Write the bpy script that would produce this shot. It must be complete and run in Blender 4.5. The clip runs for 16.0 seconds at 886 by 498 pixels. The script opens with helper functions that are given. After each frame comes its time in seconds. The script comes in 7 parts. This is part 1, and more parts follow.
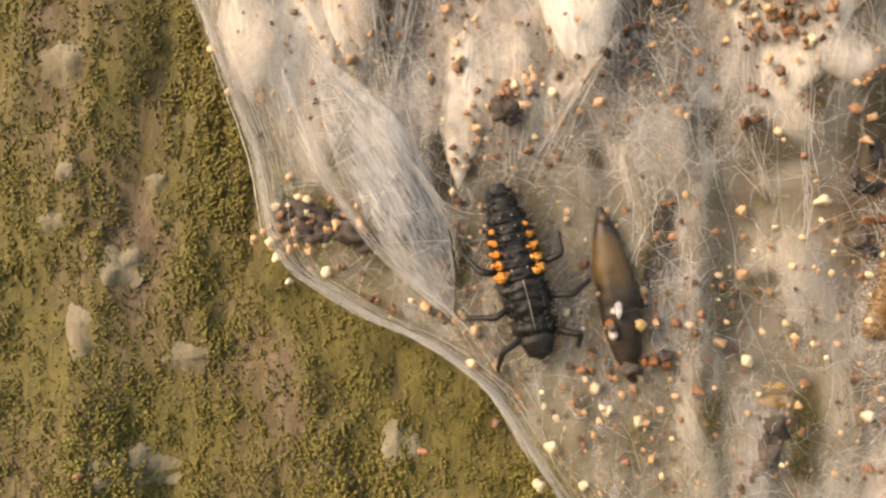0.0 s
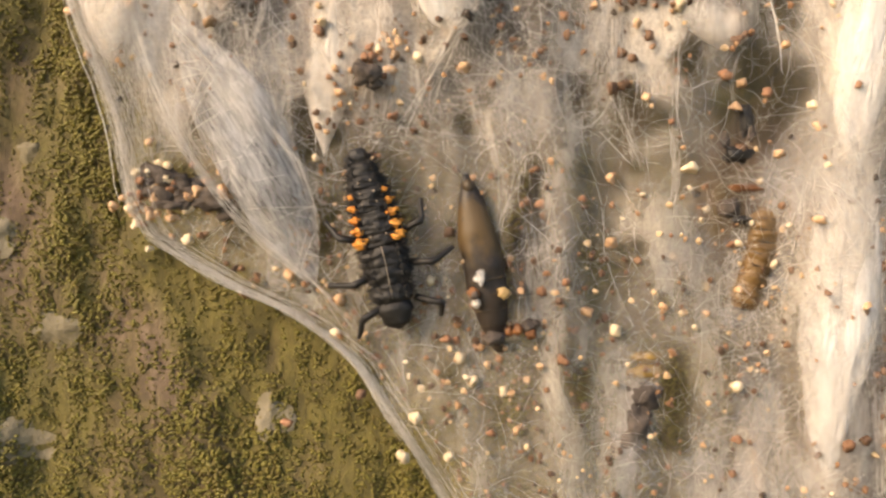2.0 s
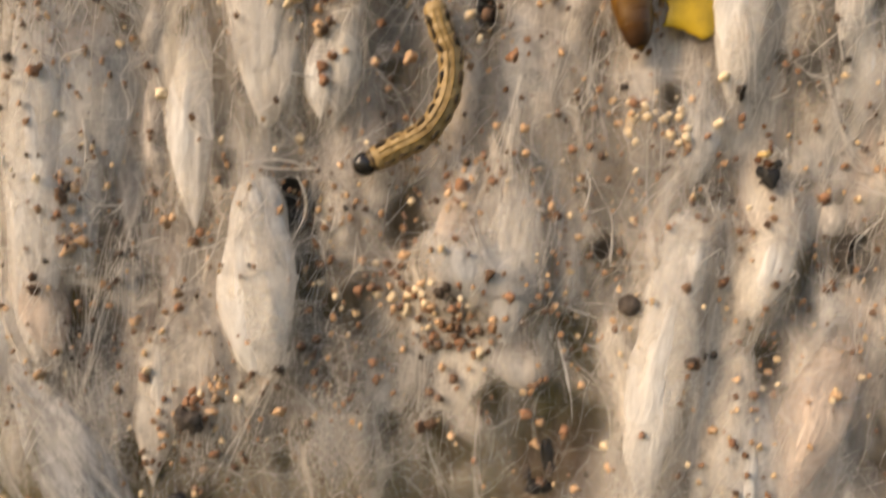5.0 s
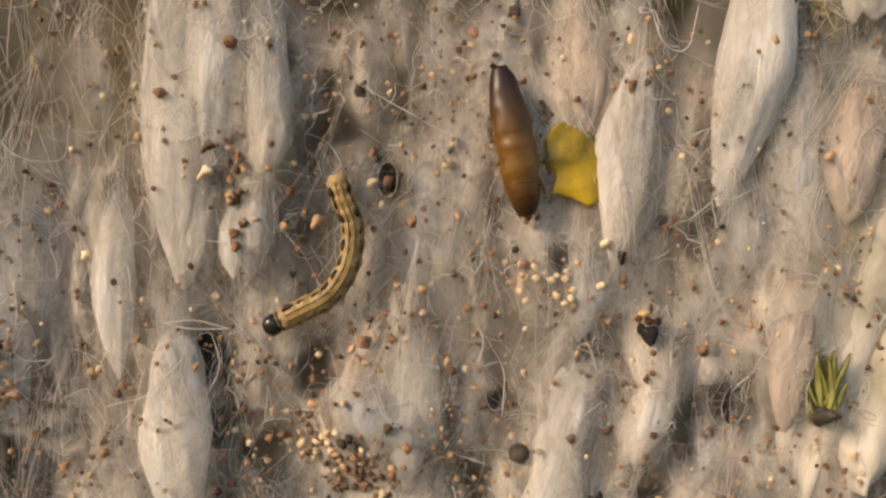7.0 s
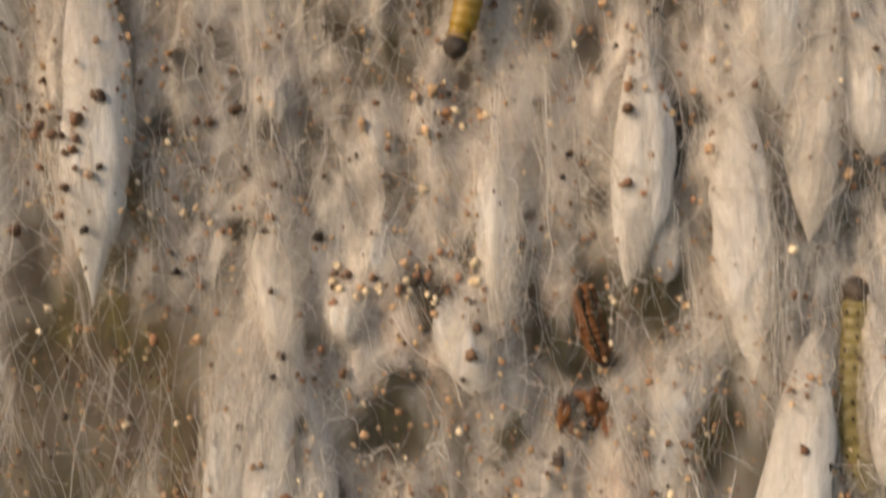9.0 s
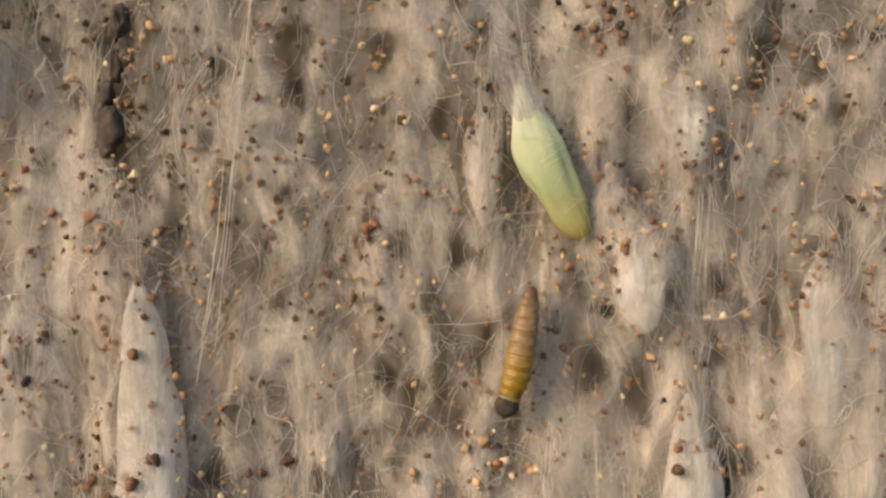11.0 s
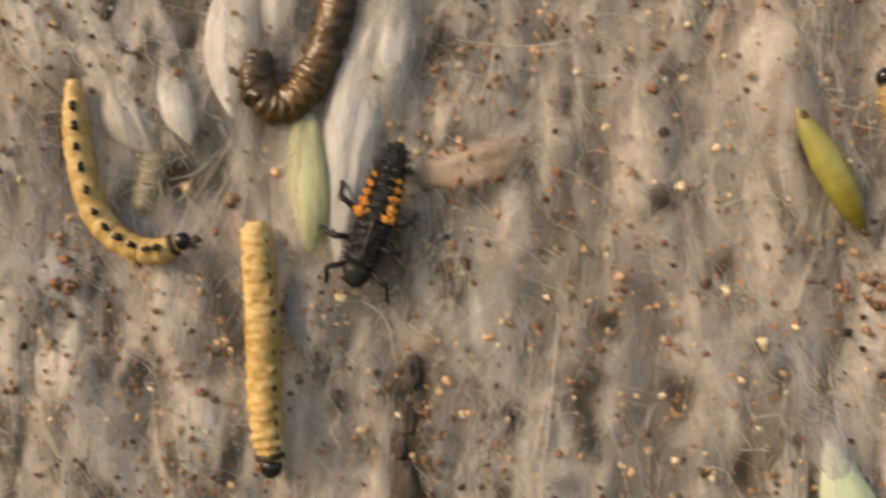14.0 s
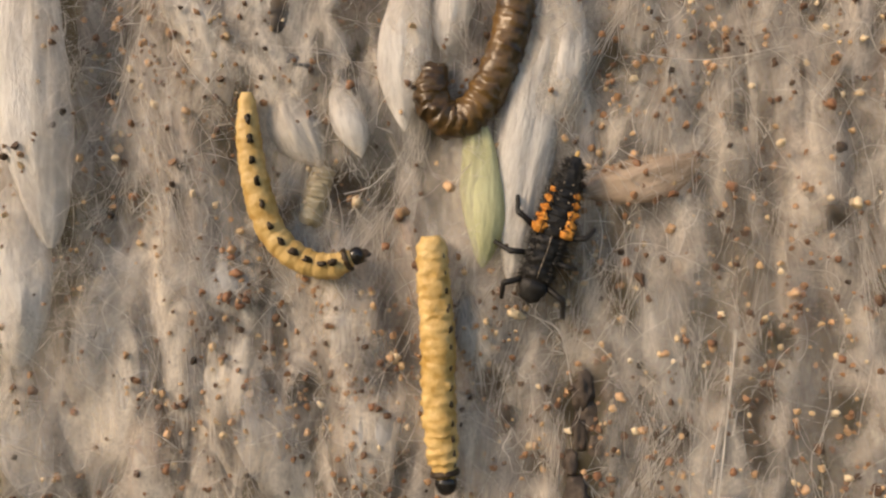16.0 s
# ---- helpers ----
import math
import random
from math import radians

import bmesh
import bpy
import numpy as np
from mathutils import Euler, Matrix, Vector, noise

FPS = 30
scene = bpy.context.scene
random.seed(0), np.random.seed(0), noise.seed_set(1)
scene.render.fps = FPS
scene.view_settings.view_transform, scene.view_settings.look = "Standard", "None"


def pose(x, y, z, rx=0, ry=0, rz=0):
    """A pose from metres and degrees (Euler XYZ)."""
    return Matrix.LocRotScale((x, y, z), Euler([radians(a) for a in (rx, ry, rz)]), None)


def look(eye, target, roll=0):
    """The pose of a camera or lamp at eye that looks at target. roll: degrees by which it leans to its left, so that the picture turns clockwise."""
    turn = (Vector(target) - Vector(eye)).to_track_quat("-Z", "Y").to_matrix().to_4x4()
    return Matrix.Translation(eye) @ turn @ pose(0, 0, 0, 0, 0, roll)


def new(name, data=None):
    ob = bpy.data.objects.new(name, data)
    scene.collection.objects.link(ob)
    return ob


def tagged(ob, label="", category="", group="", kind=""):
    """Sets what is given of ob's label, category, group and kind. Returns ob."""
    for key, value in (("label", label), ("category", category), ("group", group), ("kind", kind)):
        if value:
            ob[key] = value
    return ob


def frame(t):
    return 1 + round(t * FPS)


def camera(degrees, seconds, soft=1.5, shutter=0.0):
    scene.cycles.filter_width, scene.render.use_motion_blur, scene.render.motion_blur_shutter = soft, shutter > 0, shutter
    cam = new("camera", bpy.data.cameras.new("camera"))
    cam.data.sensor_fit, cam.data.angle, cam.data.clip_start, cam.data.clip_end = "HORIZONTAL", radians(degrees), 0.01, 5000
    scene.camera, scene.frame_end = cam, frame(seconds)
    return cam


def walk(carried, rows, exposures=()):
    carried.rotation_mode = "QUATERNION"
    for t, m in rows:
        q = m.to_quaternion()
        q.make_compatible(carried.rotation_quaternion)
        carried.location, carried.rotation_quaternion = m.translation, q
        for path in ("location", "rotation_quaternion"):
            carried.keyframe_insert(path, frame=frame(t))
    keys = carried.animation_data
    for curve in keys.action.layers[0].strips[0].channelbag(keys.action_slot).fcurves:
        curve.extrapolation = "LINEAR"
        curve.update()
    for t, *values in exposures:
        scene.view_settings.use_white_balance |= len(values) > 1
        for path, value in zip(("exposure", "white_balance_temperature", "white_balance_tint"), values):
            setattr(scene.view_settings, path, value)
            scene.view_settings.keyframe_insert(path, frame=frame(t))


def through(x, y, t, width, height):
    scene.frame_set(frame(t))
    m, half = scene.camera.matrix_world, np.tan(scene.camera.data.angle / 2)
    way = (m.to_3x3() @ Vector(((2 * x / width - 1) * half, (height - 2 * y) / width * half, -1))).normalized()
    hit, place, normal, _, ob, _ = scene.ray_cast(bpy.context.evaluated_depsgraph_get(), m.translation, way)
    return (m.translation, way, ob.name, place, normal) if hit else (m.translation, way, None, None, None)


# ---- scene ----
# Lengths in the builders are millimetres; MM turns them into metres.
MM = 0.001
UP, FRONT = Vector((0, 0, 1)), Vector((0, -1, 0))

# ---- the camera's way ----
cam = camera(60, 16.0, soft=2.4, shutter=0.42)
PATH = [
    (0, pose(-0.004750, -0.038013, 0.001120, 88.838, 0, 0.655) @ pose(0, 0, 0, 0, 0, 0.036)),
    (0.5, pose(-0.005653, -0.038184, 0.002313, 88.755, 0, 0.259) @ pose(0, 0, 0, 0, 0, 0.287)),
    (1, pose(-0.005052, -0.038255, 0.000065, 88.861, 0, 0.297) @ pose(0, 0, 0, 0, 0, 0.440)),
    (1.5, pose(-0.001332, -0.037892, -0.000933, 88.669, 0, 0.204) @ pose(0, 0, 0, 0, 0, 0.220)),
    (2, pose(0.001548, -0.037313, -0.000380, 88.672, 0, 0.027) @ pose(0, 0, 0, 0, 0, 0.165)),
    (2.5, pose(0.004151, -0.037001, -0.000724, 88.906, 0, -0.145) @ pose(0, 0, 0, 0, 0, -0.151)),
    (3, pose(0.005406, -0.037332, 0.000261, 88.975, 0, -0.298) @ pose(0, 0, 0, 0, 0, -0.206)),
    (3.5, pose(0.005732, -0.037648, 0.001374, 89.104, 0, -0.029) @ pose(0, 0, 0, 0, 0, 0.109)),
    (4, pose(0.006374, -0.038183, 0.004286, 89.073, 0, -0.128) @ pose(0, 0, 0, 0, 0, 0.349)),
    (4.5, pose(0.007735, -0.038886, 0.009410, 89.463, 0, 0.072) @ pose(0, 0, 0, 0, 0, 0.153)),
    (5, pose(0.010946, -0.039798, 0.016204, 89.721, 0, -0.102) @ pose(0, 0, 0, 0, 0, 0.022)),
    (5.2, pose(0.011786, -0.040046, 0.018302, 89.965, 0, -0.299) @ pose(0, 0, 0, 0, 0, 0.022)),
    (7.3, pose(0.016696, -0.043068, 0.026956, 88.620, 0, 0.259) @ pose(0, 0, 0, 0, 0, -0.114)),
    (7.5, pose(0.016615, -0.043112, 0.028316, 88.547, 0, 0.052) @ pose(0, 0, 0, 0, 0, -0.191)),
    (8, pose(0.016966, -0.043078, 0.031689, 88.819, 0, 0.175) @ pose(0, 0, 0, 0, 0, 0.014)),
    (8.5, pose(0.016304, -0.043622, 0.040193, 89.152, 0, 0.287) @ pose(0, 0, 0, 0, 0, 0.283)),
    (9, pose(0.013853, -0.043960, 0.050980, 88.870, 0, 0.290) @ pose(0, 0, 0, 0, 0, 0.468)),
    (9.5, pose(0.013173, -0.044037, 0.056819, 89.337, 0, 0.113) @ pose(0, 0, 0, 0, 0, 0.341)),
    (10, pose(0.012148, -0.044138, 0.061778, 89.799, 0, 0.283) @ pose(0, 0, 0, 0, 0, 0.245)),
    (10.2, pose(0.011529, -0.044267, 0.064243, 89.869, 0, 0.229) @ pose(0, 0, 0, 0, 0, 0.458)),
    (12.3, pose(0.009009, -0.043898, 0.077193, 89.812, 0, -0.663) @ pose(0, 0, 0, 0, 0, -0.340)),
    (12.5, pose(0.007888, -0.043638, 0.078880, 89.807, 0, -0.277) @ pose(0, 0, 0, 0, 0, -0.399)),
    (13, pose(0.003631, -0.043384, 0.082737, 90.494, 0, -0.258) @ pose(0, 0, 0, 0, 0, -0.396)),
    (13.5, pose(0.001173, -0.043296, 0.086317, 90.005, 0, -0.037) @ pose(0, 0, 0, 0, 0, -0.757)),
    (14, pose(-0.006446, -0.043238, 0.090556, 90.241, 0, 0.184) @ pose(0, 0, 0, 0, 0, -0.352)),
    (14.5, pose(-0.010551, -0.043044, 0.092206, 90.169, 0, 0.548) @ pose(0, 0, 0, 0, 0, -0.165)),
    (15, pose(-0.013486, -0.042887, 0.091350, 89.876, 0, 0.523) @ pose(0, 0, 0, 0, 0, -0.252)),
    (15.5, pose(-0.015294, -0.042844, 0.091738, 89.844, 0, 0.455) @ pose(0, 0, 0, 0, 0, -0.159)),
    (16, pose(-0.016038, -0.042900, 0.091781, 89.792, 0, 0.355) @ pose(0, 0, 0, 0, 0, -0.132)),
]
walk(cam, PATH, exposures=[(0.0, 0.9, 7050, 12), (1.5, 0.9, 7050, 12), (2.5, 0.74, 7050, 12), (5.0, 0.3, 7050, 12), (7.3, 0.06, 7050, 12), (9.0, 0.1, 7050, 12), (12.5, 0.08, 7200, 12), (16.0, 0.08, 6850, 12)])

# ---- daylight ----
SUN_TO = Vector((-0.72, -0.52, 0.46)).normalized()
world = bpy.data.worlds.new("sky")
scene.world = world
world.use_nodes = True
wn = world.node_tree.nodes
sky = wn.new("ShaderNodeTexSky")
sky.sky_type, sky.sun_disc = "NISHITA", False
sky.sun_elevation = math.asin(SUN_TO.z)
sky.sun_rotation = math.atan2(SUN_TO.x, SUN_TO.y)
world.node_tree.links.new(sky.outputs[0], wn["Background"].inputs[0])
wn["Background"].inputs[1].default_value = 0.15
sun = new("sun", bpy.data.lights.new("sun", "SUN"))
sun.data.energy, sun.data.angle, sun.data.color = 3.2, radians(22.0), (1.0, 0.76, 0.52)
sun.matrix_world = look(SUN_TO * 2, (0, 0, 0))


# ---- materials ----
def material(name, rough=0.6):
    m = bpy.data.materials.new(name)
    m.use_nodes = True
    b = m.node_tree.nodes["Principled BSDF"]
    b.inputs["Roughness"].default_value = rough
    return m, m.node_tree.nodes, m.node_tree.links, b


def coords(n, l, scale, kind="Object"):
    tc, mp = n.new("ShaderNodeTexCoord"), n.new("ShaderNodeMapping")
    mp.inputs["Scale"].default_value = scale
    l.new(tc.outputs[kind], mp.inputs[0])
    return mp.outputs[0]


def noise_node(n, l, vec, scale=1.0, detail=4.0, rough=0.6, distort=0.0):
    t = n.new("ShaderNodeTexNoise")
    t.inputs["Scale"].default_value, t.inputs["Detail"].default_value = scale, detail
    t.inputs["Roughness"].default_value, t.inputs["Distortion"].default_value = rough, distort
    l.new(vec, t.inputs["Vector"])
    return t.outputs[0]


def ramp(n, l, fac, stops):
    r = n.new("ShaderNodeValToRGB")
    while len(r.color_ramp.elements) < len(stops):
        r.color_ramp.elements.new(0.5)
    for e, (p, c) in zip(r.color_ramp.elements, stops):
        e.position, e.color = p, (*c, 1) if len(c) == 3 else c
    l.new(fac, r.inputs[0])
    return r.outputs[0]


def math_node(n, l, op, a, b, clamp=False):
    m = n.new("ShaderNodeMath")
    m.operation, m.use_clamp = op, clamp
    for i, v in enumerate((a, b)):
        if isinstance(v, (int, float)):
            m.inputs[i].default_value = v
        else:
            l.new(v, m.inputs[i])
    return m.outputs[0]


def bump(n, l, height, b, strength=0.5, distance=0.0001):
    k = n.new("ShaderNodeBump")
    k.inputs["Strength"].default_value, k.inputs["Distance"].default_value = strength, distance
    l.new(height, k.inputs["Height"])
    l.new(k.outputs[0], b.inputs["Normal"])


def mottled(name, dark, light, rough=0.6, scale=1500.0, stretch=1.0, strength=0.5, depth=0.00008, each=0.0, spec=0.3, glow=0.0):
    """A surface that wavers between two colours at two scales, with fine relief; each: how far alike pieces differ."""
    m, n, l, b = material(name, rough)
    v = coords(n, l, (1, 1, stretch))
    a = noise_node(n, l, v, scale, 5, 0.65)
    c = noise_node(n, l, v, scale * 0.22, 2, 0.5)
    mixed = math_node(n, l, "ADD", math_node(n, l, "MULTIPLY", a, 0.6), math_node(n, l, "MULTIPLY", c, 0.4))
    col = ramp(n, l, mixed, [(0.36, dark), (0.62, light)])
    if each:
        info, hsv = n.new("ShaderNodeObjectInfo"), n.new("ShaderNodeHueSaturation")
        l.new(col, hsv.inputs["Color"])
        l.new(math_node(n, l, "ADD", math_node(n, l, "MULTIPLY", info.outputs["Random"], 2 * each), 1 - each), hsv.inputs["Value"])
        col = hsv.outputs[0]
    l.new(col, b.inputs["Base Color"])
    b.inputs["Specular IOR Level"].default_value = spec
    bump(n, l, a, b, strength, depth)
    return m


def silk_solid(name, dark, light, through=0.25, sheer=0.0, loose=0.0):
    """Felted silk of a cocoon: fine lengthwise fibres, a little light passing through; loose: how openly it is spun at its flanks and upper end."""
    m, n, l, b = material(name, 0.75)
    v = coords(n, l, (1, 1, 0.16))
    fib = noise_node(n, l, v, 5200, 5, 0.7, 0.5)
    big = noise_node(n, l, coords(n, l, (1, 1, 0.5)), 420, 3, 0.55)
    crinkle = noise_node(n, l, coords(n, l, (1, 1, 0.35)), 1700, 4, 0.6, 0.8)
    mixed = math_node(n, l, "ADD", math_node(n, l, "MULTIPLY", fib, 0.55), math_node(n, l, "MULTIPLY", big, 0.45))
    col = ramp(n, l, mixed, [(0.34, dark), (0.58, light)])
    l.new(col, b.inputs["Base Color"])
    b.inputs["Specular IOR Level"].default_value = 0.25
    bump(n, l, math_node(n, l, "ADD", fib, math_node(n, l, "MULTIPLY", crinkle, 1.2)), b, 0.85, 0.00016)
    tr, mx = n.new("ShaderNodeBsdfTranslucent"), n.new("ShaderNodeMixShader")
    l.new(col, tr.inputs["Color"])
    mx.inputs[0].default_value = through
    l.new(b.outputs[0], mx.inputs[1]), l.new(tr.outputs[0], mx.inputs[2])
    if sheer:
        tp, gz = n.new("ShaderNodeBsdfTransparent"), n.new("ShaderNodeMixShader")
        l.new(math_node(n, l, "SUBTRACT", math_node(n, l, "MULTIPLY", mixed, 2.2), 0.5 + sheer, True), gz.inputs[0])
        l.new(tp.outputs[0], gz.inputs[1]), l.new(mx.outputs[0], gz.inputs[2])
        mx = gz
    if loose:
        tc, sp, tp, gz = (n.new(k) for k in ("ShaderNodeTexCoord", "ShaderNodeSeparateXYZ", "ShaderNodeBsdfTransparent", "ShaderNodeMixShader"))
        l.new(tc.outputs["Generated"], sp.inputs[0])
        wave = math_node(n, l, "MULTIPLY", math_node(n, l, "SUBTRACT", math_node(n, l, "ADD", big, crinkle), 1.0), 0.55)
        upper = math_node(n, l, "MULTIPLY", math_node(n, l, "SUBTRACT", math_node(n, l, "ADD", sp.outputs["Z"], wave), 0.52), 2.4, True)
        off = math_node(n, l, "ABSOLUTE", math_node(n, l, "SUBTRACT", sp.outputs["X"], 0.5), 0.0)
        flank = math_node(n, l, "MULTIPLY", math_node(n, l, "SUBTRACT", math_node(n, l, "ADD", off, math_node(n, l, "MULTIPLY", wave, 0.45)), 0.25), 4.0, True)
        open_weave = math_node(n, l, "MULTIPLY", math_node(n, l, "MAXIMUM", upper, math_node(n, l, "MULTIPLY", flank, 0.85)), loose)
        hairs = math_node(n, l, "MULTIPLY", math_node(n, l, "SUBTRACT", fib, 0.5), math_node(n, l, "MULTIPLY", open_weave, 2.2))
        l.new(math_node(n, l, "ADD", math_node(n, l, "SUBTRACT", 1.0, open_weave), hairs, True), gz.inputs[0])
        l.new(tp.outputs[0], gz.inputs[1]), l.new(mx.outputs[0], gz.inputs[2])
        mx = gz
    l.new(mx.outputs[0], n["Material Output"].inputs[0])
    return m


def silk_veil(name, tint_dark, tint_light, low, high, fine=3600.0, shift=0.0, haze=0.0):
    """Loose webbing: patches and streaky fibres that cover in part and let what lies behind show; the sheet's own cover thins it."""
    m, n, l, b = material(name, 0.8)
    off = (shift, shift * 0.7, shift * 1.3)

    def tex(scale, stretch, detail, rough, distort):
        v = coords(n, l, stretch)
        v.node.inputs["Location"].default_value = off
        return noise_node(n, l, v, scale, detail, rough, distort)

    fib = tex(fine, (1, 1, 0.32), 5, 0.7, 1.6)
    cross = tex(fine * 0.8, (0.55, 1, 0.6), 5, 0.7, 2.2)
    mid = tex(430, (1, 1, 0.40), 4, 0.55, 1.1)
    big = tex(130, (1, 1, 0.45), 2, 0.5, 0.6)
    patch = math_node(n, l, "ADD", math_node(n, l, "MULTIPLY", mid, 0.58), math_node(n, l, "MULTIPLY", big, 0.42))
    hair = math_node(n, l, "ADD", math_node(n, l, "MULTIPLY", fib, 0.55), math_node(n, l, "MULTIPLY", cross, 0.45))
    at = n.new("ShaderNodeAttribute")
    at.attribute_name = "silk_cover"

    def spread(v, lo, hi):
        mr = n.new("ShaderNodeMapRange")
        mr.interpolation_type = "SMOOTHSTEP"
        mr.inputs["From Min"].default_value, mr.inputs["From Max"].default_value = lo, hi
        l.new(v, mr.inputs["Value"])
        return mr.outputs[0]

    hairs = math_node(n, l, "ADD", math_node(n, l, "MULTIPLY", spread(hair, 0.38, 0.64), 0.36), 0.66)
    cover = math_node(n, l, "MULTIPLY", math_node(n, l, "MULTIPLY", spread(patch, low, high), hairs), at.outputs["Fac"], True)
    if haze:
        film = math_node(n, l, "MULTIPLY", math_node(n, l, "MULTIPLY", at.outputs["Fac"], 3.0, True), math_node(n, l, "MULTIPLY", hairs, haze))
        film = math_node(n, l, "MULTIPLY", film, math_node(n, l, "SUBTRACT", 1.15, at.outputs["Fac"], True))
        cover = math_node(n, l, "ADD", cover, film, True)
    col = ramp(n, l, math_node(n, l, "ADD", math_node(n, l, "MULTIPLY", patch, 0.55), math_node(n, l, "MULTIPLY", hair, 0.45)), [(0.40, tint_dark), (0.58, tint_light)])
    for scale, shade, lo, hi in ((105, (0.66, 0.42, 0.30), 0.55, 0.78), (110, (0.62, 0.635, 0.65), 0.50, 0.68)):
        mix = n.new("ShaderNodeMix")
        mix.data_type = "RGBA"
        l.new(math_node(n, l, "MULTIPLY", spread(tex(scale, (1, 1, 0.6), 4, 0.6, 0.8), lo, hi), 0.75), mix.inputs["Factor"])
        l.new(col, mix.inputs["A"])
        mix.inputs["B"].default_value = (*shade, 1)
        col = mix.outputs["Result"]
    l.new(col, b.inputs["Base Color"])
    b.inputs["Specular IOR Level"].default_value = 0.15
    relief = math_node(n, l, "ADD", hair, math_node(n, l, "MULTIPLY", patch, 1.5))
    bump(n, l, relief, b, 0.6, 0.00016)
    tr, mx, tp, out = (n.new(k) for k in ("ShaderNodeBsdfTranslucent", "ShaderNodeMixShader", "ShaderNodeBsdfTransparent", "ShaderNodeMixShader"))
    l.new(col, tr.inputs["Color"])
    mx.inputs[0].default_value = 0.35
    l.new(b.outputs[0], mx.inputs[1]), l.new(tr.outputs[0], mx.inputs[2])
    l.new(cover, out.inputs[0]), l.new(tp.outputs[0], out.inputs[1]), l.new(mx.outputs[0], out.inputs[2])
    l.new(out.outputs[0], n["Material Output"].inputs[0])
    return m


def bark_material():
    m, n, l, b = material("bark", 0.85)
    v = coords(n, l, (1, 1, 0.4))
    grain = noise_node(n, l, v, 1300, 6, 0.7, 0.6)
    blot = noise_node(n, l, coords(n, l, (1, 1, 0.6)), 190, 3, 0.6)
    alga = noise_node(n, l, coords(n, l, (1, 1, 0.55)), 120, 4, 0.65)
    mixed = math_node(n, l, "ADD", math_node(n, l, "MULTIPLY", grain, 0.6), math_node(n, l, "MULTIPLY", blot, 0.4))
    wood = ramp(n, l, mixed, [(0.36, (0.05, 0.034, 0.02)), (0.5, (0.12, 0.082, 0.052)), (0.64, (0.23, 0.165, 0.12))])
    mix = n.new("ShaderNodeMix")
    mix.data_type = "RGBA"
    l.new(ramp(n, l, alga, [(0.38, (0, 0, 0)), (0.56, (0.9, 0.9, 0.9))]), mix.inputs["Factor"])
    l.new(wood, mix.inputs["A"])
    l.new(ramp(n, l, grain, [(0.36, (0.06, 0.05, 0.012)), (0.62, (0.14, 0.118, 0.024))]), mix.inputs["B"])
    l.new(mix.outputs["Result"], b.inputs["Base Color"])
    bump(n, l, mixed, b, 0.8, 0.0003)
    return m


def island_tinted(name, stops, rough=0.6, relief=2500.0):
    """One colour a piece, drawn from the stops, for joined small pieces."""
    m, n, l, b = material(name, rough)
    g = n.new("ShaderNodeNewGeometry")
    col = ramp(n, l, g.outputs["Random Per Island"], stops)
    gr = noise_node(n, l, coords(n, l, (1, 1, 1)), relief, 3, 0.6)
    hsv = n.new("ShaderNodeHueSaturation")
    l.new(col, hsv.inputs["Color"])
    l.new(math_node(n, l, "ADD", math_node(n, l, "MULTIPLY", gr, 1.2), 0.4), hsv.inputs["Value"])
    l.new(hsv.outputs[0], b.inputs["Base Color"])
    bump(n, l, gr, b, 0.6, 0.0001)
    return m


def graded(name, stops, rough=0.25, relief=700.0):
    """A shell whose colour changes from its lower end to its upper end, with blotches."""
    m, n, l, b = material(name, rough)
    tc, sp = n.new("ShaderNodeTexCoord"), n.new("ShaderNodeSeparateXYZ")
    l.new(tc.outputs["Generated"], sp.inputs[0])
    blot = noise_node(n, l, coords(n, l, (1, 1, 0.7)), relief, 5, 0.65)
    at = math_node(n, l, "ADD", sp.outputs["Z"], math_node(n, l, "MULTIPLY", math_node(n, l, "SUBTRACT", blot, 0.5), 0.45))
    l.new(ramp(n, l, at, stops), b.inputs["Base Color"])
    b.inputs["Specular IOR Level"].default_value = 0.5
    bump(n, l, blot, b, 0.35, 0.00012)
    return m


BARK = bark_material()
SILK = {
    "white": silk_solid("white_silk", (0.62, 0.59, 0.55), (0.90, 0.88, 0.85), loose=0.85),
    "crisp": silk_solid("crisp_white_silk", (0.66, 0.63, 0.59), (0.92, 0.90, 0.87), loose=0.35),
    "cream": silk_solid("cream_silk", (0.52, 0.48, 0.43), (0.82, 0.77, 0.70), loose=0.95),
    "grey": silk_solid("grey_silk", (0.38, 0.38, 0.38), (0.64, 0.64, 0.64), loose=1.0),
    "mist": silk_solid("misty_silk", (0.34, 0.345, 0.35), (0.72, 0.72, 0.72), 0.5, 0.3, loose=1.0),
    "lime": silk_solid("lime_silk", (0.52, 0.53, 0.28), (0.78, 0.80, 0.52), 0.3, loose=0.15),
    "case": silk_solid("tan_case_silk", (0.42, 0.31, 0.22), (0.66, 0.53, 0.41), loose=0.6),
    "bag": silk_solid("sheer_bag_silk", (0.42, 0.42, 0.42), (0.90, 0.89, 0.88), 0.45, 0.14),
    "gauze": silk_solid("gauzy_silk", (0.36, 0.36, 0.36), (0.88, 0.87, 0.86), 0.45, 0.22, loose=0.5),
    "pink": silk_solid("pinkish_silk", (0.50, 0.40, 0.33), (0.78, 0.66, 0.57), loose=0.95),
}
SILK["bead"] = graded("green_bead_silk", [(0.0, (0.36, 0.29, 0.10)), (0.16, (0.38, 0.37, 0.15)), (0.34, (0.40, 0.47, 0.25)), (0.7, (0.47, 0.55, 0.37)), (1.0, (0.58, 0.57, 0.50))], 0.75, 1500.0)
VEIL = silk_veil("front_webbing", (0.74, 0.64, 0.53), (0.93, 0.86, 0.76), 0.42, 0.66, haze=0.26)
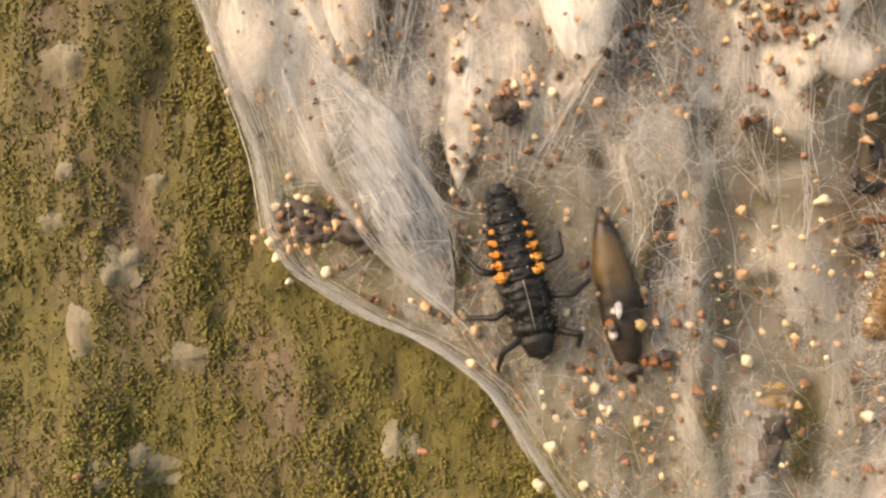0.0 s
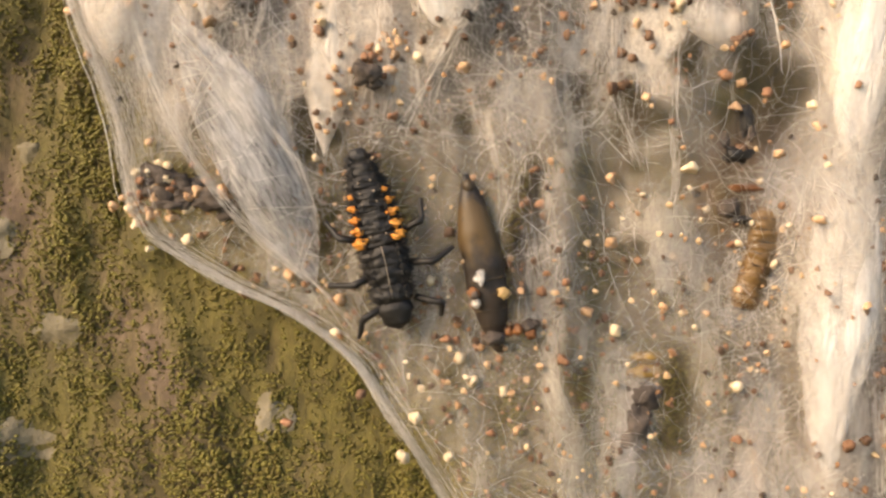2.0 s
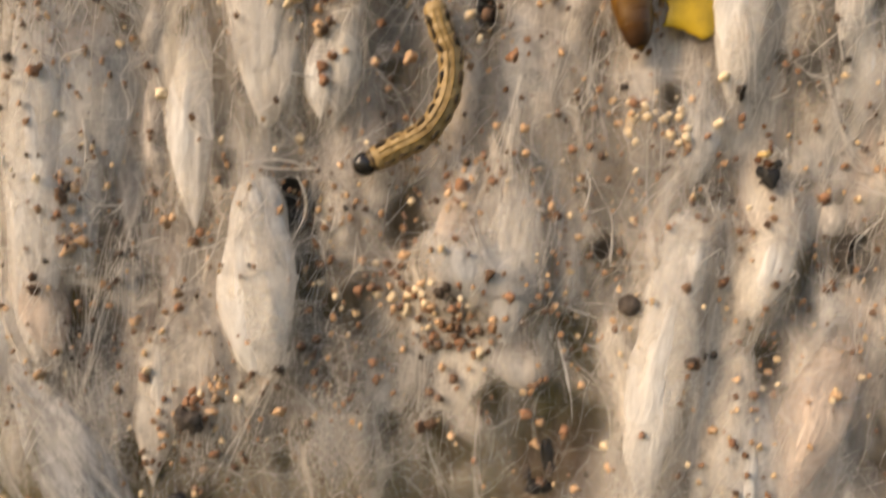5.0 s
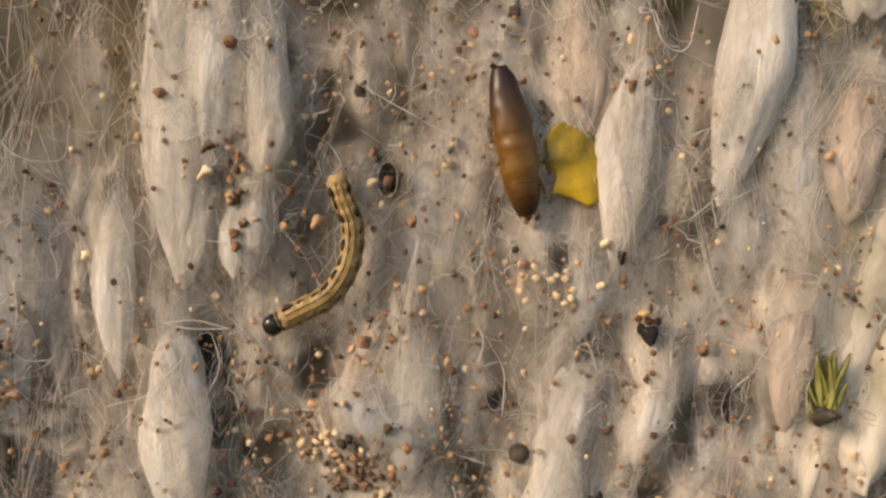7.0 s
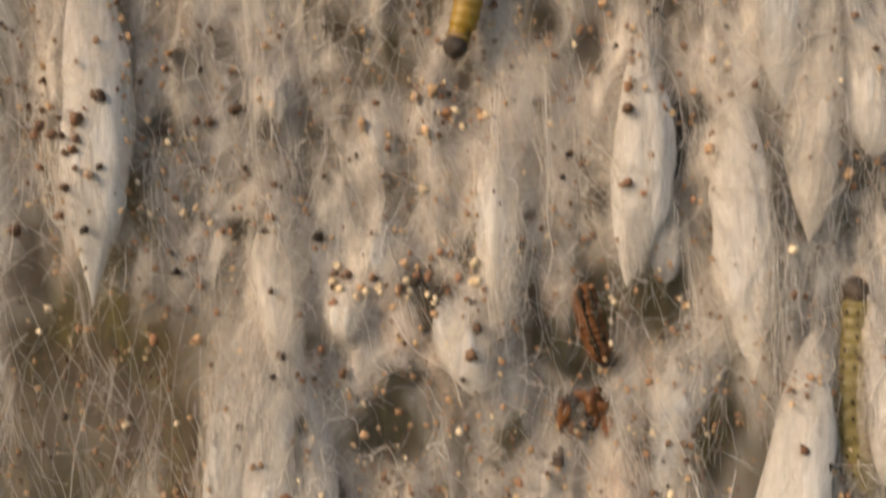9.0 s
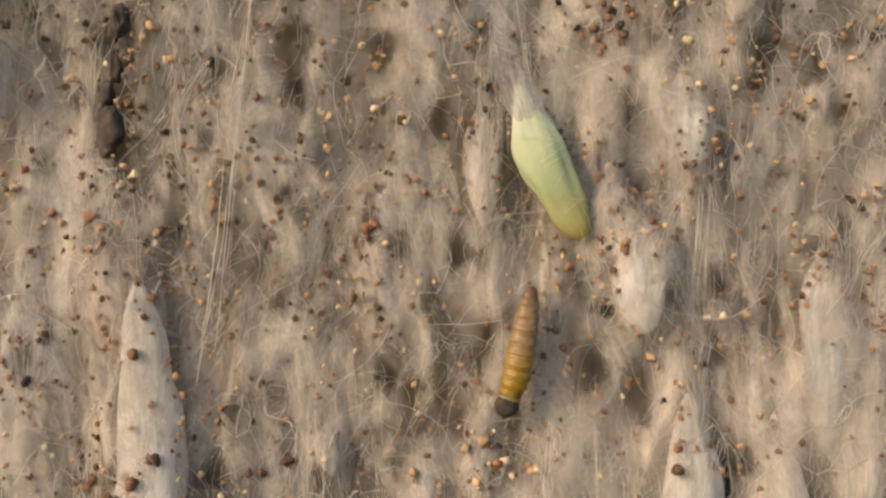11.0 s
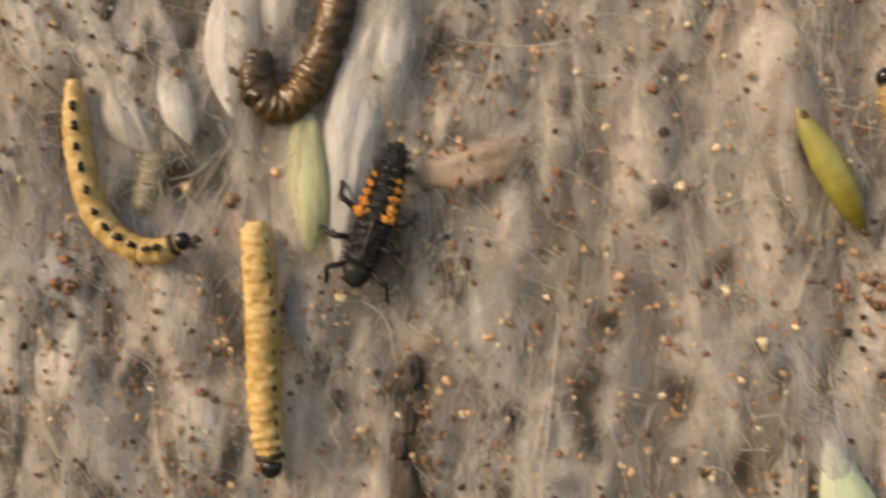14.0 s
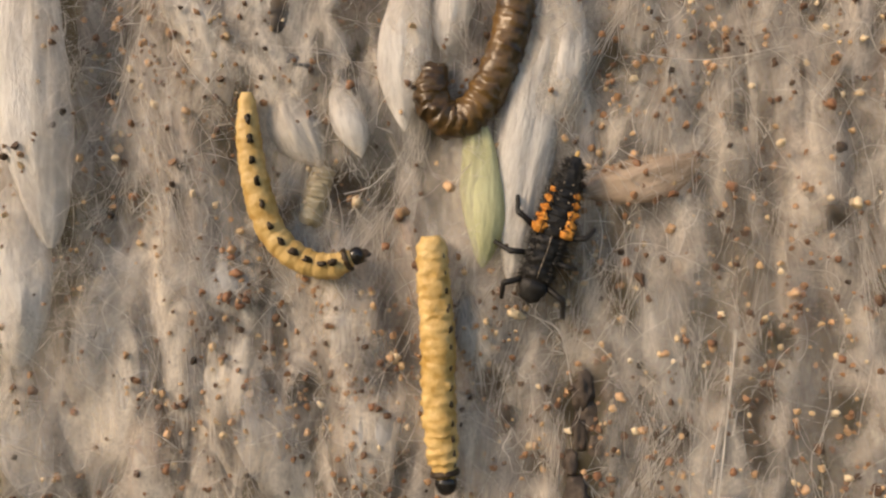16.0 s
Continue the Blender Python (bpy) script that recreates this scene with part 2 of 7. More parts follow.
MIDWEB = silk_veil("middle_webbing", (0.54, 0.48, 0.43), (0.83, 0.77, 0.70), 0.30, 0.47, 3000.0, 0.31)
# Same silk, but the grey shade between the layers is put into its tints.
SHADED_FELT = silk_veil("inner_webbing", (0.15, 0.142, 0.132), (0.37, 0.35, 0.325), 0.37, 0.50, 2600.0, 0.73)
FILM = silk_veil("milky_film", (0.72, 0.64, 0.56), (0.90, 0.84, 0.77), 0.46, 0.78, 3000.0, 0.17)
THREAD = silk_solid("silk_thread", (0.84, 0.81, 0.77), (0.95, 0.93, 0.90), 0.5)
BLACK = mottled("black_chitin", (0.006, 0.006, 0.006), (0.024, 0.022, 0.021), 0.5, 2600, strength=0.9, spec=0.35)
GLOSSBLACK = mottled("glossy_black_head", (0.006, 0.006, 0.006), (0.02, 0.018, 0.017), 0.22, 1800, strength=0.2, spec=0.5)
ORANGE = mottled("orange_spot", (0.42, 0.13, 0.012), (0.78, 0.36, 0.07), 0.55, 2600, strength=1.0)
PALE = mottled("pale_wart", (0.2, 0.17, 0.13), (0.4, 0.33, 0.26), 0.6, 2200)
YELLOW = mottled("yellow_skin", (0.44, 0.27, 0.07), (0.71, 0.51, 0.22), 0.45, 1700, spec=0.4, strength=0.8)
STRAW = mottled("straw_skin", (0.22, 0.14, 0.05), (0.44, 0.31, 0.14), 0.45, 1700, spec=0.4)
OCHRE = mottled("ochre_skin", (0.12, 0.07, 0.014), (0.29, 0.185, 0.045), 0.4, 1700, spec=0.4)
UMBERSKIN = mottled("umber_skin", (0.035, 0.02, 0.008), (0.17, 0.10, 0.035), 0.4, 1200, spec=0.4)
FADED = mottled("faded_skin", (0.28, 0.23, 0.13), (0.50, 0.44, 0.32), 0.5, 1200)
BANDED = graded("banded_skin", [(0.0, (0.05, 0.03, 0.008)), (0.12, (0.28, 0.17, 0.012)), (0.32, (0.30, 0.19, 0.03)), (0.48, (0.27, 0.18, 0.085)), (0.8, (0.25, 0.16, 0.08)), (1.0, (0.12, 0.07, 0.035))], 0.45, 900.0)
OLIVE = mottled("olive_skin", (0.10, 0.082, 0.03), (0.25, 0.205, 0.085), 0.45, 1500, spec=0.4)
DEADBROWN = mottled("dead_brown_skin", (0.014, 0.008, 0.004), (0.17, 0.10, 0.036), 0.3, 1000, strength=0.9, spec=0.5)
SPOT = mottled("dark_spot", (0.012, 0.009, 0.006), (0.06, 0.04, 0.022), 0.5, 3000)
AMBER = graded("amber_shell", [(0.0, (0.03, 0.012, 0.004)), (0.12, (0.06, 0.024, 0.005)), (0.3, (0.17, 0.08, 0.006)), (0.55, (0.13, 0.056, 0.006)), (0.72, (0.06, 0.026, 0.007)), (0.86, (0.03, 0.015, 0.008)), (1.0, (0.02, 0.011, 0.007))], 0.36)
UMBER = mottled("umber_shell", (0.022, 0.013, 0.007), (0.10, 0.06, 0.03), 0.3, 500, spec=0.6, strength=0.4)
SMOKE = graded("smoky_shell", [(0.0, (0.02, 0.014, 0.010)), (0.3, (0.03, 0.021, 0.015)), (0.46, (0.018, 0.013, 0.010)), (0.56, (0.05, 0.033, 0.016)), (0.64, (0.085, 0.052, 0.017)), (0.8, (0.08, 0.05, 0.018)), (0.86, (0.022, 0.016, 0.012)), (1.0, (0.012, 0.010, 0.008))], 0.55, 1300.0)
LEAFGREEN = graded("green_shell", [(0.0, (0.10, 0.08, 0.01)), (0.25, (0.20, 0.175, 0.025)), (0.6, (0.32, 0.30, 0.08)), (1.0, (0.28, 0.26, 0.07))], 0.35, 500.0)
LIME = mottled("yellow_leaf", (0.09, 0.08, 0.02), (0.50, 0.34, 0.025), 0.4, 420, strength=0.9)
SHOOT = mottled("green_shoot", (0.10, 0.10, 0.02), (0.27, 0.26, 0.08), 0.5, 900)
RUST = mottled("rusty_shell", (0.05, 0.018, 0.008), (0.20, 0.085, 0.03), 0.5, 900, strength=0.8)
DEBRIS = mottled("dark_debris", (0.018, 0.015, 0.014), (0.12, 0.095, 0.078), 0.7, 1500, strength=1.0, depth=0.0002)
# Near-black colour stands for the shade deep inside the hollows.
SHADED_LINING = mottled("shaded_hollow_lining", (0.02, 0.018, 0.017), (0.09, 0.082, 0.076), 0.8, 500)
MURK = mottled("grey_murk", (0.03, 0.03, 0.034), (0.24, 0.235, 0.235), 0.8, 1900, strength=0.9)
SHRIVELLED = mottled("smoky_skin", (0.010, 0.009, 0.009), (0.075, 0.053, 0.028), 0.42, 1250, strength=0.9, depth=0.00015, spec=0.4)
PALELEAF = mottled("papery_leaf", (0.30, 0.27, 0.17), (0.74, 0.68, 0.60), 0.75, 330, stretch=0.5, strength=0.9, depth=0.0003)
LICHEN = mottled("lichen", (0.12, 0.10, 0.055), (0.24, 0.21, 0.15), 0.9, 700, strength=1.0, depth=0.0003)
MOSS = island_tinted("moss_leaf", [(0.0, (0.115, 0.086, 0.018)), (0.3, (0.13, 0.108, 0.018)), (0.6, (0.15, 0.129, 0.02)), (0.85, (0.17, 0.15, 0.024)), (1.0, (0.21, 0.182, 0.045))])
FRASS = {
    "cream": mottled("cream_pellet", (0.52, 0.38, 0.22), (0.82, 0.70, 0.50), 0.6, 2600, each=0.25),
    "tan": mottled("tan_pellet", (0.31, 0.185, 0.098), (0.55, 0.375, 0.23), 0.75, 2600, each=0.35),
    "rust": mottled("rust_pellet", (0.16, 0.078, 0.043), (0.36, 0.195, 0.112), 0.75, 2600, each=0.35),
    "brown": mottled("brown_pellet", (0.075, 0.042, 0.026), (0.20, 0.12, 0.075), 0.75, 2600, each=0.4),
    "black": mottled("black_pellet", (0.022, 0.016, 0.012), (0.08, 0.058, 0.044), 0.65, 2600, each=0.4),
}
MIXED = island_tinted("mixed_pellets", [(0.0, (0.05, 0.03, 0.018)), (0.25, (0.15, 0.078, 0.04)), (0.52, (0.27, 0.145, 0.072)), (0.74, (0.42, 0.26, 0.14)), (0.93, (0.58, 0.43, 0.25)), (1.0, (0.74, 0.63, 0.45))])


# ---- mesh helpers ----
def mesh_from(name, verts, faces, mat, smooth=True):
    me = bpy.data.meshes.new(name)
    me.from_pydata([Vector(v) * MM for v in verts], [], faces)
    me.materials.append(mat)
    if smooth:
        me.shade_smooth()
    me.update()
    return me


def part(name, bm, mat, parent=None, label=""):
    """Links a bmesh (in millimetres) as one mesh object."""
    me = bpy.data.meshes.new(name)
    bmesh.ops.scale(bm, vec=(MM, MM, MM), verts=bm.verts)
    bm.to_mesh(me)
    bm.free()
    me.materials.append(mat)
    me.shade_smooth()
    ob = new(name, me)
    ob.parent = parent
    return tagged(ob, label)


def lathe(rings, sides, flat=1.0):
    """Rings of (x, y, z, radius) along the local z axis; flat squeezes the depth."""
    bm = bmesh.new()
    rows = []
    for x, y, z, r in rings:
        rows.append([bm.verts.new((x + r * math.cos(a), y + r * flat * math.sin(a), z)) for a in (2 * math.pi * k / sides for k in range(sides))])
    for a, b in zip(rows, rows[1:]):
        for k in range(sides):
            bm.faces.new((a[k], a[(k + 1) % sides], b[(k + 1) % sides], b[k]))
    bm.faces.new(rows[0][::-1])
    bm.faces.new(rows[-1])
    bmesh.ops.recalc_face_normals(bm, faces=bm.faces)
    return bm


def tube(points, radii, sides=10, flat=1.0):
    """A tube along a line of Vectors; flat squeezes it towards the front and back."""
    bm = bmesh.new()
    rows = []
    for i, p in enumerate(points):
        d = (points[min(i + 1, len(points) - 1)] - points[max(i - 1, 0)]).normalized()
        a = d.cross(FRONT)
        a = a.normalized() if a.length > 1e-4 else Vector((1, 0, 0))
        b = d.cross(a)
        rows.append([bm.verts.new(p + (a * math.cos(k) + b * flat * math.sin(k)) * radii[i]) for k in (2 * math.pi * j / sides for j in range(sides))])
    for a, b in zip(rows, rows[1:]):
        for k in range(sides):
            bm.faces.new((a[k], a[(k + 1) % sides], b[(k + 1) % sides], b[k]))
    bm.faces.new(rows[0][::-1])
    bm.faces.new(rows[-1])
    bmesh.ops.recalc_face_normals(bm, faces=bm.faces)
    return bm


def spline(pts, n):
    """n Vectors along a smooth line through the points (Catmull-Rom)."""
    p = [Vector(q) for q in pts]
    p = [p[0] * 2 - p[1], *p, p[-1] * 2 - p[-2]]
    out = []
    for i in range(n):
        s = i / (n - 1) * (len(p) - 3)
        k = min(int(s), len(p) - 4)
        u = s - k
        a, b, c, d = p[k:k + 4]
        out.append(0.5 * (2 * b + (c - a) * u + (2 * a - 5 * b + 4 * c - d) * u * u + (3 * b - a - 3 * c + d) * u ** 3))
    return out


def lump(seed, radius, rough=0.25, level=2, stretch=(1, 1, 1)):
    """A rough rounded crumb."""
    bm = bmesh.new()
    bmesh.ops.create_icosphere(bm, subdivisions=level, radius=1)
    for v in bm.verts:
        k = 1 + rough * (noise.noise(v.co * 1.3 + Vector((seed * 7.3, seed * 3.1, seed))) + 0.5 * noise.noise(v.co * 3.1 + Vector((seed, seed * 5, 0))))
        v.co = Vector((v.co.x * stretch[0], v.co.y * stretch[1], v.co.z * stretch[2])) * k * radius
    return bm


def place(ob, x, y, z, lean=0.0):
    """Puts a thing at millimetres x, y, z, its top leaning to the right by degrees."""
    ob.matrix_basis = pose(x * MM, y * MM, z * MM, 0, lean, 0)
    return ob


def empty(name):
    return new(name)


def tubes_mesh(name, pts, radius, mat):
    """Many threads in one mesh: pts (n, k, 3) in millimetres, radius (n,)."""
    n, k, _ = pts.shape
    d = np.gradient(pts, axis=1)
    d /= np.linalg.norm(d, axis=2, keepdims=True) + 1e-9
    a = np.cross(d, (0.05, -1.0, 0.03))
    a /= np.linalg.norm(a, axis=2, keepdims=True) + 1e-9
    b = np.cross(d, a)
    taper = np.ones(k)
    taper[0] = taper[-1] = 0.35
    r = radius[:, None, None] * taper[None, :, None]
    ring = np.stack([pts + r * (a * math.cos(q) + b * math.sin(q)) for q in (0, 2.094, 4.189)], axis=2)
    verts = (ring.reshape(-1, 3) * MM).astype(np.float32)
    base = (np.arange(n)[:, None] * k + np.arange(k - 1)[None, :]).reshape(-1) * 3
    quads = np.stack([np.stack([base + j, base + (j + 1) % 3, base + 3 + (j + 1) % 3, base + 3 + j], axis=1) for j in range(3)], axis=1).reshape(-1, 4)
    me = bpy.data.meshes.new(name)
    me.vertices.add(len(verts))
    me.vertices.foreach_set("co", verts.ravel())
    me.loops.add(quads.size)
    me.loops.foreach_set("vertex_index", quads.ravel().astype(np.int32))
    me.polygons.add(len(quads))
    me.polygons.foreach_set("loop_start", np.arange(0, quads.size, 4, dtype=np.int32))
    me.materials.append(mat)
    me.update(calc_edges=True)
    me.validate()
    me.shade_smooth()
    return new(name, me)


# ---- the tree trunk and the ground it stands on ----
TRUNK_R, TRUNK_Y = 350.0, 4.0


def bark_depth(x, z):
    """How far the bark stands out (millimetres) at a place on the trunk's front."""
    p = Vector((x * 0.22, z * 0.07, 3.3))
    q = Vector((x * 0.6, z * 0.3, 9.1))
    return 1.1 * noise.noise(p) + 0.45 * noise.noise(q) + 0.2 * noise.noise(q * 3.1)


def bark_y(x, z):
    return TRUNK_Y + TRUNK_R - math.sqrt(TRUNK_R ** 2 - x * x) - bark_depth(x, z)


def build_trunk():
    front = [i * 0.8 / TRUNK_R for i in range(-85, 86)]
    turns = front + [front[-1] + (2 * math.pi - 2 * front[-1]) * k / 60 for k in range(1, 60)]
    heights = [-900, -600, -350, -200, -120] + [-60 + 1.0 * i for i in range(200)] + [170, 220, 320, 500, 800, 1200, 1700, 2400, 3300, 4200]
    verts, faces = [], []
    for z in heights:
        for a in turns:
            x = TRUNK_R * math.sin(a)
            r = TRUNK_R + (bark_depth(x, z) if math.cos(a) > 0 else 2.5 * noise.noise(Vector((x * 0.03, z * 0.01, 5.0))))
            verts.append((r * math.sin(a), TRUNK_Y + TRUNK_R - r * math.cos(a), z))
    n = len(turns)
    for i in range(len(heights) - 1):
        for j in range(n):
            faces.append((i * n + j, i * n + (j + 1) % n, (i + 1) * n + (j + 1) % n, (i + 1) * n + j))
    faces.append(tuple(range((len(heights) - 1) * n, len(heights) * n)))
    ob = new("tree_trunk", mesh_from("tree_trunk", verts, faces, BARK))
    tagged(ob, "brown tree trunk with mossy furrowed bark", "tree trunk", kind="structure")


def build_ground():
    verts, faces, n = [], [], 24
    for i in range(n + 1):
        for j in range(n + 1):
            x, y = ((2 * i / n - 1) ** 3) * 40000, ((2 * j / n - 1) ** 3) * 40000
            verts.append((x, y, -880 + 30 * noise.noise(Vector((x * 0.002, y * 0.002, 0)))))
    for i in range(n):
        for j in range(n):
            faces.append((i * (n + 1) + j, (i + 1) * (n + 1) + j, (i + 1) * (n + 1) + j + 1, i * (n + 1) + j + 1))
    soil = mottled("grassy_soil", (0.05, 0.045, 0.02), (0.14, 0.13, 0.06), 0.9, 9.0)
    tagged(new("ground", mesh_from("ground", verts, faces, soil)), "plain grassy ground below the trunk", "ground", kind="structure")


build_trunk()
build_ground()


# ---- moss and lichen on the bare bark ----
def mesh_parts(bm):
    bm.verts.ensure_lookup_table()
    got = [v.co.copy() for v in bm.verts], [[v.index for v in f.verts] for f in bm.faces]
    bm.free()
    return got


def build_moss():
    rng = random.Random(5)
    verts, faces = [], []
    made = 0
    shapes = [mesh_parts(lump(k * 1.9, 1.0, 0.7, 1)) for k in range(6)]
    while made < 66000:
        x, z = rng.uniform(-37, 24), rng.uniform(-20, 20)
        if x > left_edge(z) + (24 if z < 7 else 11):
            continue
        m = noise.noise(Vector((x * 0.24, z * 0.09, 1.7))) + 0.6 * noise.noise(Vector((x * 0.75, z * 0.5, 4.0))) - 0.012 * z
        if m < rng.uniform(-0.85, 0.05):
            continue
        made += 1
        vs, fs = shapes[made % 6]
        s = rng.uniform(0.04, 0.10) * (1 + 0.5 * max(0.0, m))
        c = Vector((x, bark_y(x, z) - 0.3 * max(0.0, m) - rng.uniform(-0.05, 0.06), z))
        turn = Euler((rng.uniform(0, 6), rng.uniform(0, 6), rng.uniform(0, 6))).to_matrix()
        base = len(verts)
        verts += [turn @ v * s + c for v in vs]
        faces += [tuple(base + q for q in f) for f in fs]
        for _ in range(1):
            d = Vector((rng.gauss(0, 1), -abs(rng.gauss(0.3, 0.8)), rng.gauss(0, 1))).normalized()
            side = d.cross(Vector((rng.gauss(0, 1), rng.gauss(0, 1), 0.3))).normalized()
            k = rng.uniform(0.03, 0.065)
            t = c + d * s * 0.9
            base = len(verts)
            verts += [t - side * k, t + d * k * 1.6, t + side * k, t - d * k * 0.6 + side.cross(d) * k * 0.5]
            faces += [(base, base + 1, base + 2), (base, base + 3, base + 1), (base + 1, base + 3, base + 2), (base + 2, base + 3, base)]
    ob = new("moss", mesh_from("moss", verts, faces, MOSS))
    tagged(ob, "olive green moss growing in patches on the bark", "moss", kind="stuff")


def left_edge(z):
    """Where the webbing ends towards the bare bark."""
    return float(np.interp(z, EDGE_Z, EDGE_X))


EDGE_Z = [-40, -12.1, -9.5, -6.6, -4.4, -3.0, -0.8, 0.9, 5.4, 12.7, 30, 60, 120]
EDGE_X = [16, 0.6, -1.1, -3.0, -5.9, -9.2, -12.9, -13.9, -14.8, -17.6, -26, -48, -60]
RIGHT, LOW, HIGH = 60.0, -28.0, 128.0
build_moss()


def lichen(x, z, wide, high, seed):
    bm = bmesh.new()
    rows, sides = [], 28
    mid = bm.verts.new((x, bark_y(x, z) - 0.22, z))
    for q in (0.35, 0.7, 1.0):
        ring = []
        for k in range(sides):
            a = 2 * math.pi * k / sides
            r = q * (1 + 0.4 * noise.noise(Vector((math.cos(a) * 1.5, math.sin(a) * 1.5, seed))))
            px, pz = x + r * wide / 2 * math.cos(a), z + r * high / 2 * math.sin(a)
            ring.append(bm.verts.new((px, bark_y(px, pz) - (0.22 - 0.24 * q ** 2) - 0.25 * noise.noise(Vector((px, pz, seed))), pz)))
        rows.append(ring)
    for k in range(sides):
        bm.faces.new((mid, rows[0][(k + 1) % sides], rows[0][k]))
        for a, b in zip(rows, rows[1:]):
            bm.faces.new((a[k], a[(k + 1) % sides], b[(k + 1) % sides], b[k]))
    bmesh.ops.recalc_face_normals(bm, faces=bm.faces)
    ob = part("lichen_patch", bm, LICHEN)
    tagged(ob, "pale grey-green lichen patch flat on the bark", "lichen", "lichen on the bark")


lichen(-23.2, -0.77, 2.88, 2.58, 1)
lichen(-19.65, -5.97, 2.88, 2.12, 2)
lichen(-26.62, 10.63, 3.34, 2.73, 3)
lichen(-22.83, -12.29, 4.86, 3.34, 4)
lichen(-26.37, 4.56, 1.52, 1.37, 5)
lichen(-27.32, 1.82, 1.82, 1.21, 6)
lichen(-21.33, 3.95, 1.52, 1.37, 7)
lichen(-25.84, -4.29, 2.12, 3.34, 8)
lichen(-7.78, -10.69, 2.12, 2.73, 9)
lichen(-15.23, 2.28, 1.67, 1.82, 10)


# ---- cocoons ----
BULGES = []


def wisps(ob, length, width, seed, ends):
    """Loose silk that draws out from a cocoon's ends and wraps round it."""
    rng = np.random.default_rng(seed)
    pts, k = [], 9
    s = np.linspace(0, 1, k)
    for end, count in ends:
        for _ in range(count):
            a = rng.uniform(0, 6.28)
            start = 0.5 - rng.uniform(0.02, 0.2)
            reach = rng.uniform(0.12, 0.5) * length * 0.6
            r0 = width * 0.5 * math.sin(math.pi * (0.5 + start) ) ** 0.6
            x0, y0 = r0 * math.cos(a), -abs(r0 * 0.6 * math.sin(a)) * 1.04
            x1 = x0 * 0.25 + rng.normal(0, 0.45)
            z = end * (start * length + s * ((0.5 - start) * length + reach))
            x = x0 + (x1 - x0) * s + rng.normal(0, 0.05, k)
            y = y0 + (0.15 - y0) * s ** 1.2 - 0.05 * np.sin(np.pi * s)
            pts.append(np.stack([x, y, z], axis=1))
    for _ in range(int(3 + length * 1.2)):
        zc, tilt = rng.uniform(-0.42, 0.42) * length, rng.normal(0, 0.9)
        r = width * 0.5 * math.cos(math.pi * zc / length) ** 0.6 * 1.03
        a = np.linspace(-0.15, math.pi + 0.15, k) if rng.random() < 0.5 else np.linspace(rng.uniform(0, 1), rng.uniform(1.6, 3.1), k)
        pts.append(np.stack([r * np.cos(a), -0.64 * r * np.sin(a) - 0.02, zc + tilt * np.cos(a)], axis=1))
    pts = np.array(pts)
    w = tubes_mesh("loose_silk", pts, rng.uniform(0.005, 0.013, len(pts)), THREAD)
    w.parent = ob
    tagged(w, "loose silk threads", kind="stuff")


def cocoon(x, z, length, width, lean, tone="white", y=0.3, top=0.8, bottom=0.8, label="white spindle-shaped silk cocoon in the webbing"):
    rings, r = 34, width / 2
    seed = x * 0.37 + z * 0.11
    top, bottom = top * 0.95, bottom * 1.05
    peak = 0.5 + 0.12 * (top - bottom)
    made = []
    for i in range(rings + 1):
        s = 0.5 - 0.5 * math.cos(math.pi * i / rings)
        q = 0.5 * s / peak if s < peak else 0.5 + 0.5 * (s - peak) / (1 - peak)
        prof = math.sin(math.pi * min(max(q, 0.006), 0.994)) ** (bottom if q < 0.5 else top)
        bend = 0.16 * width * math.sin(3.0 * s + seed * 5)
        made.append((bend, 0, (s - 0.5) * length, r * prof))
    bm = lathe(made, 40, 0.62)
    for v in bm.verts:
        a = math.atan2(v.co.y, v.co.x)
        k = 1 + 0.24 * noise.noise(Vector((math.cos(a) * 1.6 + seed, math.sin(a) * 1.6, v.co.z * 0.3))) + 0.07 * noise.noise(Vector((math.cos(a) * 5, math.sin(a) * 5 + seed, v.co.z * 0.6)))
        k += 0.05 * noise.noise(Vector((math.cos(a) * 9, math.sin(a) * 9 + seed, v.co.z * 0.45)))
        v.co.x, v.co.y = v.co.x * k, v.co.y * k
    ob = place(part("cocoon", bm, SILK[tone]), x, y, z, lean)
    wisps(ob, length, width, int(abs(x * 97 + z * 31)), ((1, 9), (-1, 7)))
    BULGES.append((x, z, length, width, radians(lean), y))
    return tagged(ob, label, "cocoon", "cocoons in the webbing")


cocoon(-6.79, 8.34, 7.75, 3.4, -3.1, "mist", 1, 0.7, 0.9, "greyish silk cocoon half hidden in the webbing")
cocoon(-3.69, 8.89, 11.12, 2.69, 3.6, "cream", 1, 0.5, 0.9, "cream spindle-shaped silk cocoon under the webbing")
cocoon(1.55, 14.7, 10.4, 3.75, -9.9, "crisp", -0.1, 0.45, 0.32, "white spindle-shaped silk cocoon in the webbing")
cocoon(4.75, 7.08, 8.08, 2.7, -6.7, "mist", 1.1, 0.6, 0.9, "greyish silk cocoon half hidden in the webbing")
cocoon(6.51, -1.2, 9.4, 2.99, -4.4, "mist", 1.5, 0.8, 0.8, "greyish silk cocoon half hidden in the webbing")
cocoon(-10, 13.02, 5.69, 2.64, -8.3, "pink", 0.2, 0.5, 0.9, "pinkish cream silk cocoon in the webbing")
cocoon(-14.83, 11.71, 7.74, 3.11, -5.0, "cream", 0.9, 0.5, 0.8, "cream spindle-shaped silk cocoon under the webbing")
cocoon(14.91, 10.02, 2.91, 2.8, -6.1, "cream", 0.5, 0.45, 0.45, "cream spindle-shaped silk cocoon under the webbing")
cocoon(22.55, 9.6, 14.71, 3.14, 9.6, "crisp", -0.1, 0.5, 0.7, "white spindle-shaped silk cocoon in the webbing")
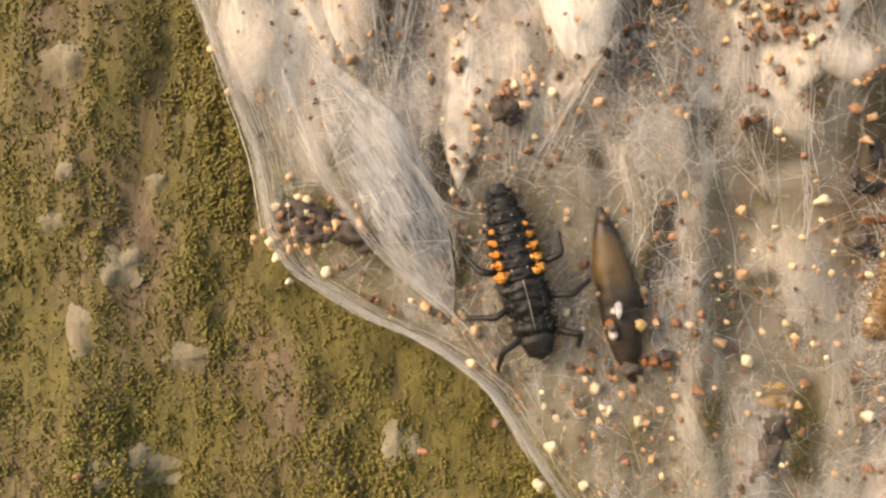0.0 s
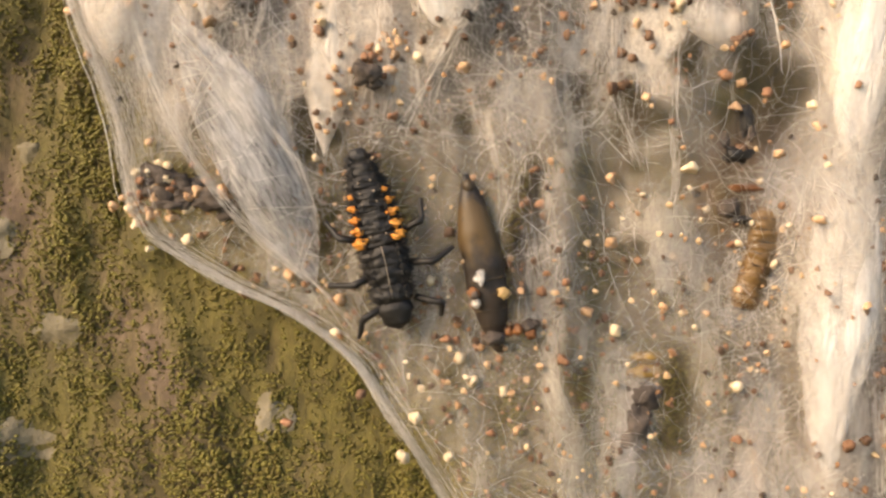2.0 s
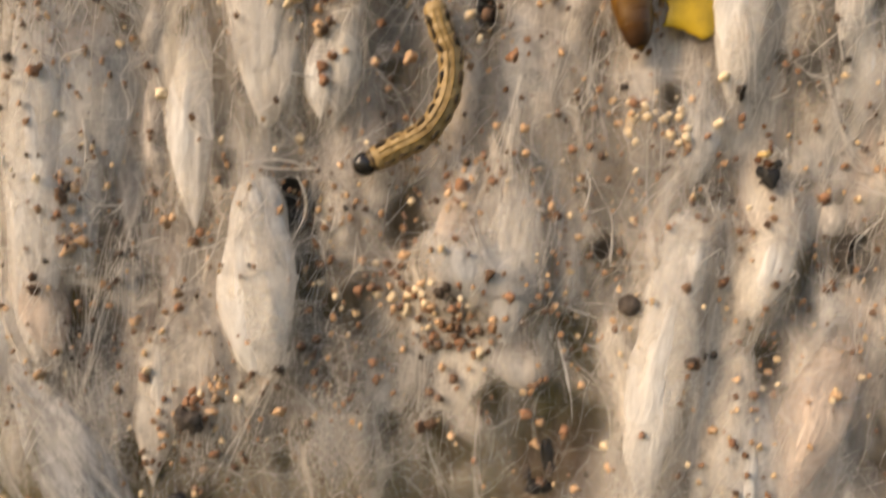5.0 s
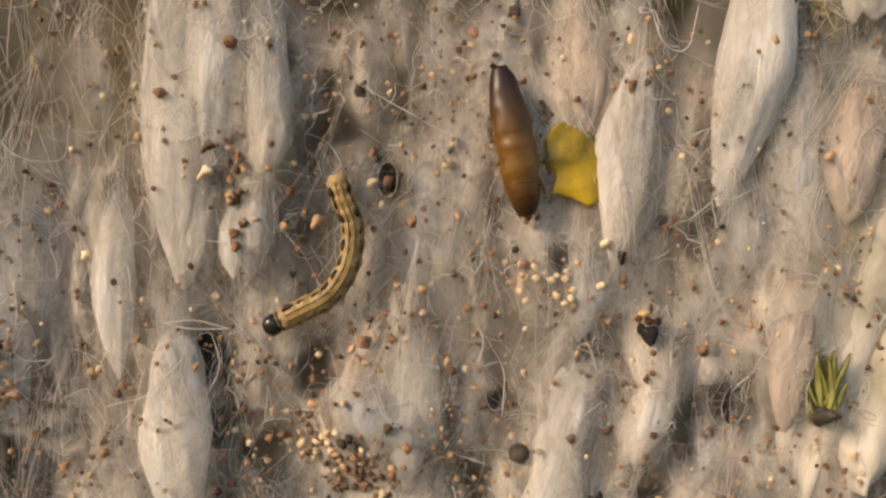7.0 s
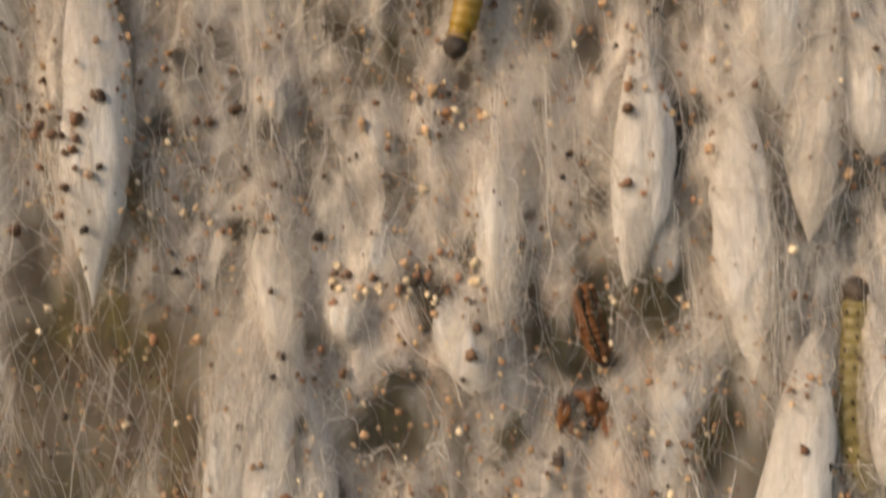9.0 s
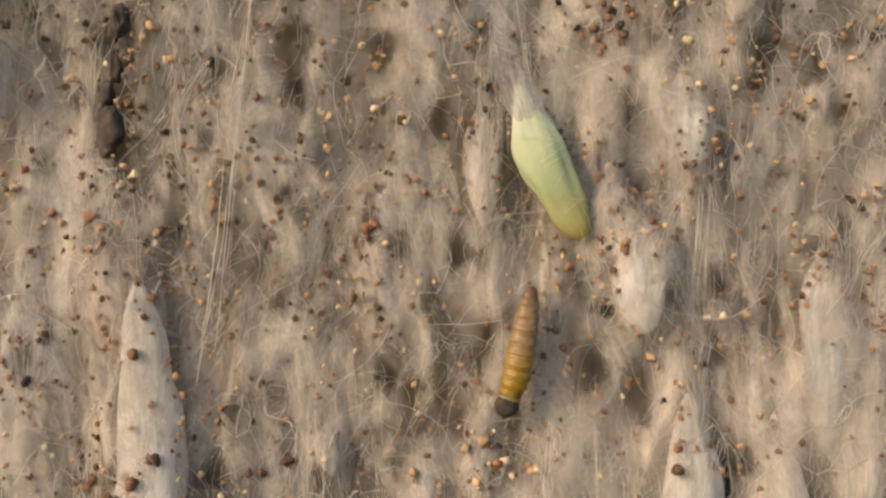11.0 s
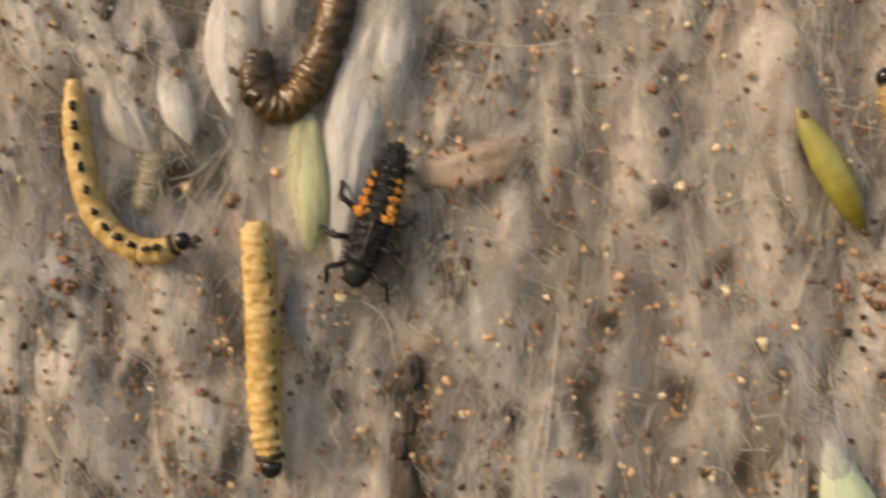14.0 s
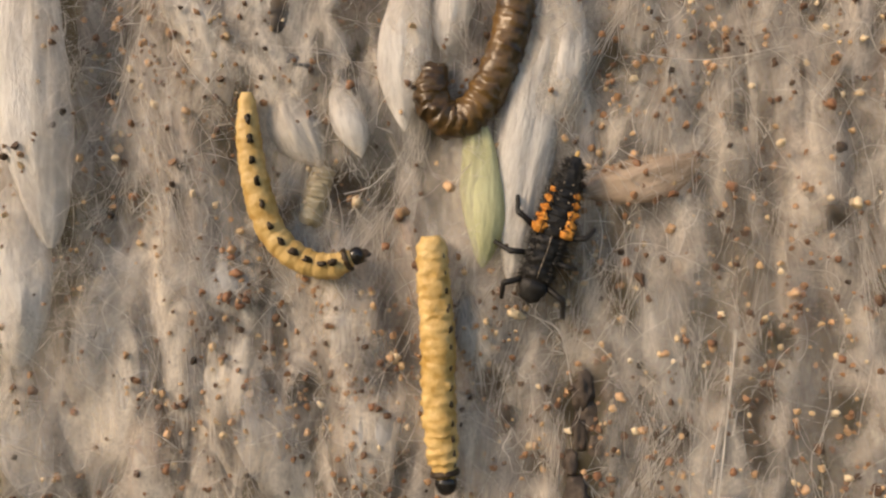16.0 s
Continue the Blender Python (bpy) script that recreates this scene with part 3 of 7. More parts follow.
cocoon(20.75, -3.86, 17.56, 3.3, -0.4, "white", -0.1, 0.45, 0.8, "white spindle-shaped silk cocoon in the webbing")
cocoon(20.83, 8.72, 5.24, 1.94, -3.5, "cream", 0.5, 0.6, 0.8, "cream spindle-shaped silk cocoon under the webbing")
cocoon(26.28, 3.33, 12.2, 2.91, 3.3, "white", 0.5, 0.6, 0.7, "white spindle-shaped silk cocoon in the webbing")
cocoon(25.07, -7.39, 9.7, 3.39, 4.5, "pink", 1.2, 0.8, 0.6, "pinkish cream silk cocoon in the webbing")
cocoon(17.75, -8.51, 7.4, 2.53, -3.7, "mist", 1.1, 0.8, 0.5, "pinkish cream silk cocoon in the webbing")
cocoon(-10.16, 20.3, 20.5, 3.35, -3.1, "white", 0.2, 0.4, 0.7, "white spindle-shaped silk cocoon in the webbing")
cocoon(-8.05, 21.82, 15.41, 2.79, -2.9, "grey", 0.6, 0.5, 0.6, "greyish silk cocoon half hidden in the webbing")
cocoon(-1.8, 22.8, 11.5, 2.33, 1.8, "white", 0.3, 0.5, 0.8, "white spindle-shaped silk cocoon in the webbing")
cocoon(2.24, 26.3, 8.61, 2.33, 4.9, "cream", 0.3, 0.5, 0.8, "cream spindle-shaped silk cocoon under the webbing")
cocoon(5.5, 27.05, 9.48, 2.34, 1.8, "cream", 0.4, 0.5, 0.8, "cream spindle-shaped silk cocoon under the webbing")
cocoon(11.45, 16.55, 7.17, 2.48, 5.1, "pink", 0.3, 0.7, 0.8, "pinkish cream silk cocoon in the webbing")
cocoon(14.74, 15.68, 9.46, 2.76, -0.0, "white", 0.2, 0.9, 0.6, "white spindle-shaped silk cocoon in the webbing")
cocoon(28.29, 15.39, 6.74, 2.62, 13.6, "white", 0.2, 0.7, 0.9, "white spindle-shaped silk cocoon in the webbing")
cocoon(30.77, 7.57, 10.36, 3.5, 16.2, "pink", 0.3, 0.6, 0.5, "pinkish cream silk cocoon in the webbing")
cocoon(24.2, 22.33, 6.19, 2.63, 8.0, "grey", 0.4, 0.8, 0.8, "greyish silk cocoon half hidden in the webbing")
cocoon(-5.37, 14.99, 5.65, 2.66, -5.9, "mist", 0.9, 0.6, 0.6, "greyish silk cocoon half hidden in the webbing")
cocoon(1.75, 32.6, 20.74, 3.63, 2.9, "white", 0.25, 0.4, 0.7, "white spindle-shaped silk cocoon in the webbing")
cocoon(3.67, 36.17, 16.59, 3.14, 7.1, "white", 0, 0.6, 0.9, "white spindle-shaped silk cocoon in the webbing")
cocoon(6.52, 33.39, 11.59, 2.52, -3.3, "white", 0.1, 0.7, 0.8, "white spindle-shaped silk cocoon in the webbing")
cocoon(6.93, 30.89, 4.69, 2.35, 4.3, "cream", -0.1, 0.5, 0.5, "cream spindle-shaped silk cocoon under the webbing")
cocoon(4.82, 25.17, 4.89, 1.57, -0.1, "white", 0.1, 0.7, 0.9, "white spindle-shaped silk cocoon in the webbing")
cocoon(24.4, 35.07, 8.78, 2.36, 5.1, "pink", 0.2, 0.6, 0.6, "pinkish cream silk cocoon in the webbing")
cocoon(26.86, 29.4, 12.05, 2.82, 9.6, "crisp", -0.05, 0.6, 0.7, "white spindle-shaped silk cocoon in the webbing")
cocoon(33.3, 36.2, 19.0, 3.9, 8.7, "crisp", -0.1, 0.6, 0.6, "white spindle-shaped silk cocoon in the webbing")
cocoon(33.05, 25.77, 6.65, 2.53, 2.4, "grey", 0.3, 0.5, 0.9, "greyish silk cocoon half hidden in the webbing")
cocoon(27.44, 40.28, 10.41, 2.54, 7.7, "grey", 0.5, 0.5, 0.9, "greyish silk cocoon half hidden in the webbing")
cocoon(35.96, 30.01, 15.98, 3.19, 5.8, "grey", 0.7, 0.6, 0.7, "greyish silk cocoon half hidden in the webbing")
cocoon(35.92, 19.8, 11.2, 2.66, 9.2, "pink", -0.1, 0.8, 0.5, "pinkish cream silk cocoon in the webbing")
cocoon(39.89, 39.9, 5.54, 3.12, 2.6, "white", -0.2, 0.5, 0.6, "white spindle-shaped silk cocoon in the webbing")
cocoon(39.85, 30.17, 8.86, 3.48, 16.0, "pink", 0.4, 0.6, 0.6, "pinkish cream silk cocoon in the webbing")
cocoon(23.77, 15.51, 6, 2.67, 16.8, "white", 0.1, 0.7, 0.5, "white spindle-shaped silk cocoon in the webbing")
cocoon(13.66, 15.3, 5.86, 6.41, -2.9, "grey", 0.9, 0.7, 0.5, "greyish silk cocoon half hidden in the webbing")
cocoon(-6.87, 57.4, 22.03, 3.79, -1.5, "crisp", 0.1, 0.5, 1.3, "white spindle-shaped silk cocoon in the webbing")
cocoon(22.31, 69.02, 6.72, 3.05, -5.9, "white", 0, 0.5, 0.5, "white spindle-shaped silk cocoon in the webbing")
cocoon(33.1, 64.23, 12.02, 3.05, 3.9, "grey", 0.1, 0.7, 0.8, "greyish silk cocoon half hidden in the webbing")
cocoon(34.99, 57.75, 14.2, 3.21, 6.5, "cream", 0.05, 0.6, 0.8, "cream spindle-shaped silk cocoon under the webbing")
cocoon(31.14, 50.98, 16.21, 3.69, -7.4, "crisp", 0.05, 0.6, 1.0, "cream spindle-shaped silk cocoon under the webbing")
cocoon(24.44, 55.12, 14.15, 3.37, 2.7, "crisp", 0.05, 0.6, 0.8, "white spindle-shaped silk cocoon in the webbing")
cocoon(37.96, 59.22, 7.37, 2.89, -0.7, "white", 0.1, 0.5, 0.5, "white spindle-shaped silk cocoon in the webbing")
cocoon(17.09, 52.01, 11.95, 2.74, -2.7, "white", 0.2, 1.0, 0.7, "white spindle-shaped silk cocoon in the webbing")
cocoon(4.61, 47.4, 12.05, 2.74, -6.4, "cream", 0.2, 0.9, 0.5, "cream spindle-shaped silk cocoon under the webbing")
cocoon(3.82, 58.71, 2.91, 1.45, -3.4, "cream", 0.3, 0.7, 0.7, "cream spindle-shaped silk cocoon under the webbing")
cocoon(10.53, 49.76, 5.35, 2.95, 10.3, "grey", 0.9, 0.8, 0.8, "greyish silk cocoon half hidden in the webbing")
cocoon(8.24, 46.28, 3.28, 2.26, 8.2, "white", 0.3, 0.8, 0.6, "white spindle-shaped silk cocoon in the webbing")
cocoon(14.97, 44.72, 6.51, 2.9, -6.1, "white", 0.2, 0.8, 0.5, "white spindle-shaped silk cocoon in the webbing")
cocoon(26.27, 51.04, 5.55, 2.28, 1.1, "grey", 0.7, 0.6, 0.5, "greyish silk cocoon half hidden in the webbing")
cocoon(32.68, 62.3, 7.96, 2.26, -2.1, "grey", 0.3, 0.6, 0.9, "greyish silk cocoon half hidden in the webbing")
cocoon(38.66, 42.04, 10.28, 2.39, -2.9, "white", -0.1, 0.6, 0.6, "white spindle-shaped silk cocoon in the webbing")
cocoon(27.45, 41.49, 5.88, 3.56, 3.9, "grey", 0.5, 0.7, 0.9, "greyish silk cocoon half hidden in the webbing")
cocoon(24.67, 77.88, 6.4, 2.88, -1.7, "white", 0.55, 0.9, 0.9, "white spindle-shaped silk cocoon in the webbing")
cocoon(28.04, 87.94, 8.7, 2.87, 7.0, "cream", 0.4, 0.6, 0.7, "cream spindle-shaped silk cocoon under the webbing")
cocoon(21.21, 89.31, 7.56, 3.53, 11.7, "cream", 0.7, 0.7, 0.8, "cream spindle-shaped silk cocoon under the webbing")
cocoon(-14.33, 94.88, 8.61, 2.45, -0.2, "lime", 0.0, 0.5, 0.6, "pale green silk cocoon in the webbing")
cocoon(13.29, 75.81, 8.43, 2.26, 2.6, "cream", 0.8, 0.7, 0.7, "cream spindle-shaped silk cocoon under the webbing")
cocoon(32.7, 67.28, 7.12, 1.93, 1.6, "white", 0.6, 0.8, 0.6, "white spindle-shaped silk cocoon in the webbing")
cocoon(-8.75, 68.21, 8.42, 3.56, 2.7, "pink", 0.8, 0.8, 0.5, "pinkish cream silk cocoon in the webbing")
cocoon(-40.2, 90.08, 10.11, 3.1, -1.5, "crisp", -0.35, 0.5, 0.45, "white spindle-shaped silk cocoon in the webbing")
cocoon(-38.47, 100.37, 17.32, 3.95, -2.1, "crisp", -0.5, 0.5, 0.55, "white spindle-shaped silk cocoon in the webbing")
cocoon(-36.23, 87.04, 7.46, 2.99, 5.8, "gauze", 0.35, 0.6, 0.9, "pale greyish white gauzy silk lobe under the webbing")
cocoon(-27.19, 81.66, 8.09, 3.49, -10.0, "gauze", 0.7, 0.6, 0.6, "pale greyish white gauzy silk lobe under the webbing")
cocoon(-33.66, 84.36, 8.3, 2.86, -2.0, "gauze", 0.75, 0.6, 0.6, "pale greyish white gauzy silk lobe under the webbing")
cocoon(-21.21, 87.22, 7.02, 3.49, -5.0, "gauze", 0.7, 0.6, 0.6, "pale greyish white gauzy silk lobe under the webbing")
cocoon(-40.04, 81.26, 8.24, 3.47, -2.0, "gauze", 0.4, 0.6, 0.6, "pale greyish white gauzy silk lobe under the webbing")
cocoon(-30.48, 84.67, 6.41, 2.23, -5.5, "gauze", 0.8, 0.6, 0.6, "pale greyish white gauzy silk lobe under the webbing")
cocoon(-30.3, 104.55, 10.2, 3.49, -15.2, "cream", 0.7, 0.6, 0.9, "cream spindle-shaped silk cocoon under the webbing")
cocoon(-24.33, 98.87, 5.67, 3, -22.9, "cream", 0.55, 0.6, 0.7, "cream spindle-shaped silk cocoon under the webbing")
cocoon(-21.53, 99.03, 4.75, 2.19, -8.6, "white", 0.1, 0.6, 0.9, "white spindle-shaped silk cocoon in the webbing")
cocoon(-18.14, 103.02, 9.64, 2.87, -1.3, "crisp", -0.1, 0.5, 0.7, "white spindle-shaped silk cocoon in the webbing")
cocoon(-15.46, 105.52, 6.13, 2.35, 6.0, "white", 0.2, 0.5, 0.8, "white spindle-shaped silk cocoon in the webbing")
cocoon(-10.9, 99.19, 19.19, 3.47, 10.5, "white", 0.42, 0.6, 0.6, "white spindle-shaped silk cocoon in the webbing")
cocoon(-9.91, 102.59, 9.44, 2.51, 6.8, "white", 0.15, 0.6, 0.8, "white spindle-shaped silk cocoon in the webbing")
cocoon(-28.1, 89.93, 4.26, 3.51, -12.8, "grey", 0.9, 0.7, 0.7, "greyish silk cocoon half hidden in the webbing")
cocoon(-22.16, 87.86, 5.09, 2.54, 0.2, "cream", 0.7, 0.5, 0.8, "cream spindle-shaped silk cocoon under the webbing")
cocoon(-20.93, 81.45, 7.67, 3.51, 0.2, "grey", 0.9, 0.8, 0.6, "greyish silk cocoon half hidden in the webbing")
cocoon(-33.66, 81.46, 7.7, 2.87, -3.4, "pink", 0.9, 0.8, 0.6, "pinkish cream silk cocoon in the webbing")
cocoon(-14.38, 87.2, 5.1, 2.23, 3.7, "grey", 0.8, 0.7, 0.7, "greyish silk cocoon half hidden in the webbing")
cocoon(-29.08, 84.33, 5.83, 2.55, -9.3, "cream", 0.9, 0.7, 0.6, "cream spindle-shaped silk cocoon under the webbing")


# ---- the webbing ----
GRID = 0.32
GX, GZ = np.arange(-62, 62, GRID), np.arange(-30, 130, GRID)


def web_lattice():
    """Depth of the outer webbing on a lattice: folds that run downwards, draped over the cocoons."""
    y = np.array([[0.45 + 0.9 * noise.noise(Vector((x * 0.20, z * 0.05, 0.5))) + 0.6 * noise.noise(Vector((x * 0.55, z * 0.10, 2.5))) + 0.16 * noise.noise(Vector((x * 1.6, z * 0.35, 4.5))) for x in GX] for z in GZ])
    over = np.ones_like(y)
    xx, zz = np.meshgrid(GX, GZ)
    for cx, cz, ln, wd, lean, cy in BULGES:
        u = ((xx - cx) * math.cos(lean) - (zz - cz) * math.sin(lean)) / (wd * 0.62)
        v = ((xx - cx) * math.sin(lean) + (zz - cz) * math.cos(lean)) / (ln * 0.56)
        d = u * u + v * v
        front = cy - 0.31 * wd - 0.10
        hill = np.exp(-d * d * 0.8)
        y = np.where(d < 6, y + (np.minimum(y, front + 0.12) - y) * hill, y)
        if cy < 0.5:
            over = np.minimum(over, 1 - 0.7 * np.exp(-(d / 0.95) ** 4) * np.clip(0.8 - 0.7 * v, 0.1, 1))
    for cx, cz, rx, rz in PRESSED:
        d = ((xx - cx) / rx) ** 2 + ((zz - cz) / rz) ** 2
        y = y + (np.maximum(y, 0.2) - y) * np.exp(-d ** 3 * 0.7)
    return y, over


PRESSED = [
    (-1.52, -1.02, 4.5, 5.5),
    (-10.43, 92.91, 4.2, 5.5),
    (-16.51, 85.34, 1.6, 8),
    (-24.65, 94.84, 4.5, 6),
    (9.75, 23.77, 3.5, 5),
    (20.14, 30.41, 2, 5),
    (3.37, -1.85, 2, 5),
]
WEB, OVER = web_lattice()


def on_lattice(field, x, z):
    i = min(max((z + 30) / GRID, 0), len(GZ) - 2.001)
    j = min(max((x + 62) / GRID, 0), len(GX) - 2.001)
    a, b = int(i), int(j)
    u, v = i - a, j - b
    return float((field[a, b] * (1 - v) + field[a, b + 1] * v) * (1 - u) + (field[a + 1, b] * (1 - v) + field[a + 1, b + 1] * v) * u)


def web_y(x, z):
    return on_lattice(WEB, x, z)


def felt_y(x, z):
    return 2.3 + 0.6 * noise.noise(Vector((x * 0.32, z * 0.07, 7.5))) + 0.3 * noise.noise(Vector((x * 0.9, z * 0.2, 3.5)))


def mid_lattice():
    """Middle webbing: long swollen lobes, one beside the other, with gaps between them."""
    rng = np.random.default_rng(77)
    y = np.array([[2.1 + 0.35 * noise.noise(Vector((x * 0.28, z * 0.06, 17.5))) + 0.25 * noise.noise(Vector((x * 0.8, z * 0.18, 13.5))) for x in GX] for z in GZ])
    cover = np.full_like(y, 0.22)
    for _ in range(620):
        cx, cz = rng.uniform(-48, 50), rng.uniform(-18, 114)
        if cx < np.interp(cz, EDGE_Z, EDGE_X) + 1.5:
            continue
        ln, wd, lean, amp = rng.uniform(5, 13), rng.uniform(1.2, 3.0), rng.normal(0.06, 0.14), rng.uniform(0.9, 1.9)
        i0, i1 = np.searchsorted(GZ, [cz - ln, cz + ln])
        j0, j1 = np.searchsorted(GX, [cx - wd * 2.5, cx + wd * 2.5])
        xx, zz = np.meshgrid(GX[j0:j1] - cx, GZ[i0:i1] - cz)
        u = (xx * math.cos(lean) - zz * math.sin(lean)) / (wd * 0.5)
        v = (xx * math.sin(lean) + zz * math.cos(lean)) / (ln * 0.5)
        d = u * u + v * v
        y[i0:i1, j0:j1] = np.minimum(y[i0:i1, j0:j1], 2.1 - amp * np.exp(-d * 0.9))
        cover[i0:i1, j0:j1] = np.maximum(cover[i0:i1, j0:j1], np.exp(-(d / 1.5) ** 2))
    return y, cover


MID, MIDCOVER = mid_lattice()


def mid_y(x, z):
    return on_lattice(MID, x, z)


def mid_density(x, z):
    return 1.15 * on_lattice(MIDCOVER, x, z) * min(1.0, felt_density(x, z)) * (0.15 + 0.85 * on_lattice(OPEN, x, z))


def clear(x, z, cx, cz, rx, rz):
    """1 in the middle of an oval, 0 outside it."""
    d = ((x - cx) / rx) ** 2 + ((z - cz) / rz) ** 2
    return math.exp(-d * 1.2)


HOLES = []


def gap(x, z, wide, high):
    """An opening in the webbing, by its half width and half height."""
    HOLES.append((x, z, wide, high))


gap(-1.52, 37.42, 1.43, 4.13)
gap(10.44, 31.39, 1.75, 1.43)
gap(13.44, 28.53, 0.71, 1.11)
gap(9.07, 17.37, 1.43, 1.27)
gap(19.29, 15.89, 0.79, 0.95)
gap(26.33, 47.32, 1.78, 2.43)
gap(22.08, 61.9, 1.14, 1.95)
gap(-3.03, 43.99, 1.28, 1.45)
gap(10.49, 39.55, 2.25, 2.41)
gap(13.04, 46.94, 1.45, 2.09)
gap(29.43, 39.65, 1.28, 2.25)
gap(-10.42, 49.04, 1.14, 2.92)
gap(2.92, 86.35, 0.96, 1.12)
gap(10.37, 77.99, 0.8, 1.76)
gap(-8.45, 77.49, 1.28, 3.19)
gap(6.89, 82.16, 1.12, 1.6)
gap(-2.7, 80.95, 0.8, 1.28)
gap(1.76, 79.96, 0.96, 1.44)
gap(24.21, 85.25, 0.96, 1.44)
gap(-8.24, 82.48, 1.42, 2.53)
gap(-37.02, 92.97, 0.63, 1.74)
gap(-6.63, 102.67, 1.11, 1.9)
gap(-22.11, 95.15, 1.42, 1.42)
gap(16.16, 4.43, 1.25, 1.8)
gap(15.62, 0.83, 1.11, 1.25)
gap(11.17, 5.25, 1.52, 1.11)
gap(13.51, 8.15, 0.97, 0.97)
gap(6.21, 12.81, 1.17, 2.2)
gap(3.87, 14.86, 0.59, 2.05)
gap(30.26, 14.29, 0.88, 2.34)
gap(28.22, 10.18, 1.17, 1.61)
gap(-4.74, 4.29, 1.26, 1.26)
gap(-11.47, 1.77, 2.1, 1.26)
gap(21.49, 78.67, 0.64, 1.45)
gap(11.45, 70.38, 0.8, 1.45)
gap(8.24, 70.73, 0.8, 1.29)
gap(29.25, 81.84, 1.12, 1.93)
gap(19.26, 63.64, 1.14, 1.95)
gap(27.08, 56.53, 0.65, 3.25)
gap(-2.84, 57.03, 1.14, 1.3)
gap(17.65, 6.65, 1.76, 2.49)
gap(18.53, 10.76, 0.88, 1.76)
gap(3.05, 18.23, 1.17, 1.83)
gap(20.1, 67.05, 0.65, 0.89)
gap(27.67, 92.29, 1.52, 2.08)
gap(32.37, 16.05, 0.67, 1.1)
gap(-10.42, 43.82, 1.14, 2.11)
gap(-7.98, 45.64, 0.81, 2.11)
gap(-5.53, 45.65, 0.89, 1.95)
gap(1.68, 51.2, 0.97, 0.97)
gap(6.49, 50.78, 0.49, 0.65)
gap(11.57, 42.66, 1.46, 0.81)
gap(22.38, 46.48, 1.3, 2.59)
gap(15.11, 49.73, 0.65, 1.46)
gap(22.55, 52.86, 0.65, 1.14)
gap(21.95, 43.19, 2.27, 0.97)
gap(33.47, 53.16, 0.65, 1.95)
gap(37.22, 51.62, 0.97, 1.62)
gap(19.53, 44.93, 1.3, 1.46)
gap(26.38, 86.83, 0.72, 0.96)
gap(23.97, 86.37, 0.56, 1.12)
gap(22.65, 83.01, 0.64, 1.28)
gap(8.38, 88.55, 0.4, 1.12)
gap(20.71, 87.51, 0.8, 0.96)
gap(1.14, 82.2, 0.72, 1.28)
gap(-3.36, 76.81, 0.72, 1.12)
gap(-13.52, 83.9, 0.8, 1.28)
gap(-37.98, 92.97, 0.55, 1.74)
gap(-33.52, 94.55, 0.71, 1.11)
gap(-35.78, 86.31, 0.63, 1.42)
gap(-23.89, 83.76, 0.71, 1.11)
gap(-27.49, 95.16, 0.63, 1.11)
gap(-24.65, 94.21, 0.55, 0.79)
gap(-9.17, 90.69, 0.63, 1.9)
gap(-39.09, 101.21, 1.3, 5.21)
gap(-40.53, 89.81, 1.11, 2.84)


def hole_lattice(seed):
    """Where the webbing opens: the plain gaps, and many small pockets between the threads."""
    rng = np.random.default_rng(seed)
    pockets = list(HOLES)
    for _ in range(420):
        x, z = rng.uniform(-44, 46), rng.uniform(-12, 110)
        if x > np.interp(z, EDGE_Z, EDGE_X) + 4:
            s = rng.uniform(0.3, 0.8)
            pockets.append((x, z, s, s * rng.uniform(1.0, 2.3)))
    field = np.ones((len(GZ), len(GX)))
    for cx, cz, rx, rz in pockets:
        i0, i1 = np.searchsorted(GZ, [cz - 3 * rz, cz + 3 * rz])
        j0, j1 = np.searchsorted(GX, [cx - 3 * rx, cx + 3 * rx])
        xx, zz = np.meshgrid((GX[j0:j1] - cx) / rx, (GZ[i0:i1] - cz) / rz)
        lean = rng.normal(0, 0.35)
        u, v = xx * math.cos(lean) - zz * math.sin(lean), xx * math.sin(lean) + zz * math.cos(lean)
        d = (u * u + v * v) * (1 + 0.35 * np.sin(3 * np.arctan2(v, u) + rng.uniform(0, 6)))
        field[i0:i1, j0:j1] *= 1 - 0.97 * np.exp(-(np.maximum(d, 0) * 0.85) ** 3)
    return field, pockets


OPEN, POCKETS = hole_lattice(41)


BARE = [(-8, 35, 8, 11, 0.95), (-7, 44, 7, 6, 0.95), (-3, 41, 4, 4, 0.7), (11, 40, 4, 3, 0.55), (21.5, 45, 3.5, 4, 0.6), (21, 40, 3, 2.5, 0.55), (27.5, 47, 2.4, 3, 0.6), (30, 37, 3, 3.5, 0.5), (16, 6, 6, 5, 0.92), (8, 17, 3, 3, 0.4), (10, 31, 3, 2.4, 0.45), (-8.4, 80, 1.8, 6, 0.6), (11.5, 79, 1.6, 3.5, 0.5), (22, 46, 3, 3, 0.4), (26, 86, 3, 3, 0.4), (31, 37, 3, 5, 0.5), (38.5, 28, 5, 9, 0.8), (29.5, 21, 2.5, 4, 0.45), (30, 40, 4, 5, 0.7), (35, 40, 2.2, 5, 0.7), (-9, 83, 5, 6, 0.35), (1, 88, 6, 5, 0.3), (6, 80, 4, 4, 0.3), (20, 20, 3, 3, 0.35), (10, 23, 2.5, 3, 0.4)]


def bareness(x, z):
    """How far the webbing opens on the brown bark in the larger thin places."""
    keep = 1.0
    for cx, cz, rx, rz, share in BARE:
        if abs(x - cx) < 2.2 * rx and abs(z - cz) < 2.2 * rz:
            keep *= 1 - share * clear(x, z, cx, cz, rx, rz)
    return keep


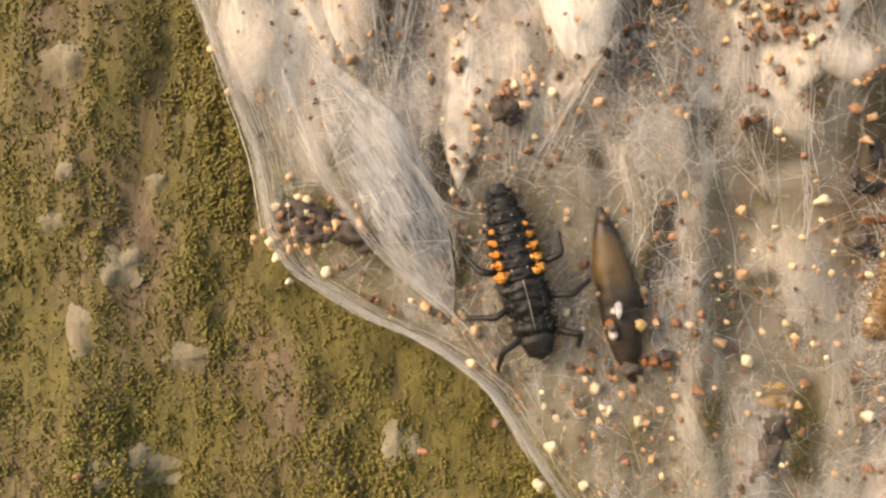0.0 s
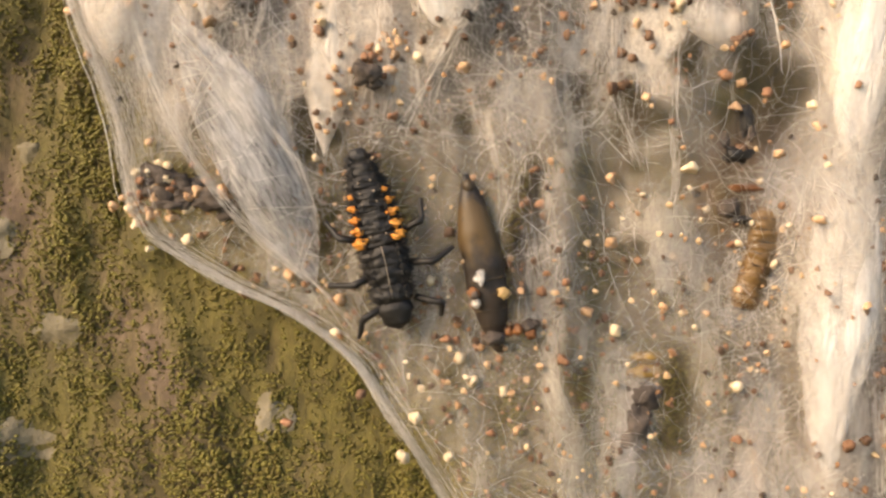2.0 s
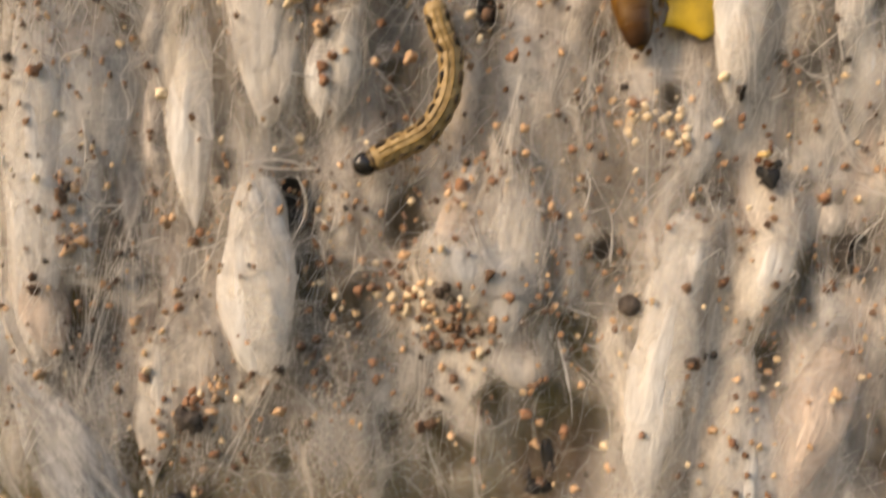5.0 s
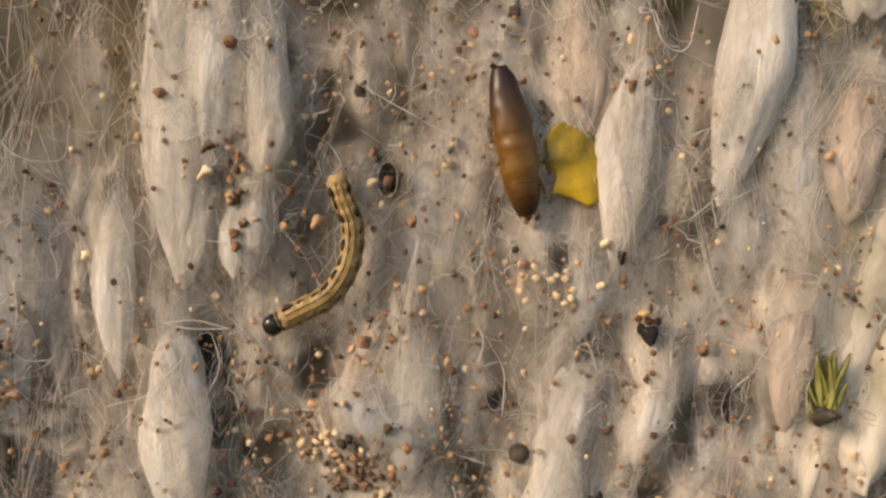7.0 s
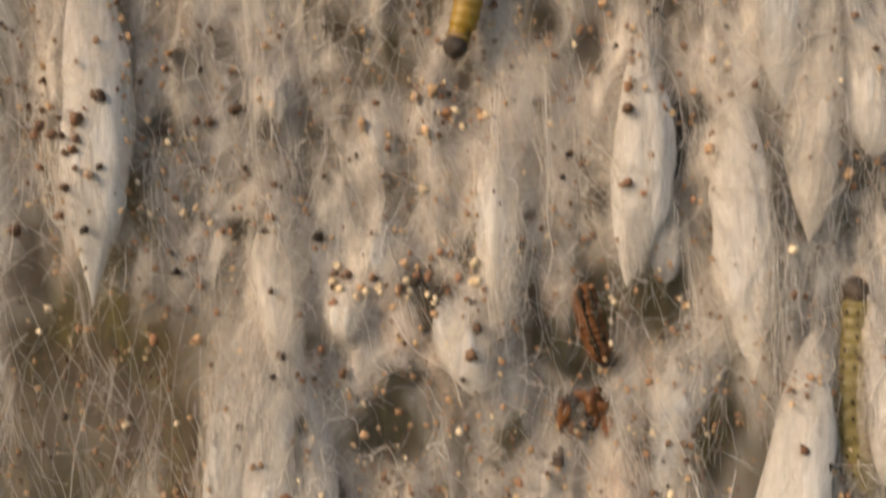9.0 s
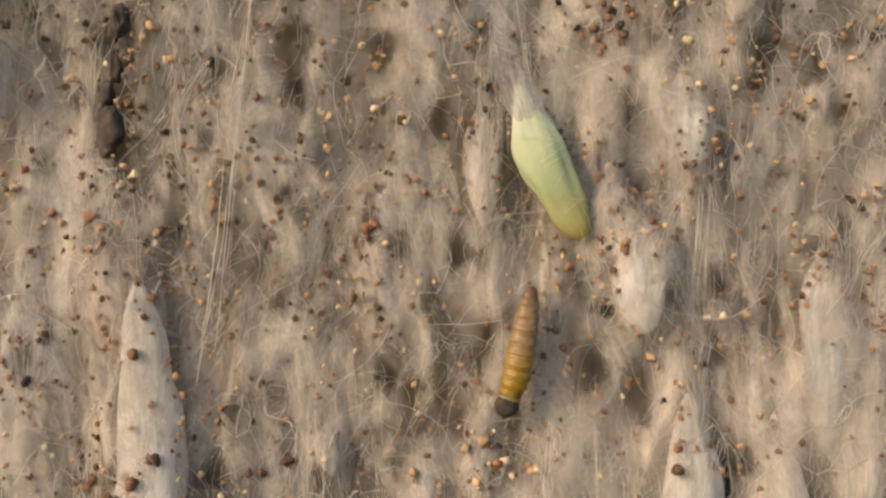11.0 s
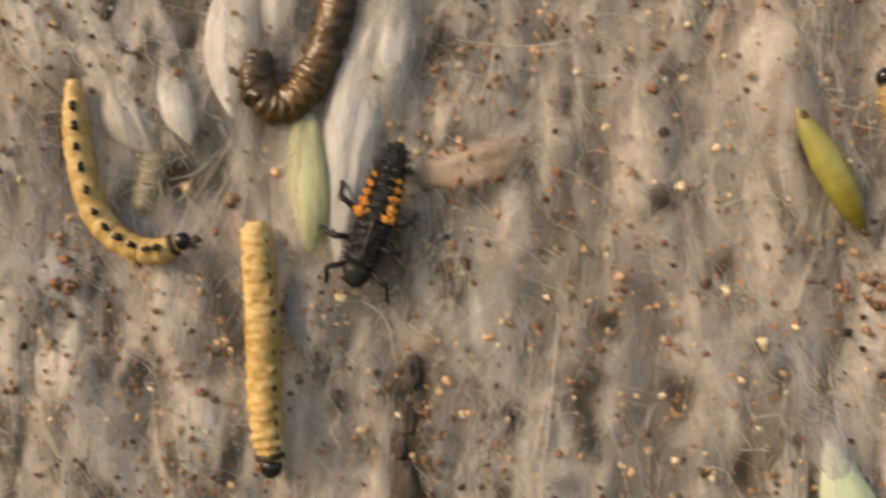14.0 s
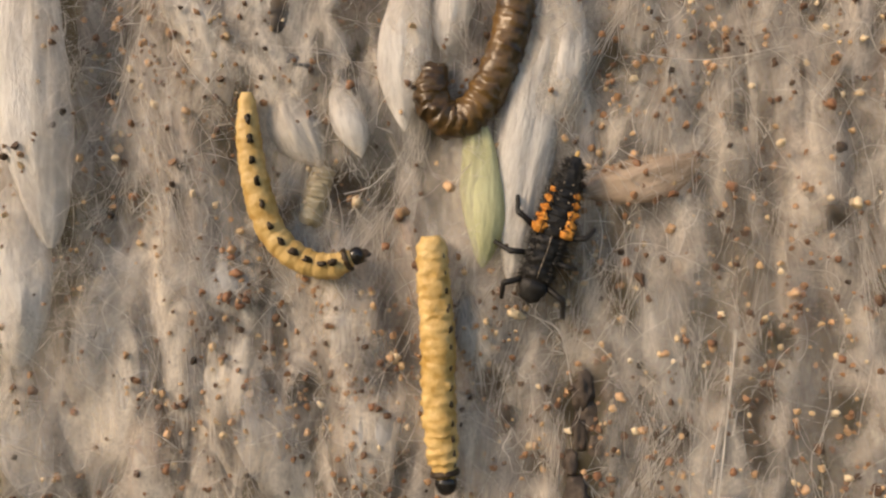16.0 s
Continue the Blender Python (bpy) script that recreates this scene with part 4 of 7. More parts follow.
def thinness(x, z):
    """1 where the web is a single thin veil over the mossy bark, 0 where it is thick."""
    up = min(1.0, max(0.0, (8.0 - z) / 5.0))
    across = min(1.0, max(0.0, (23.5 - x) / 8.0))
    return up * across * (0.85 + 0.3 * noise.noise(Vector((x * 0.3, z * 0.2, 51.0))))


def web_density(x, z):
    d = 0.95 + 0.5 * noise.noise(Vector((x * 0.16, z * 0.06, 12.0)))
    d *= 1 - 0.8 * thinness(x, z)
    d *= 1 + 0.4 * clear(x, z, 0, 12, 15, 6)
    d *= 1 + 0.4 * clear(x, z, -30, 90, 18, 18)
    d *= bareness(x, z)
    return max(0.03, d * on_lattice(OVER, x, z) * on_lattice(OPEN, x, z))


def felt_density(x, z):
    d = 1.05 + 0.5 * noise.noise(Vector((x * 0.25, z * 0.08, 22.0)))
    d *= max(0.0, 1 - 1.05 * thinness(x, z))
    d *= bareness(x, z)
    d *= 0.2 + 0.8 * on_lattice(OPEN, x, z)
    return max(0.0, d)



def build_sheet(name, depth, density, mat, step, label, inset=0.0):
    rows = int((HIGH - LOW) / step)
    cols = int(78 / step)
    verts, faces, dens = [], [], []
    for i in range(rows + 1):
        z = LOW + (HIGH - LOW) * i / rows
        x0 = left_edge(z) + inset
        for j in range(cols + 1):
            x = x0 + (RIGHT - x0) * j / cols
            near = max(0.0, 1 - (x - x0) / 2.0)
            verts.append((x, depth(x, z) + 0.25 * near * near, z))
            edge = min(1.0, (x - x0) / 2.5 + 0.06)
            dens.append(density(x, z) * edge)
    n = cols + 1
    for i in range(rows):
        for j in range(cols):
            faces.append((i * n + j, i * n + j + 1, (i + 1) * n + j + 1, (i + 1) * n + j))
    me = mesh_from(name, verts, faces, mat)
    at = me.attributes.new("silk_cover", "FLOAT", "POINT")
    at.data.foreach_set("value", dens)
    return tagged(new(name, me), label, "silk webbing", kind="stuff")


# Innermost sheet; its dark tint paints the shade seen through the gaps.
build_sheet("inner_webbing", felt_y, felt_density, SHADED_FELT, 0.9, "dense inner silk webbing close to the bark, tinted dark as in shade", 1.0)
build_sheet("middle_webbing", mid_y, mid_density, MIDWEB, 0.5, "cloudy tan silk webbing between the layers", 0.4)
def film_density(x, z):
    thick = max(0.0, 1 - thinness(x, z))
    d = 0.5 + 0.8 * noise.noise(Vector((x * 0.2, z * 0.09, 41.0)))
    d += 0.8 * clear(x, z, -30, 88, 9, 9) + 0.6 * clear(x, z, -17, 88, 7, 6) + 0.5 * clear(x, z, -38, 96, 6, 12) + 0.9 * clear(x, z, 23.5, 90, 5, 5) + 0.5 * clear(x, z, 23, 79, 3, 3)
    d *= 1 - 0.9 * clear(x, z, -10.3, 92.2, 3, 5) - 0.9 * clear(x, z, -1.5, -0.7, 3, 5)
    return max(0.0, d * (0.25 + 0.75 * thick) * (0.35 + 0.65 * on_lattice(OVER, x, z)) * on_lattice(OPEN, x, z) * bareness(x, z) ** 1.5)


build_sheet("front_film", lambda x, z: web_y(x, z) - 0.28 - 0.15 * noise.noise(Vector((x * 0.7, z * 0.3, 8.0))), film_density, FILM, 0.6, "milky silk film over the webbing")
build_sheet("outer_webbing", web_y, web_density, VEIL, 0.36, "thin cream silk webbing stretched over the bark")


def threads(name, count, seed, length, spread, wave, radius, depth, region, label, lean=0.0, steps=11):
    """Loose threads scattered over a region of the webbing (x0, x1, z0, z1)."""
    rng = np.random.default_rng(seed)
    x0, x1, z0, z1 = region
    x, z = rng.uniform(x0, x1, count * 2), rng.uniform(z0, z1, count * 2)
    keep = x > np.interp(z, EDGE_Z, EDGE_X) + 0.3
    if spread > 0.55 or length[1] > 13:
        keep &= ~((x < 15) & (z < 4) & (rng.random(len(x)) < 0.68))
    if name in ("short_threads", "cross_threads"):
        keep &= (z < 62) | (rng.random(len(x)) < 0.55)
    if name != "hanging_threads":
        keep &= np.array([bareness(p, q) for p, q in zip(x, z)]) > rng.uniform(0, 0.9, len(x))
    x, z = x[keep][:count], z[keep][:count]
    n = len(x)
    ang = rng.normal(lean, spread, n)
    ln = rng.uniform(*length, n)
    heading = ang[:, None] + rng.normal(0, 0.16 * wave, (n, steps)).cumsum(axis=1) + rng.normal(0, 0.1 * wave, (n, 1)) * np.arange(steps)[None, :]
    step = (ln / (steps - 1))[:, None]
    px = x[:, None] + (np.sin(heading) * step).cumsum(axis=1) - 0.5 * ln[:, None] * np.sin(ang)[:, None]
    pz = z[:, None] + (np.cos(heading) * step).cumsum(axis=1) - 0.5 * ln[:, None] * np.cos(ang)[:, None]
    ph = rng.uniform(0, 6.28, (n, 1))
    edge = np.interp(pz, EDGE_Z, EDGE_X)
    px = np.where(px < edge + 0.15, 2 * (edge + 0.15) - px, px)
    ii = np.clip(((pz + 30) / GRID).astype(int), 0, len(GZ) - 1)
    jj = np.clip(((px + 62) / GRID).astype(int), 0, len(GX) - 1)
    py = np.minimum(WEB[ii, jj], 0.5) + rng.uniform(*depth, (n, 1)) * 0.6 + rng.normal(0, 0.035, (n, steps)).cumsum(axis=1)
    ob = tubes_mesh(name, np.stack([px, py, pz], axis=2), rng.uniform(*radius, n) * np.where(z < 12, 0.75, 1.0), THREAD)
    return tagged(ob, label, "silk threads", kind="stuff")


VIEW = (-44, 46, -16, 110)
threads("long_threads", 330, 1, (4, 13), 0.22, 1.2, (0.006, 0.015), (-0.6, 0.3), VIEW, "long cream silk threads hanging in the webbing")
threads("short_threads", 2600, 2, (0.8, 3.6), 0.8, 0.8, (0.006, 0.014), (-0.6, 0.4), VIEW, "short tangled silk threads in the webbing")
threads("cross_threads", 2100, 3, (1.0, 4), 1.3, 0.8, (0.006, 0.014), (-0.65, 0.3), VIEW, "fine criss-cross silk threads over the webbing")
threads("tangled_threads", 3400, 4, (0.7, 4), 1.2, 1.0, (0.004, 0.009), (-0.5, 0.6), (-17, 27, -16, 12), "very fine tangled silk hairs at the edge of the web", -0.15)
threads("hanging_threads", 90, 14, (4, 14), 0.12, 0.5, (0.007, 0.016), (-0.3, 1.2), (-14, 1, 27, 45), "fine silk threads hanging over a gap in the web")
threads("drawn_threads", 260, 21, (2, 8), 0.3, 0.9, (0.007, 0.018), (-0.9, 0.3), (-16, 40, 41, 62), "white silk threads drawn out over the gaps")
threads("drawn_threads", 200, 22, (2, 9), 0.4, 0.9, (0.007, 0.018), (-1.0, 0.2), (-42, 44, 62, 108), "white silk threads drawn out over the gaps")


def network(count, seed):
    """Irregular net: thin strands that run from knot to knot and sag between them."""
    rng = np.random.default_rng(seed)
    x, z = rng.uniform(-44, 46, count), rng.uniform(14, 110, count)
    crowd = np.array([noise.noise(Vector((p * 0.13, q * 0.09, 61.0))) for p, q in zip(x, z)])
    keep = (x > np.interp(z, EDGE_Z, EDGE_X) + 1.5) & (np.array([bareness(p, q) for p, q in zip(x, z)]) > rng.uniform(0, 0.8, count)) & (crowd > rng.uniform(-0.5, 0.25, count))
    x, z = x[keep], z[keep]
    y = np.array([min(web_y(p, q), 0.6) for p, q in zip(x, z)]) - rng.uniform(0.02, 0.4, len(x))
    k = 9
    s = np.linspace(0, 1, k)
    pts, radius = [], []
    for i in range(len(x)):
        d = np.hypot((x - x[i]) * 1.5, z - z[i])
        for j in np.argsort(d)[1:4]:
            if d[j] > 4.5 or (j < i and rng.random() < 0.6):
                continue
            sway = rng.normal(0, 0.10) * d[j] * np.sin(np.pi * s) + rng.normal(0, 0.04) * np.sin(2 * np.pi * s)
            px = x[i] + (x[j] - x[i]) * s + sway
            pz = z[i] + (z[j] - z[i]) * s + rng.normal(0, 0.05) * d[j] * np.sin(np.pi * s)
            py = y[i] + (y[j] - y[i]) * s + 0.06 * np.sin(np.pi * s)
            pts.append(np.stack([px, py, pz], axis=1))
            radius.append(rng.uniform(0.007, 0.015) if rng.random() < 0.82 else rng.uniform(0.016, 0.032))
    radius = np.array(radius) * np.where(np.array(pts)[:, 0, 2] < 62, 1.35, 0.95)
    ob = tubes_mesh("silk_net", np.array(pts), radius, THREAD)
    tagged(ob, "irregular net of fine white silk strands", "silk threads", kind="stuff")


network(5200, 71)


def bundles(count, seed):
    """Sheaves of threads, drawn together at one end and fanning out at the other."""
    rng = np.random.default_rng(seed)
    k, sets, radius = 8, [], []
    s = np.linspace(0, 1, k)
    for _ in range(count):
        x, z = rng.uniform(-44, 46), rng.uniform(-14, 110)
        if x < np.interp(z, EDGE_Z, EDGE_X) + 3 or (x < 18 and z < 6 and rng.random() < 0.9):
            continue
        ln, lean, wide = rng.uniform(3, 10), rng.normal(0.05, 0.3), rng.uniform(0.4, 2.2)
        flip = rng.choice((-1, 1))
        for _ in range(int(rng.uniform(8, 20))):
            fan = rng.normal(0, wide * 0.5)
            l2 = ln * rng.uniform(0.5, 1.1)
            px = x + math.sin(lean) * s * l2 * flip + fan * s ** 1.3 + rng.normal(0, 0.06) + rng.normal(0, 0.04, k) + rng.normal(0, 0.22) * np.sin(s * rng.uniform(2, 7) + rng.uniform(0, 6))
            pz = z + math.cos(lean) * s * l2 * flip + rng.normal(0, 0.15)
            py = np.array([min(on_lattice(WEB, p, q), 0.7) for p, q in zip(px, pz)]) - rng.uniform(0.0, 0.3) + 0.15 * s
            sets.append(np.stack([px, py, pz], axis=1))
            radius.append(rng.uniform(0.005, 0.013))
    ob = tubes_mesh("thread_sheaves", np.array(sets), np.array(radius), THREAD)
    tagged(ob, "fanning sheaves of cream silk threads in the webbing", "silk threads", kind="stuff")


bundles(260, 15)


def hem():
    """The taut bundle of threads along the edge of the web."""
    rng = np.random.default_rng(9)
    n, k = 150, 14
    mid, half = rng.uniform(-14, 16, (n, 1)), rng.uniform(3, 9, (n, 1))
    z = mid + np.linspace(-1, 1, k)[None, :] * half
    x = np.interp(z, EDGE_Z, EDGE_X) + np.abs(rng.normal(0, 0.5, (n, 1)) * rng.choice((0.2, 0.6, 1.6), (n, 1)) + rng.normal(0, 0.35, (n, 1)) * np.linspace(-1, 1, k)[None, :]) + rng.normal(0, 0.05, (n, k)) + 0.02
    y = 0.4 + rng.normal(0, 0.25, (n, 1)) + rng.normal(0, 0.04, (n, k))
    ob = tubes_mesh("web_hem", np.stack([x, y, z], axis=2), rng.uniform(0.005, 0.014, n), THREAD)
    tagged(ob, "taut cream silk hem along the edge of the web", "silk threads", kind="stuff")


hem()


def hole_rims():
    """Threads that bend round the openings of the webbing."""
    rng = np.random.default_rng(21)
    pts, k = [], 12
    for cx, cz, rx, rz in POCKETS:
        for _ in range(3):
            a0, span = rng.uniform(0, 6.28), rng.uniform(0.9, 2.6)
            a = a0 + np.linspace(0, span, k)
            q = 1.08 + rng.uniform(0, 0.5) + abs(rng.normal(0, 0.12)) * np.sin(1.5 * a + a0) ** 2 + abs(rng.normal(0, 0.6)) * np.linspace(0, 1, k) ** 2
            x, z = cx + q * rx * np.cos(a), cz + q * rz * np.sin(a)
            y = np.array([min(web_y(p, r), 0.9) for p, r in zip(x, z)]) - rng.uniform(-0.25, 0.15)
            pts.append(np.stack([x, y, z], axis=1))
    ob = tubes_mesh("rim_threads", np.array(pts), rng.uniform(0.006, 0.014, len(pts)), THREAD)
    tagged(ob, "pale threads drawn round the gaps in the webbing", "silk threads", kind="stuff")


hole_rims()


def strand(points, radius, y=-0.55):
    """One plain, thicker silk strand along x, z points."""
    line = spline([(p[0], y, p[1]) for p in points], 22)
    line = [p + Vector((0.06 * noise.noise(p * 1.1), 0.05 * noise.noise(p * 0.9 + Vector((5, 5, 5))), 0)) for p in line]
    radii = [radius * 0.42 * (0.55 + 0.45 * math.sin(math.pi * i / 21)) * (1 + 0.4 * noise.noise(p * 2.0)) for i, p in enumerate(line)]
    tagged(part("silk_strand", tube(line, radii, 6), THREAD), "thick pale silk strand stretched across the webbing", "silk strand", "silk strands")


strand([(-0.15, 87.17), (-0.67, 82.04), (-1.54, 73.69), (-2.35, 64.7)], 0.07)
strand([(14.6, 85.15), (15.07, 82.25), (15.54, 80)], 0.05)
strand([(-2, 70.48), (-2.8, 66.61), (-3.44, 62.72)], 0.07)
strand([(19.6, 56.38), (19.47, 52.49), (19.81, 49.89), (19.34, 47.93)], 0.06)
strand([(10.79, 46.29), (12.08, 44.37), (14.01, 43.1), (14.82, 41.18)], 0.08)
strand([(24.89, 46.03), (26.19, 44.12), (28.42, 45.09), (30.32, 47.33)], 0.06)
strand([(25.89, 41.55), (27.52, 38.35), (28.5, 35.79), (29.79, 35.47), (30.41, 37.73)], 0.08)
strand([(35.21, 38.07), (38.41, 38.02)], 0.06)
strand([(-5.94, 43.01), (-7.24, 38.5), (-7.58, 34.3)], 0.06)
strand([(-8.72, 31.7), (-7.27, 29.77), (-4.68, 29.46), (-4.19, 31.4)], 0.06)
strand([(11.72, 33.6), (13.93, 32.33), (16.78, 30.74)], 0.07)
strand([(4.77, 34.89), (6.34, 33.3), (7.91, 31.4)], 0.09)
strand([(32.05, 19.55), (34.61, 18.26)], 0.07)
strand([(0.8, 20.45), (2.39, 20.12), (4.62, 20.11)], 0.09)
strand([(-5.69, 102.35), (-1.6, 102.02), (2.8, 102.79)], 0.06)
strand([(-11.07, 87.86), (-9.81, 86.91), (-9.18, 84.06)], 0.06)
strand([(-0.83, 82.79), (-1.63, 79)], 0.07)
strand([(-18.95, 96.4), (-20.21, 95.14), (-21.8, 94.67)], 0.06)
strand([(-31.9, 105.61), (-30.64, 102.13), (-28.43, 99.59)], 0.05)
strand([(-0.44, 85.41), (-0.79, 80.62), (-2.13, 69.81)], 0.07)
strand([(0.78, 76.78), (2.05, 75.82), (3.33, 75.49)], 0.05)
strand([(13.67, 89.8), (12.68, 86.28)], 0.05)
strand([(16.94, 11.33), (17.51, 8.85), (17.66, 7.2)], 0.05)
strand([(12.82, 8.02), (12.69, 5.53), (12.97, 3.87)], 0.04)
strand([(8.96, 4.42), (10.62, 2.76)], 0.03)
strand([(-1.42, 12.8), (-0.59, 11.57)], 0.05)
strand([(0.94, 20.43), (2.7, 20.57), (4.46, 20.14)], 0.09)
strand([(3.58, 19.84), (4.02, 18.09), (3.28, 16.33)], 0.07)
strand([(-1.99, 14.28), (-0.82, 15.74), (-0.23, 17.79)], 0.06)
strand([(22.34, 15.16), (22.93, 13.11)], 0.05)
strand([(17.06, 13.11), (18.82, 12.52)], 0.06)
strand([(16.91, 11.35), (17.5, 8.71)], 0.06)
strand([(31.72, 19.27), (34.01, 18.69)], 0.06)
strand([(15.14, 25.12), (14.41, 22.78)], 0.05)


def fold(points, count, spread, seed, y=None):
    """A crease where many fine threads of the web are drawn together along x, z points."""
    rng = np.random.default_rng(seed)
    line, k = np.array([tuple(p) for p in spline([(p[0], min(web_y(*p), 0.5) - 0.15 if y is None else y, p[1]) for p in points], 40)]), 14
    pts = []
    for _ in range(count):
        a = rng.integers(0, 24)
        b = min(39, a + rng.integers(8, 18))
        at = np.linspace(a, b, k)
        p = np.stack([np.interp(at, np.arange(40), line[:, c]) for c in range(3)], axis=1)
        p[:, 0] += rng.normal(0, spread) + rng.normal(0, spread * 0.6) * np.linspace(-1, 1, k) + rng.normal(0, 0.03, k)
        p[:, 1] += rng.uniform(-0.15, 0.2)
        pts.append(p)
    ob = tubes_mesh("web_fold", np.array(pts), rng.uniform(0.005, 0.014, count), THREAD)
    tagged(ob, "pale crease of drawn silk threads", "silk threads", kind="stuff")


fold([(-13.2, 9.6), (-12.2, 6.6), (-10.5, 3.2), (-7.8, -0.2), (-4.6, -2.9), (-3.6, -4.2)], 46, 0.14, 31, -0.7)
fold([(-11.6, 9.8), (-9.6, 7.6), (-7.95, 5.8), (-6.2, 3.8), (-4.8, 1.6), (-4.1, -1.6)], 26, 0.10, 32, -0.4)
fold([(-12.9, -0.8), (-9.2, -3.0), (-5.9, -4.4), (-3.0, -6.6), (-1.1, -9.5), (0.6, -12.1)], 60, 0.16, 33, 0.2)
fold([(13.0, 9.0), (12.8, 5.5), (12.9, 2.0), (12.4, -2.0)], 14, 0.1, 34)
fold([(6.5, 60.0), (6.9, 56.0), (5.8, 52.5), (4.9, 49.5)], 18, 0.14, 35)
fold([(16.8, 62.0), (16.5, 57.0), (16.9, 53.0), (16.4, 48.0), (17.2, 43.5)], 40, 0.22, 36, -0.8)
fold([(19.3, 60.5), (19.5, 55.8), (19.7, 52.5), (19.3, 48.5)], 18, 0.14, 37, -0.7)
fold([(31.6, 55.0), (32.2, 50.5), (32.4, 46.0), (32.3, 42.0)], 30, 0.2, 38, -0.9)
fold([(-0.2, 87.2), (-0.8, 82.0), (-1.6, 73.7), (-2.4, 64.7)], 22, 0.12, 39)
fold([(15.0, 84.5), (15.3, 81.0), (15.6, 77.5)], 14, 0.12, 40, -0.7)
fold([(27.0, 36.5), (26.2, 31.0), (27.2, 26.0)], 22, 0.16, 41, -0.8)
fold([(29.5, 31.0), (31.5, 22.0), (34.2, 18.5)], 22, 0.14, 42, -0.6)
fold([(13.1, 83.3), (12.9, 77.5), (12.95, 71.7)], 50, 0.4, 43)
fold([(21.5, 92.9), (21.0, 89.5), (20.3, 86.2)], 60, 0.6, 44)
fold([(27.9, 90.3), (27.6, 87.4), (27.2, 84.5)], 40, 0.4, 45)
fold([(25.6, 83.3), (25.7, 74.0), (25.3, 64.6)], 50, 0.35, 46)
fold([(-4.5, 84.9), (-4.6, 81.0), (-4.9, 76.8)], 40, 0.5, 47)
fold([(0.9, 43.1), (0.5, 37.0), (0.6, 31.2)], 70, 0.5, 48)
fold([(4.7, 47.9), (3.4, 42.0), (2.8, 35.7)], 70, 0.5, 49)
fold([(6.0, 38.2), (6.4, 34.0), (6.3, 29.3)], 50, 0.5, 50)
fold([(17.3, 51.7), (17.1, 48.0), (16.6, 44.0)], 70, 0.6, 51)
fold([(31.7, 53.7), (32.3, 49.0), (32.7, 44.0)], 60, 0.6, 52)
fold([(24.3, 51.7), (24.5, 50.0), (24.6, 48.2)], 30, 0.3, 53)
fold([(32.3, 35.7), (32.0, 32.0), (31.4, 28.0)], 40, 0.6, 54)
fold([(27.2, 35.7), (26.8, 32.0), (26.2, 28.0)], 50, 0.5, 55)
fold([(24.0, 39.9), (24.3, 37.0), (24.3, 33.8)], 40, 0.4, 56)
fold([(-33.0, 103.0), (-31.5, 96.0), (-30.0, 90.0)], 50, 0.6, 57)
fold([(-3.0, 90.0), (-2.6, 84.0), (-3.2, 78.0)], 40, 0.5, 58)

strand([(-16.48, 9.87), (-14.82, 5.13), (-14, 0.93)], 0.06)
strand([(-1.92, 75.26), (-2.39, 70.38), (-3.19, 64.85)], 0.08)
strand([(16.68, 61.03), (16.37, 56.47), (16.87, 53.23)], 0.06)
strand([(19.28, 60.39), (19.46, 55.84), (19.64, 53.24)], 0.06)
strand([(9.83, 66.2), (12.11, 66.21), (14.05, 66.47)], 0.05)
strand([(23.78, 66.9), (26.7, 66.59), (28.96, 67.89)], 0.06)


# ---- hollows: dark oval openings with a silk rim ----
def hollow(x, z, wide, high, lean, y=0.2):
    ob = empty("web_hollow")
    bm = bmesh.new()
    rows, sides = [], 20
    for q, d in ((1.0, 0.0), (0.97, 0.6), (0.9, 1.3), (0.6, 1.9), (0.15, 2.1)):
        rows.append([bm.verts.new((q * wide / 2 * math.cos(a) * (1 + 0.12 * noise.noise(Vector((math.cos(a), math.sin(a), x)))), d, q * high / 2 * math.sin(a))) for a in (2 * math.pi * k / sides for k in range(sides))])
    for a, b in zip(rows, rows[1:]):
        for k in range(sides):
            bm.faces.new((a[k], b[k], b[(k + 1) % sides], a[(k + 1) % sides]))
    bm.faces.new(rows[-1])
    # Closed cup behind the rim; its colour carries the hole's darkness.
    part("lining", bm, SHADED_LINING, ob, "lining coloured dark as in deep shade")
    rng = random.Random(int(x * 100))
    loop = [Vector((wide / 2 * 1.02 * math.cos(a) * (1 + 0.12 * noise.noise(Vector((math.cos(a), math.sin(a), x)))), -0.03 + rng.uniform(-0.04, 0.04), high / 2 * 1.02 * math.sin(a))) for a in (2 * math.pi * k / 26 for k in range(27))]
    part("rim", tube(loop, [0.013 * rng.uniform(0.4, 1.6) for _ in loop], 6), THREAD, ob, "pale silk rim")
    place(ob, x, y, z, lean)
    tagged(ob, "dark oval hole in the webbing with a pale silk rim", "web hole", "holes in the webbing")


hollow(3.05, 18.23, 1.82, 3.08, 0)
hollow(20.1, 67.05, 0.91, 1.36, -10)
hollow(27.67, 92.29, 2.56, 3.67, 15)
hollow(26.93, 56.42, 0.78, 4.54, 2)
hollow(32.71, 15.69, 1.27, 2.22, 10)
hollow(13.28, 28.38, 1.14, 1.9, 0)
hollow(19.34, 16.19, 1.06, 1.61, 0)


# ---- ladybird larvae ----
BENDING = []


